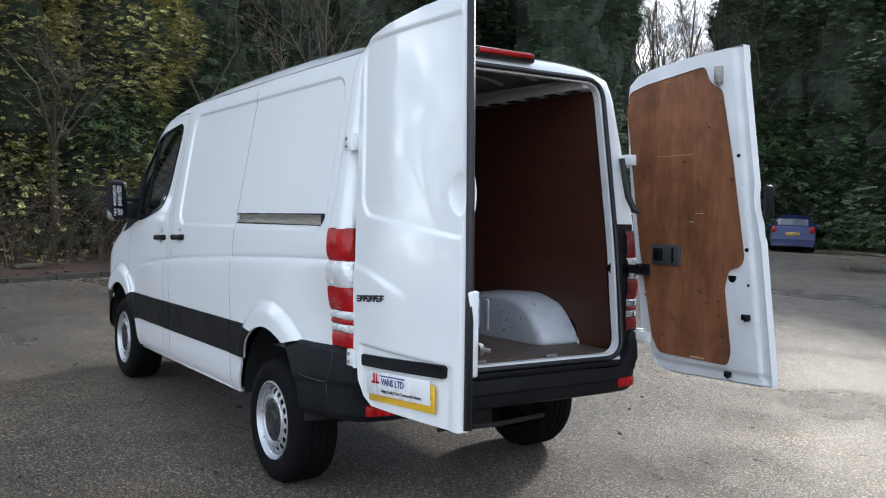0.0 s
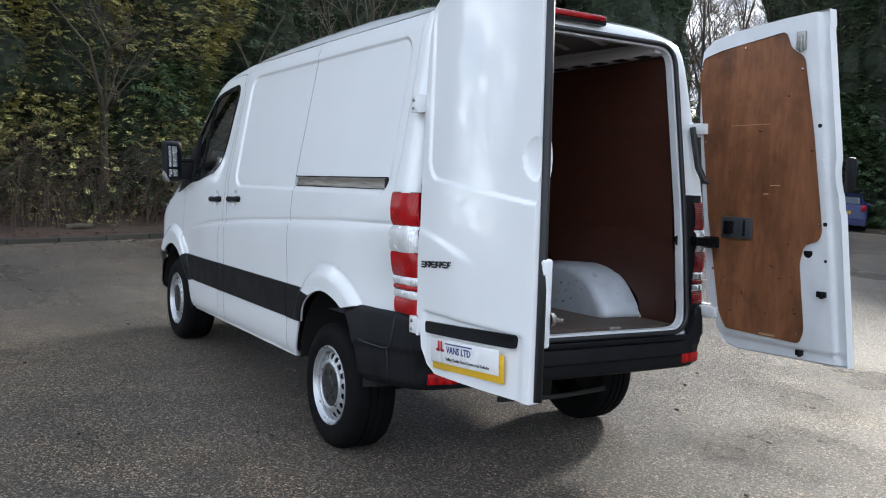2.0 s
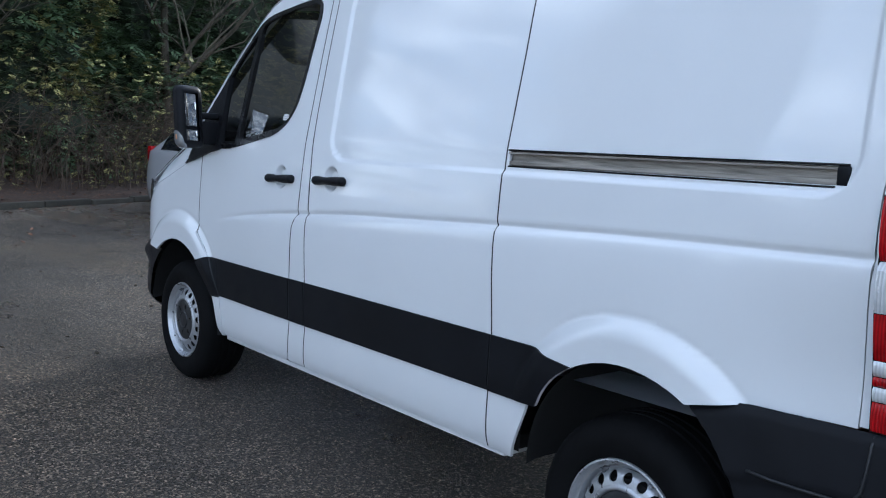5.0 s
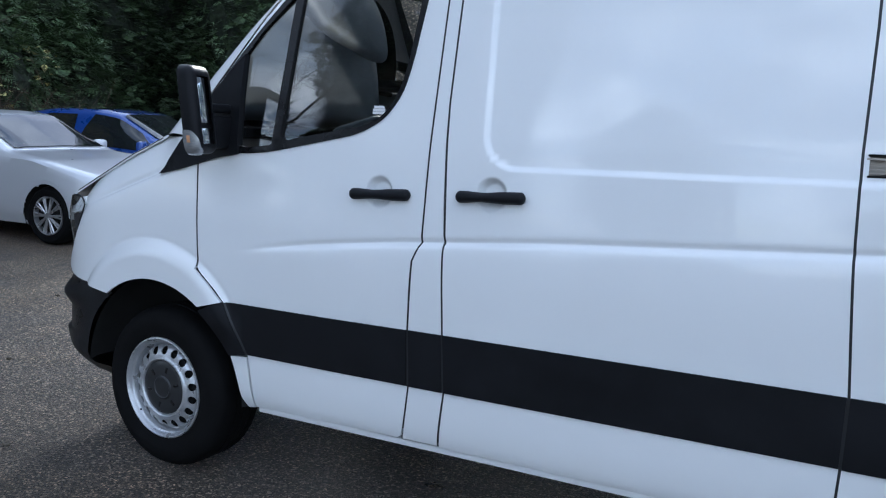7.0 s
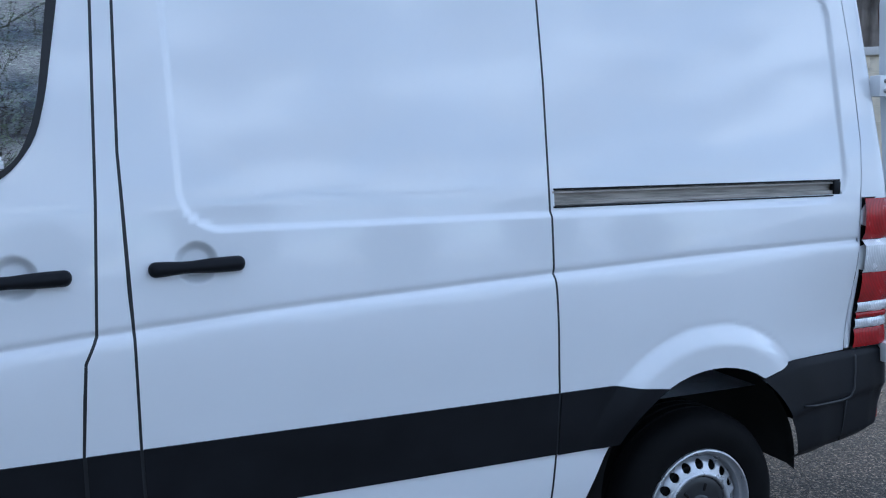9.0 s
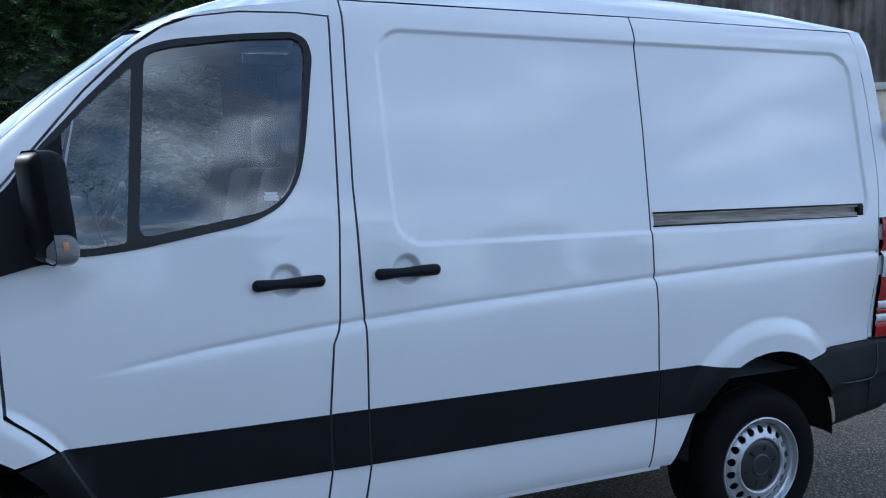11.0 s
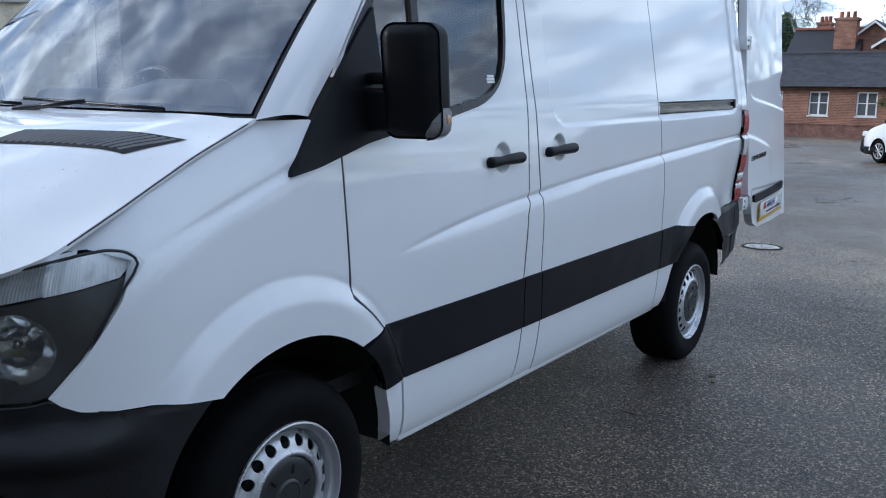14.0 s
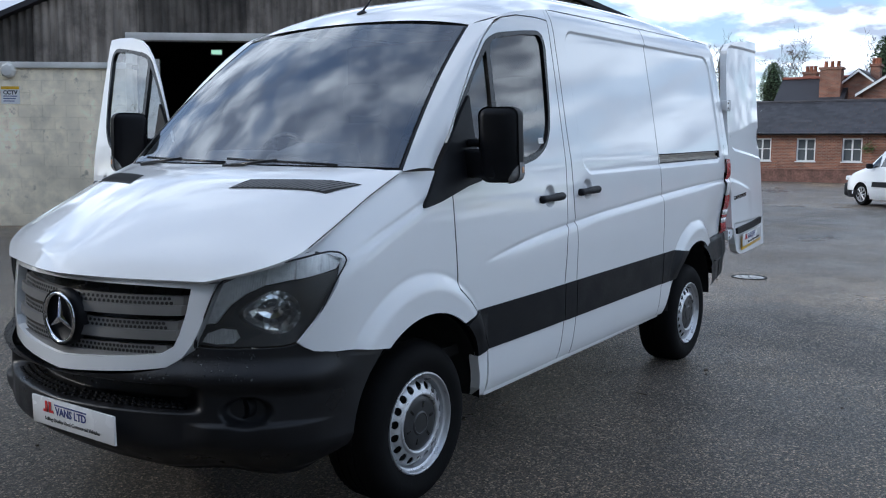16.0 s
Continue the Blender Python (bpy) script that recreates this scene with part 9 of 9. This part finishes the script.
sr.matrix_parent_inverse = Matrix.Translation((-BX, -8, 0))
sr["kind"] = "stuff"
bbox("ridge", BX + 3.0, BX + 3.3, -22.3, 28.3, 4.12, 4.25, M_SLATE, rangeb, "ridge tiles", 0.03)
bbox("gutter", BX - 0.40, BX - 0.28, -22.2, 28.2, 2.36, 2.44, M_TRIM, rangeb, "black gutter", 0.02)
# eaves sheet in the same painted shade
bbox("roof_under", BX - 0.2, BX + 6.5, -22.2, 28.2, 2.36, 2.40, M_VOID, rangeb, "eaves sheet with its shade painted near-black")
for y in (5.85, 8.0 - 5.4):
    hb = empty("hanging_basket", (BX - 0.25, y, 1.75))
    tagged(hb, "dark green hanging basket on the brick wall", "basket")
    vl, fl = [], []
    rr = random.Random(int(y * 10))
    for i in range(90):
        p = Vector((rr.gauss(0, 0.13), rr.gauss(0, 0.16), rr.gauss(0, 0.12)))
        frond(vl, fl, p, Vector((rr.uniform(-1, 1), rr.uniform(-1, 1), rr.uniform(-1, 0.5))).normalized(), Vector((0, 0, 1)), 0.2, rr)
    me = bpy.data.meshes.new("basket_plants"); me.from_pydata([tuple(v) for v in vl], [], fl); me.materials.append(M_LAUREL)
    o = new("plants", me); o.parent = hb
    bm = bmesh.new()
    tube(bm, [(0.25, 0, 0.42), (-0.05, 0, 0.45), (-0.05, 0, 0.1)], 0.012, 5)
    part("bracket", bm, M_TRIM, hb)


def house(x, y, w, d, eave, ridge, gable_front, label, chim=()):
    """A brick house: w along y, d along x."""
    h = empty("house", (x, y, 0))
    tagged(h, label, "house", "houses")
    def hp(name, bm, material, lab=""):
        bmesh.ops.recalc_face_normals(bm, faces=bm.faces)
        return part(name, bm, material, h, lab)
    bm = bmesh.new(); box(bm, (d / 2, 0, eave / 2), (d, w, eave)); hp("brick_wall", bm, M_BW, "red brick wall")
    if gable_front:
        bm = bmesh.new()
        vs = [bm.verts.new(p) for p in ((0, -w / 2, eave), (0, w / 2, eave), (0, 0, ridge), (d, -w / 2, eave), (d, w / 2, eave), (d, 0, ridge))]
        for f in ((0, 1, 2), (3, 5, 4), (0, 2, 5, 3), (1, 4, 5, 2), (0, 3, 4, 1)):
            bm.faces.new([vs[k] for k in f])
        hp("gable", bm, M_BW, "brick gable")
        for sgn in (-1, 1):
            bm = bmesh.new()
            a = [(-0.35, sgn * (w / 2 + 0.35), eave - 0.25), (-0.35, 0, ridge + 0.05), (d, 0, ridge + 0.05), (d, sgn * (w / 2 + 0.35), eave - 0.25)]
            vs = [bm.verts.new(p) for p in a] + [bm.verts.new((p[0], p[1], p[2] + 0.14)) for p in a]
            for f in ((0, 1, 2, 3), (4, 5, 6, 7), (0, 1, 5, 4), (1, 2, 6, 5), (2, 3, 7, 6), (3, 0, 4, 7)):
                bm.faces.new([vs[k] for k in f])
            hp("roof_slope", bm, M_SLATE, "slate roof slope")
            bm = bmesh.new()
            a = [(-0.40, sgn * (w / 2 + 0.35), eave - 0.33), (-0.40, 0, ridge - 0.03), (-0.40, 0, ridge + 0.12), (-0.40, sgn * (w / 2 + 0.35), eave - 0.16)]
            vs = [bm.verts.new(p) for p in a] + [bm.verts.new((p[0] + 0.06, p[1], p[2])) for p in a]
            for f in ((0, 1, 2, 3), (4, 5, 6, 7), (0, 1, 5, 4), (1, 2, 6, 5), (2, 3, 7, 6), (3, 0, 4, 7)):
                bm.faces.new([vs[k] for k in f])
            hp("bargeboard", bm, M_WIN, "white bargeboard")
        if w > 6:
            for k, (a, b, c) in enumerate(((1.75, 0.8, 1.1), (-1.75, 0.8, 1.1))):
                bm = bmesh.new()
                for y0, y1, z0, z1 in ((a - b / 2, a + b / 2, 4.35, 4.45), (a - b / 2, a + b / 2, 5.40, 5.50), (a - b / 2, a - b / 2 + 0.08, 4.45, 5.40), (a + b / 2 - 0.08, a + b / 2, 4.45, 5.40)):
                    box(bm, (-0.02, (y0 + y1) / 2, (z0 + z1) / 2), (0.10, y1 - y0, z1 - z0))
                win = hp("window", bm, M_WIN, "white framed window")
                bm = bmesh.new()
                box(bm, (0.0, a, 4.92), (0.03, b - 0.14, 0.96))
                part("pane", bm, M_PANE, win)
    else:
        bm = bmesh.new()
        vs = [bm.verts.new(p) for p in ((-0.3, -w / 2 - 0.2, eave), (-0.3, w / 2 + 0.2, eave), (d / 2, w / 2 + 0.2, ridge), (d / 2, -w / 2 - 0.2, ridge), (d + 0.3, -w / 2 - 0.2, eave), (d + 0.3, w / 2 + 0.2, eave))]
        for f in ((0, 1, 2, 3), (3, 2, 5, 4), (0, 3, 4), (1, 5, 2), (0, 4, 5, 1)):
            bm.faces.new([vs[k] for k in f])
        hp("roof", bm, M_SLATE, "dark slate roof")
        bm = bmesh.new(); box(bm, (d / 2, 0, ridge + 0.03), (0.3, w + 0.4, 0.16), 0.03)
        hp("ridge_tiles", bm, mat("red_ridge_tile", (0.26, 0.09, 0.06), 0.8), "red ridge tiles")
    for cx_, cy_, cw, top in chim:
        bm = bmesh.new(); box(bm, (cx_, cy_, top - 1.2), (0.9, cw, 2.4)); box(bm, (cx_, cy_, top - 0.08), (1.05, cw + 0.15, 0.16))
        ch = hp("chimney", bm, M_BW, "red brick chimney stack")
        for k in range(3):
            bm = bmesh.new()
            lathe(bm, [(0.13, 0), (0.11, 0.35), (0.14, 0.38), (0.10, 0.40)], "Z", (cx_, cy_ + (k - 1) * cw * 0.3, top), 10)
            part("chimney_pot", bm, mat("terracotta_pot", (0.30, 0.12, 0.07), 0.8) if k == 0 and cx_ < 0 else M_BRICK, ch)
    return h


house(59, 12.3, 4.0, 6, 4.0, 6.5, False, "red-brick house with a slate roof behind the low range", chim=((1.6, -1.25, 1.3, 7.05), (3.4, 0.45, 0.85, 6.95)))
house(61, 9.45, 4.2, 8, 5.1, 6.75, True, "red-brick house with a white-edged gable", chim=((1.5, -0.75, 0.55, 7.3),))
house(56, 3.7, 9.2, 9, 5.15, 8.1, True, "red-brick house with a steep gable and white window", chim=())
for p, me, sx_, sz_ in (((72, 9.7), CON_A, 0.6, 0.78), ((70, 17.3), CON_B, 0.55, 0.70), ((82, -4), CON_A, 0.9, 0.8)):
    plant_tree("conifer", me, Vector((*p, 0)), (sx_, sz_), 0.5, "dark conifer beyond the houses", "tree", "distant trees")
for p, sx_, sz_ in (((74, 14.8), 0.75, 0.84), ((76, 13.0), 0.8, 0.82), ((77, 16.6), 0.7, 0.76), ((72, 20.6), 0.7, 0.82), ((75, 23.5), 0.8, 0.8), ((80, 5.5), 0.8, 0.88), ((78, 0.5), 0.8, 0.9), ((73, 27.0), 0.8, 0.85)):
    plant_tree("bare_tree", BARE_D, Vector((*p, 0)), (sx_, sz_), p[1], "bare tree with fine twigs beyond the houses", "tree", "distant trees")

# manhole, stones and twigs on the tarmac
mh = empty("manhole", (7.82, 0.90, 0))
tagged(mh, "round iron manhole cover in a damp patch", "manhole")
bm = bmesh.new(); lathe(bm, [(0.0001, 0.010), (0.165, 0.010), (0.175, 0.004)], "Z", (0, 0, 0), 28)
part("cover", bm, mat("worn_iron", (0.30, 0.29, 0.27), 0.3, metal=0.6, var=0.3, scale=20, bump=0.004, bscale=60), mh, "worn shiny iron cover")
bm = bmesh.new(); lathe(bm, [(0.180, 0.004), (0.184, 0.011), (0.205, 0.011), (0.21, 0.003)], "Z", (0, 0, 0), 28)
part("rim", bm, M_DARK, mh, "dark iron rim")
bm = bmesh.new()
rr = random.Random(77)
for i in range(260):
    x, y = rr.uniform(-5, 11), rr.uniform(-4.5, 10)
    a = rr.uniform(0, 6.28); ln = rr.uniform(0.01, 0.05)
    if rr.random() < 0.5:
        tube(bm, [(x, y, 0.006), (x + ln * 1.5 * math.cos(a), y + ln * 1.5 * math.sin(a), 0.006)], 0.003, 4)
    else:
        q = bmesh.ops.create_icosphere(bm, subdivisions=1, radius=0.008 + 0.012 * rr.random())
        bmesh.ops.transform(bm, matrix=Matrix.Translation((x, y, 0.005)) @ Matrix.Diagonal((1.2, 0.9, 0.6, 1)), verts=q["verts"])
tagged(finish(bm, "loose_debris", M_BARK), "small twigs and stones scattered on the tarmac", "debris", kind="stuff")

# painted blocks of the shed wall, each its own piece
bm = bmesh.new()
box(bm, (0, 0, 0), (0.4395, 0.03, 0.2205), 0.004, None, 1)
block_mesh = bpy.data.meshes.new("block"); bm.to_mesh(block_mesh); bm.free(); block_mesh.materials.append(M_BLOCKS)
bm = bmesh.new()
box(bm, (0, 0, 0), (0.2165, 0.03, 0.2205), 0.004, None, 1)
half_mesh = bpy.data.meshes.new("half_block"); bm.to_mesh(half_mesh); bm.free(); half_mesh.materials.append(M_BLOCKS)
for wall, a0, a1, rows in ((wall_l, S0, D0 - 0.02, 13), (wall_r, D1 + 0.02, S1, 13)):
    for row in range(rows):
        z = 0.112 + 0.2238 * row
        s = a0 + 0.008
        first = row % 2
        while s < a1 - 0.2:
            half = first or (a1 - s < 0.44)
            w = 0.2165 if half else 0.4395
            o = new("block", half_mesh if half else block_mesh)
            o.parent = wall
            o.matrix_basis = Matrix.Translation(shed(s + w / 2, 0.021 + rng2.uniform(-0.0015, 0.0015), z)) @ shed_rot
            s += w + 0.0045
            first = 0
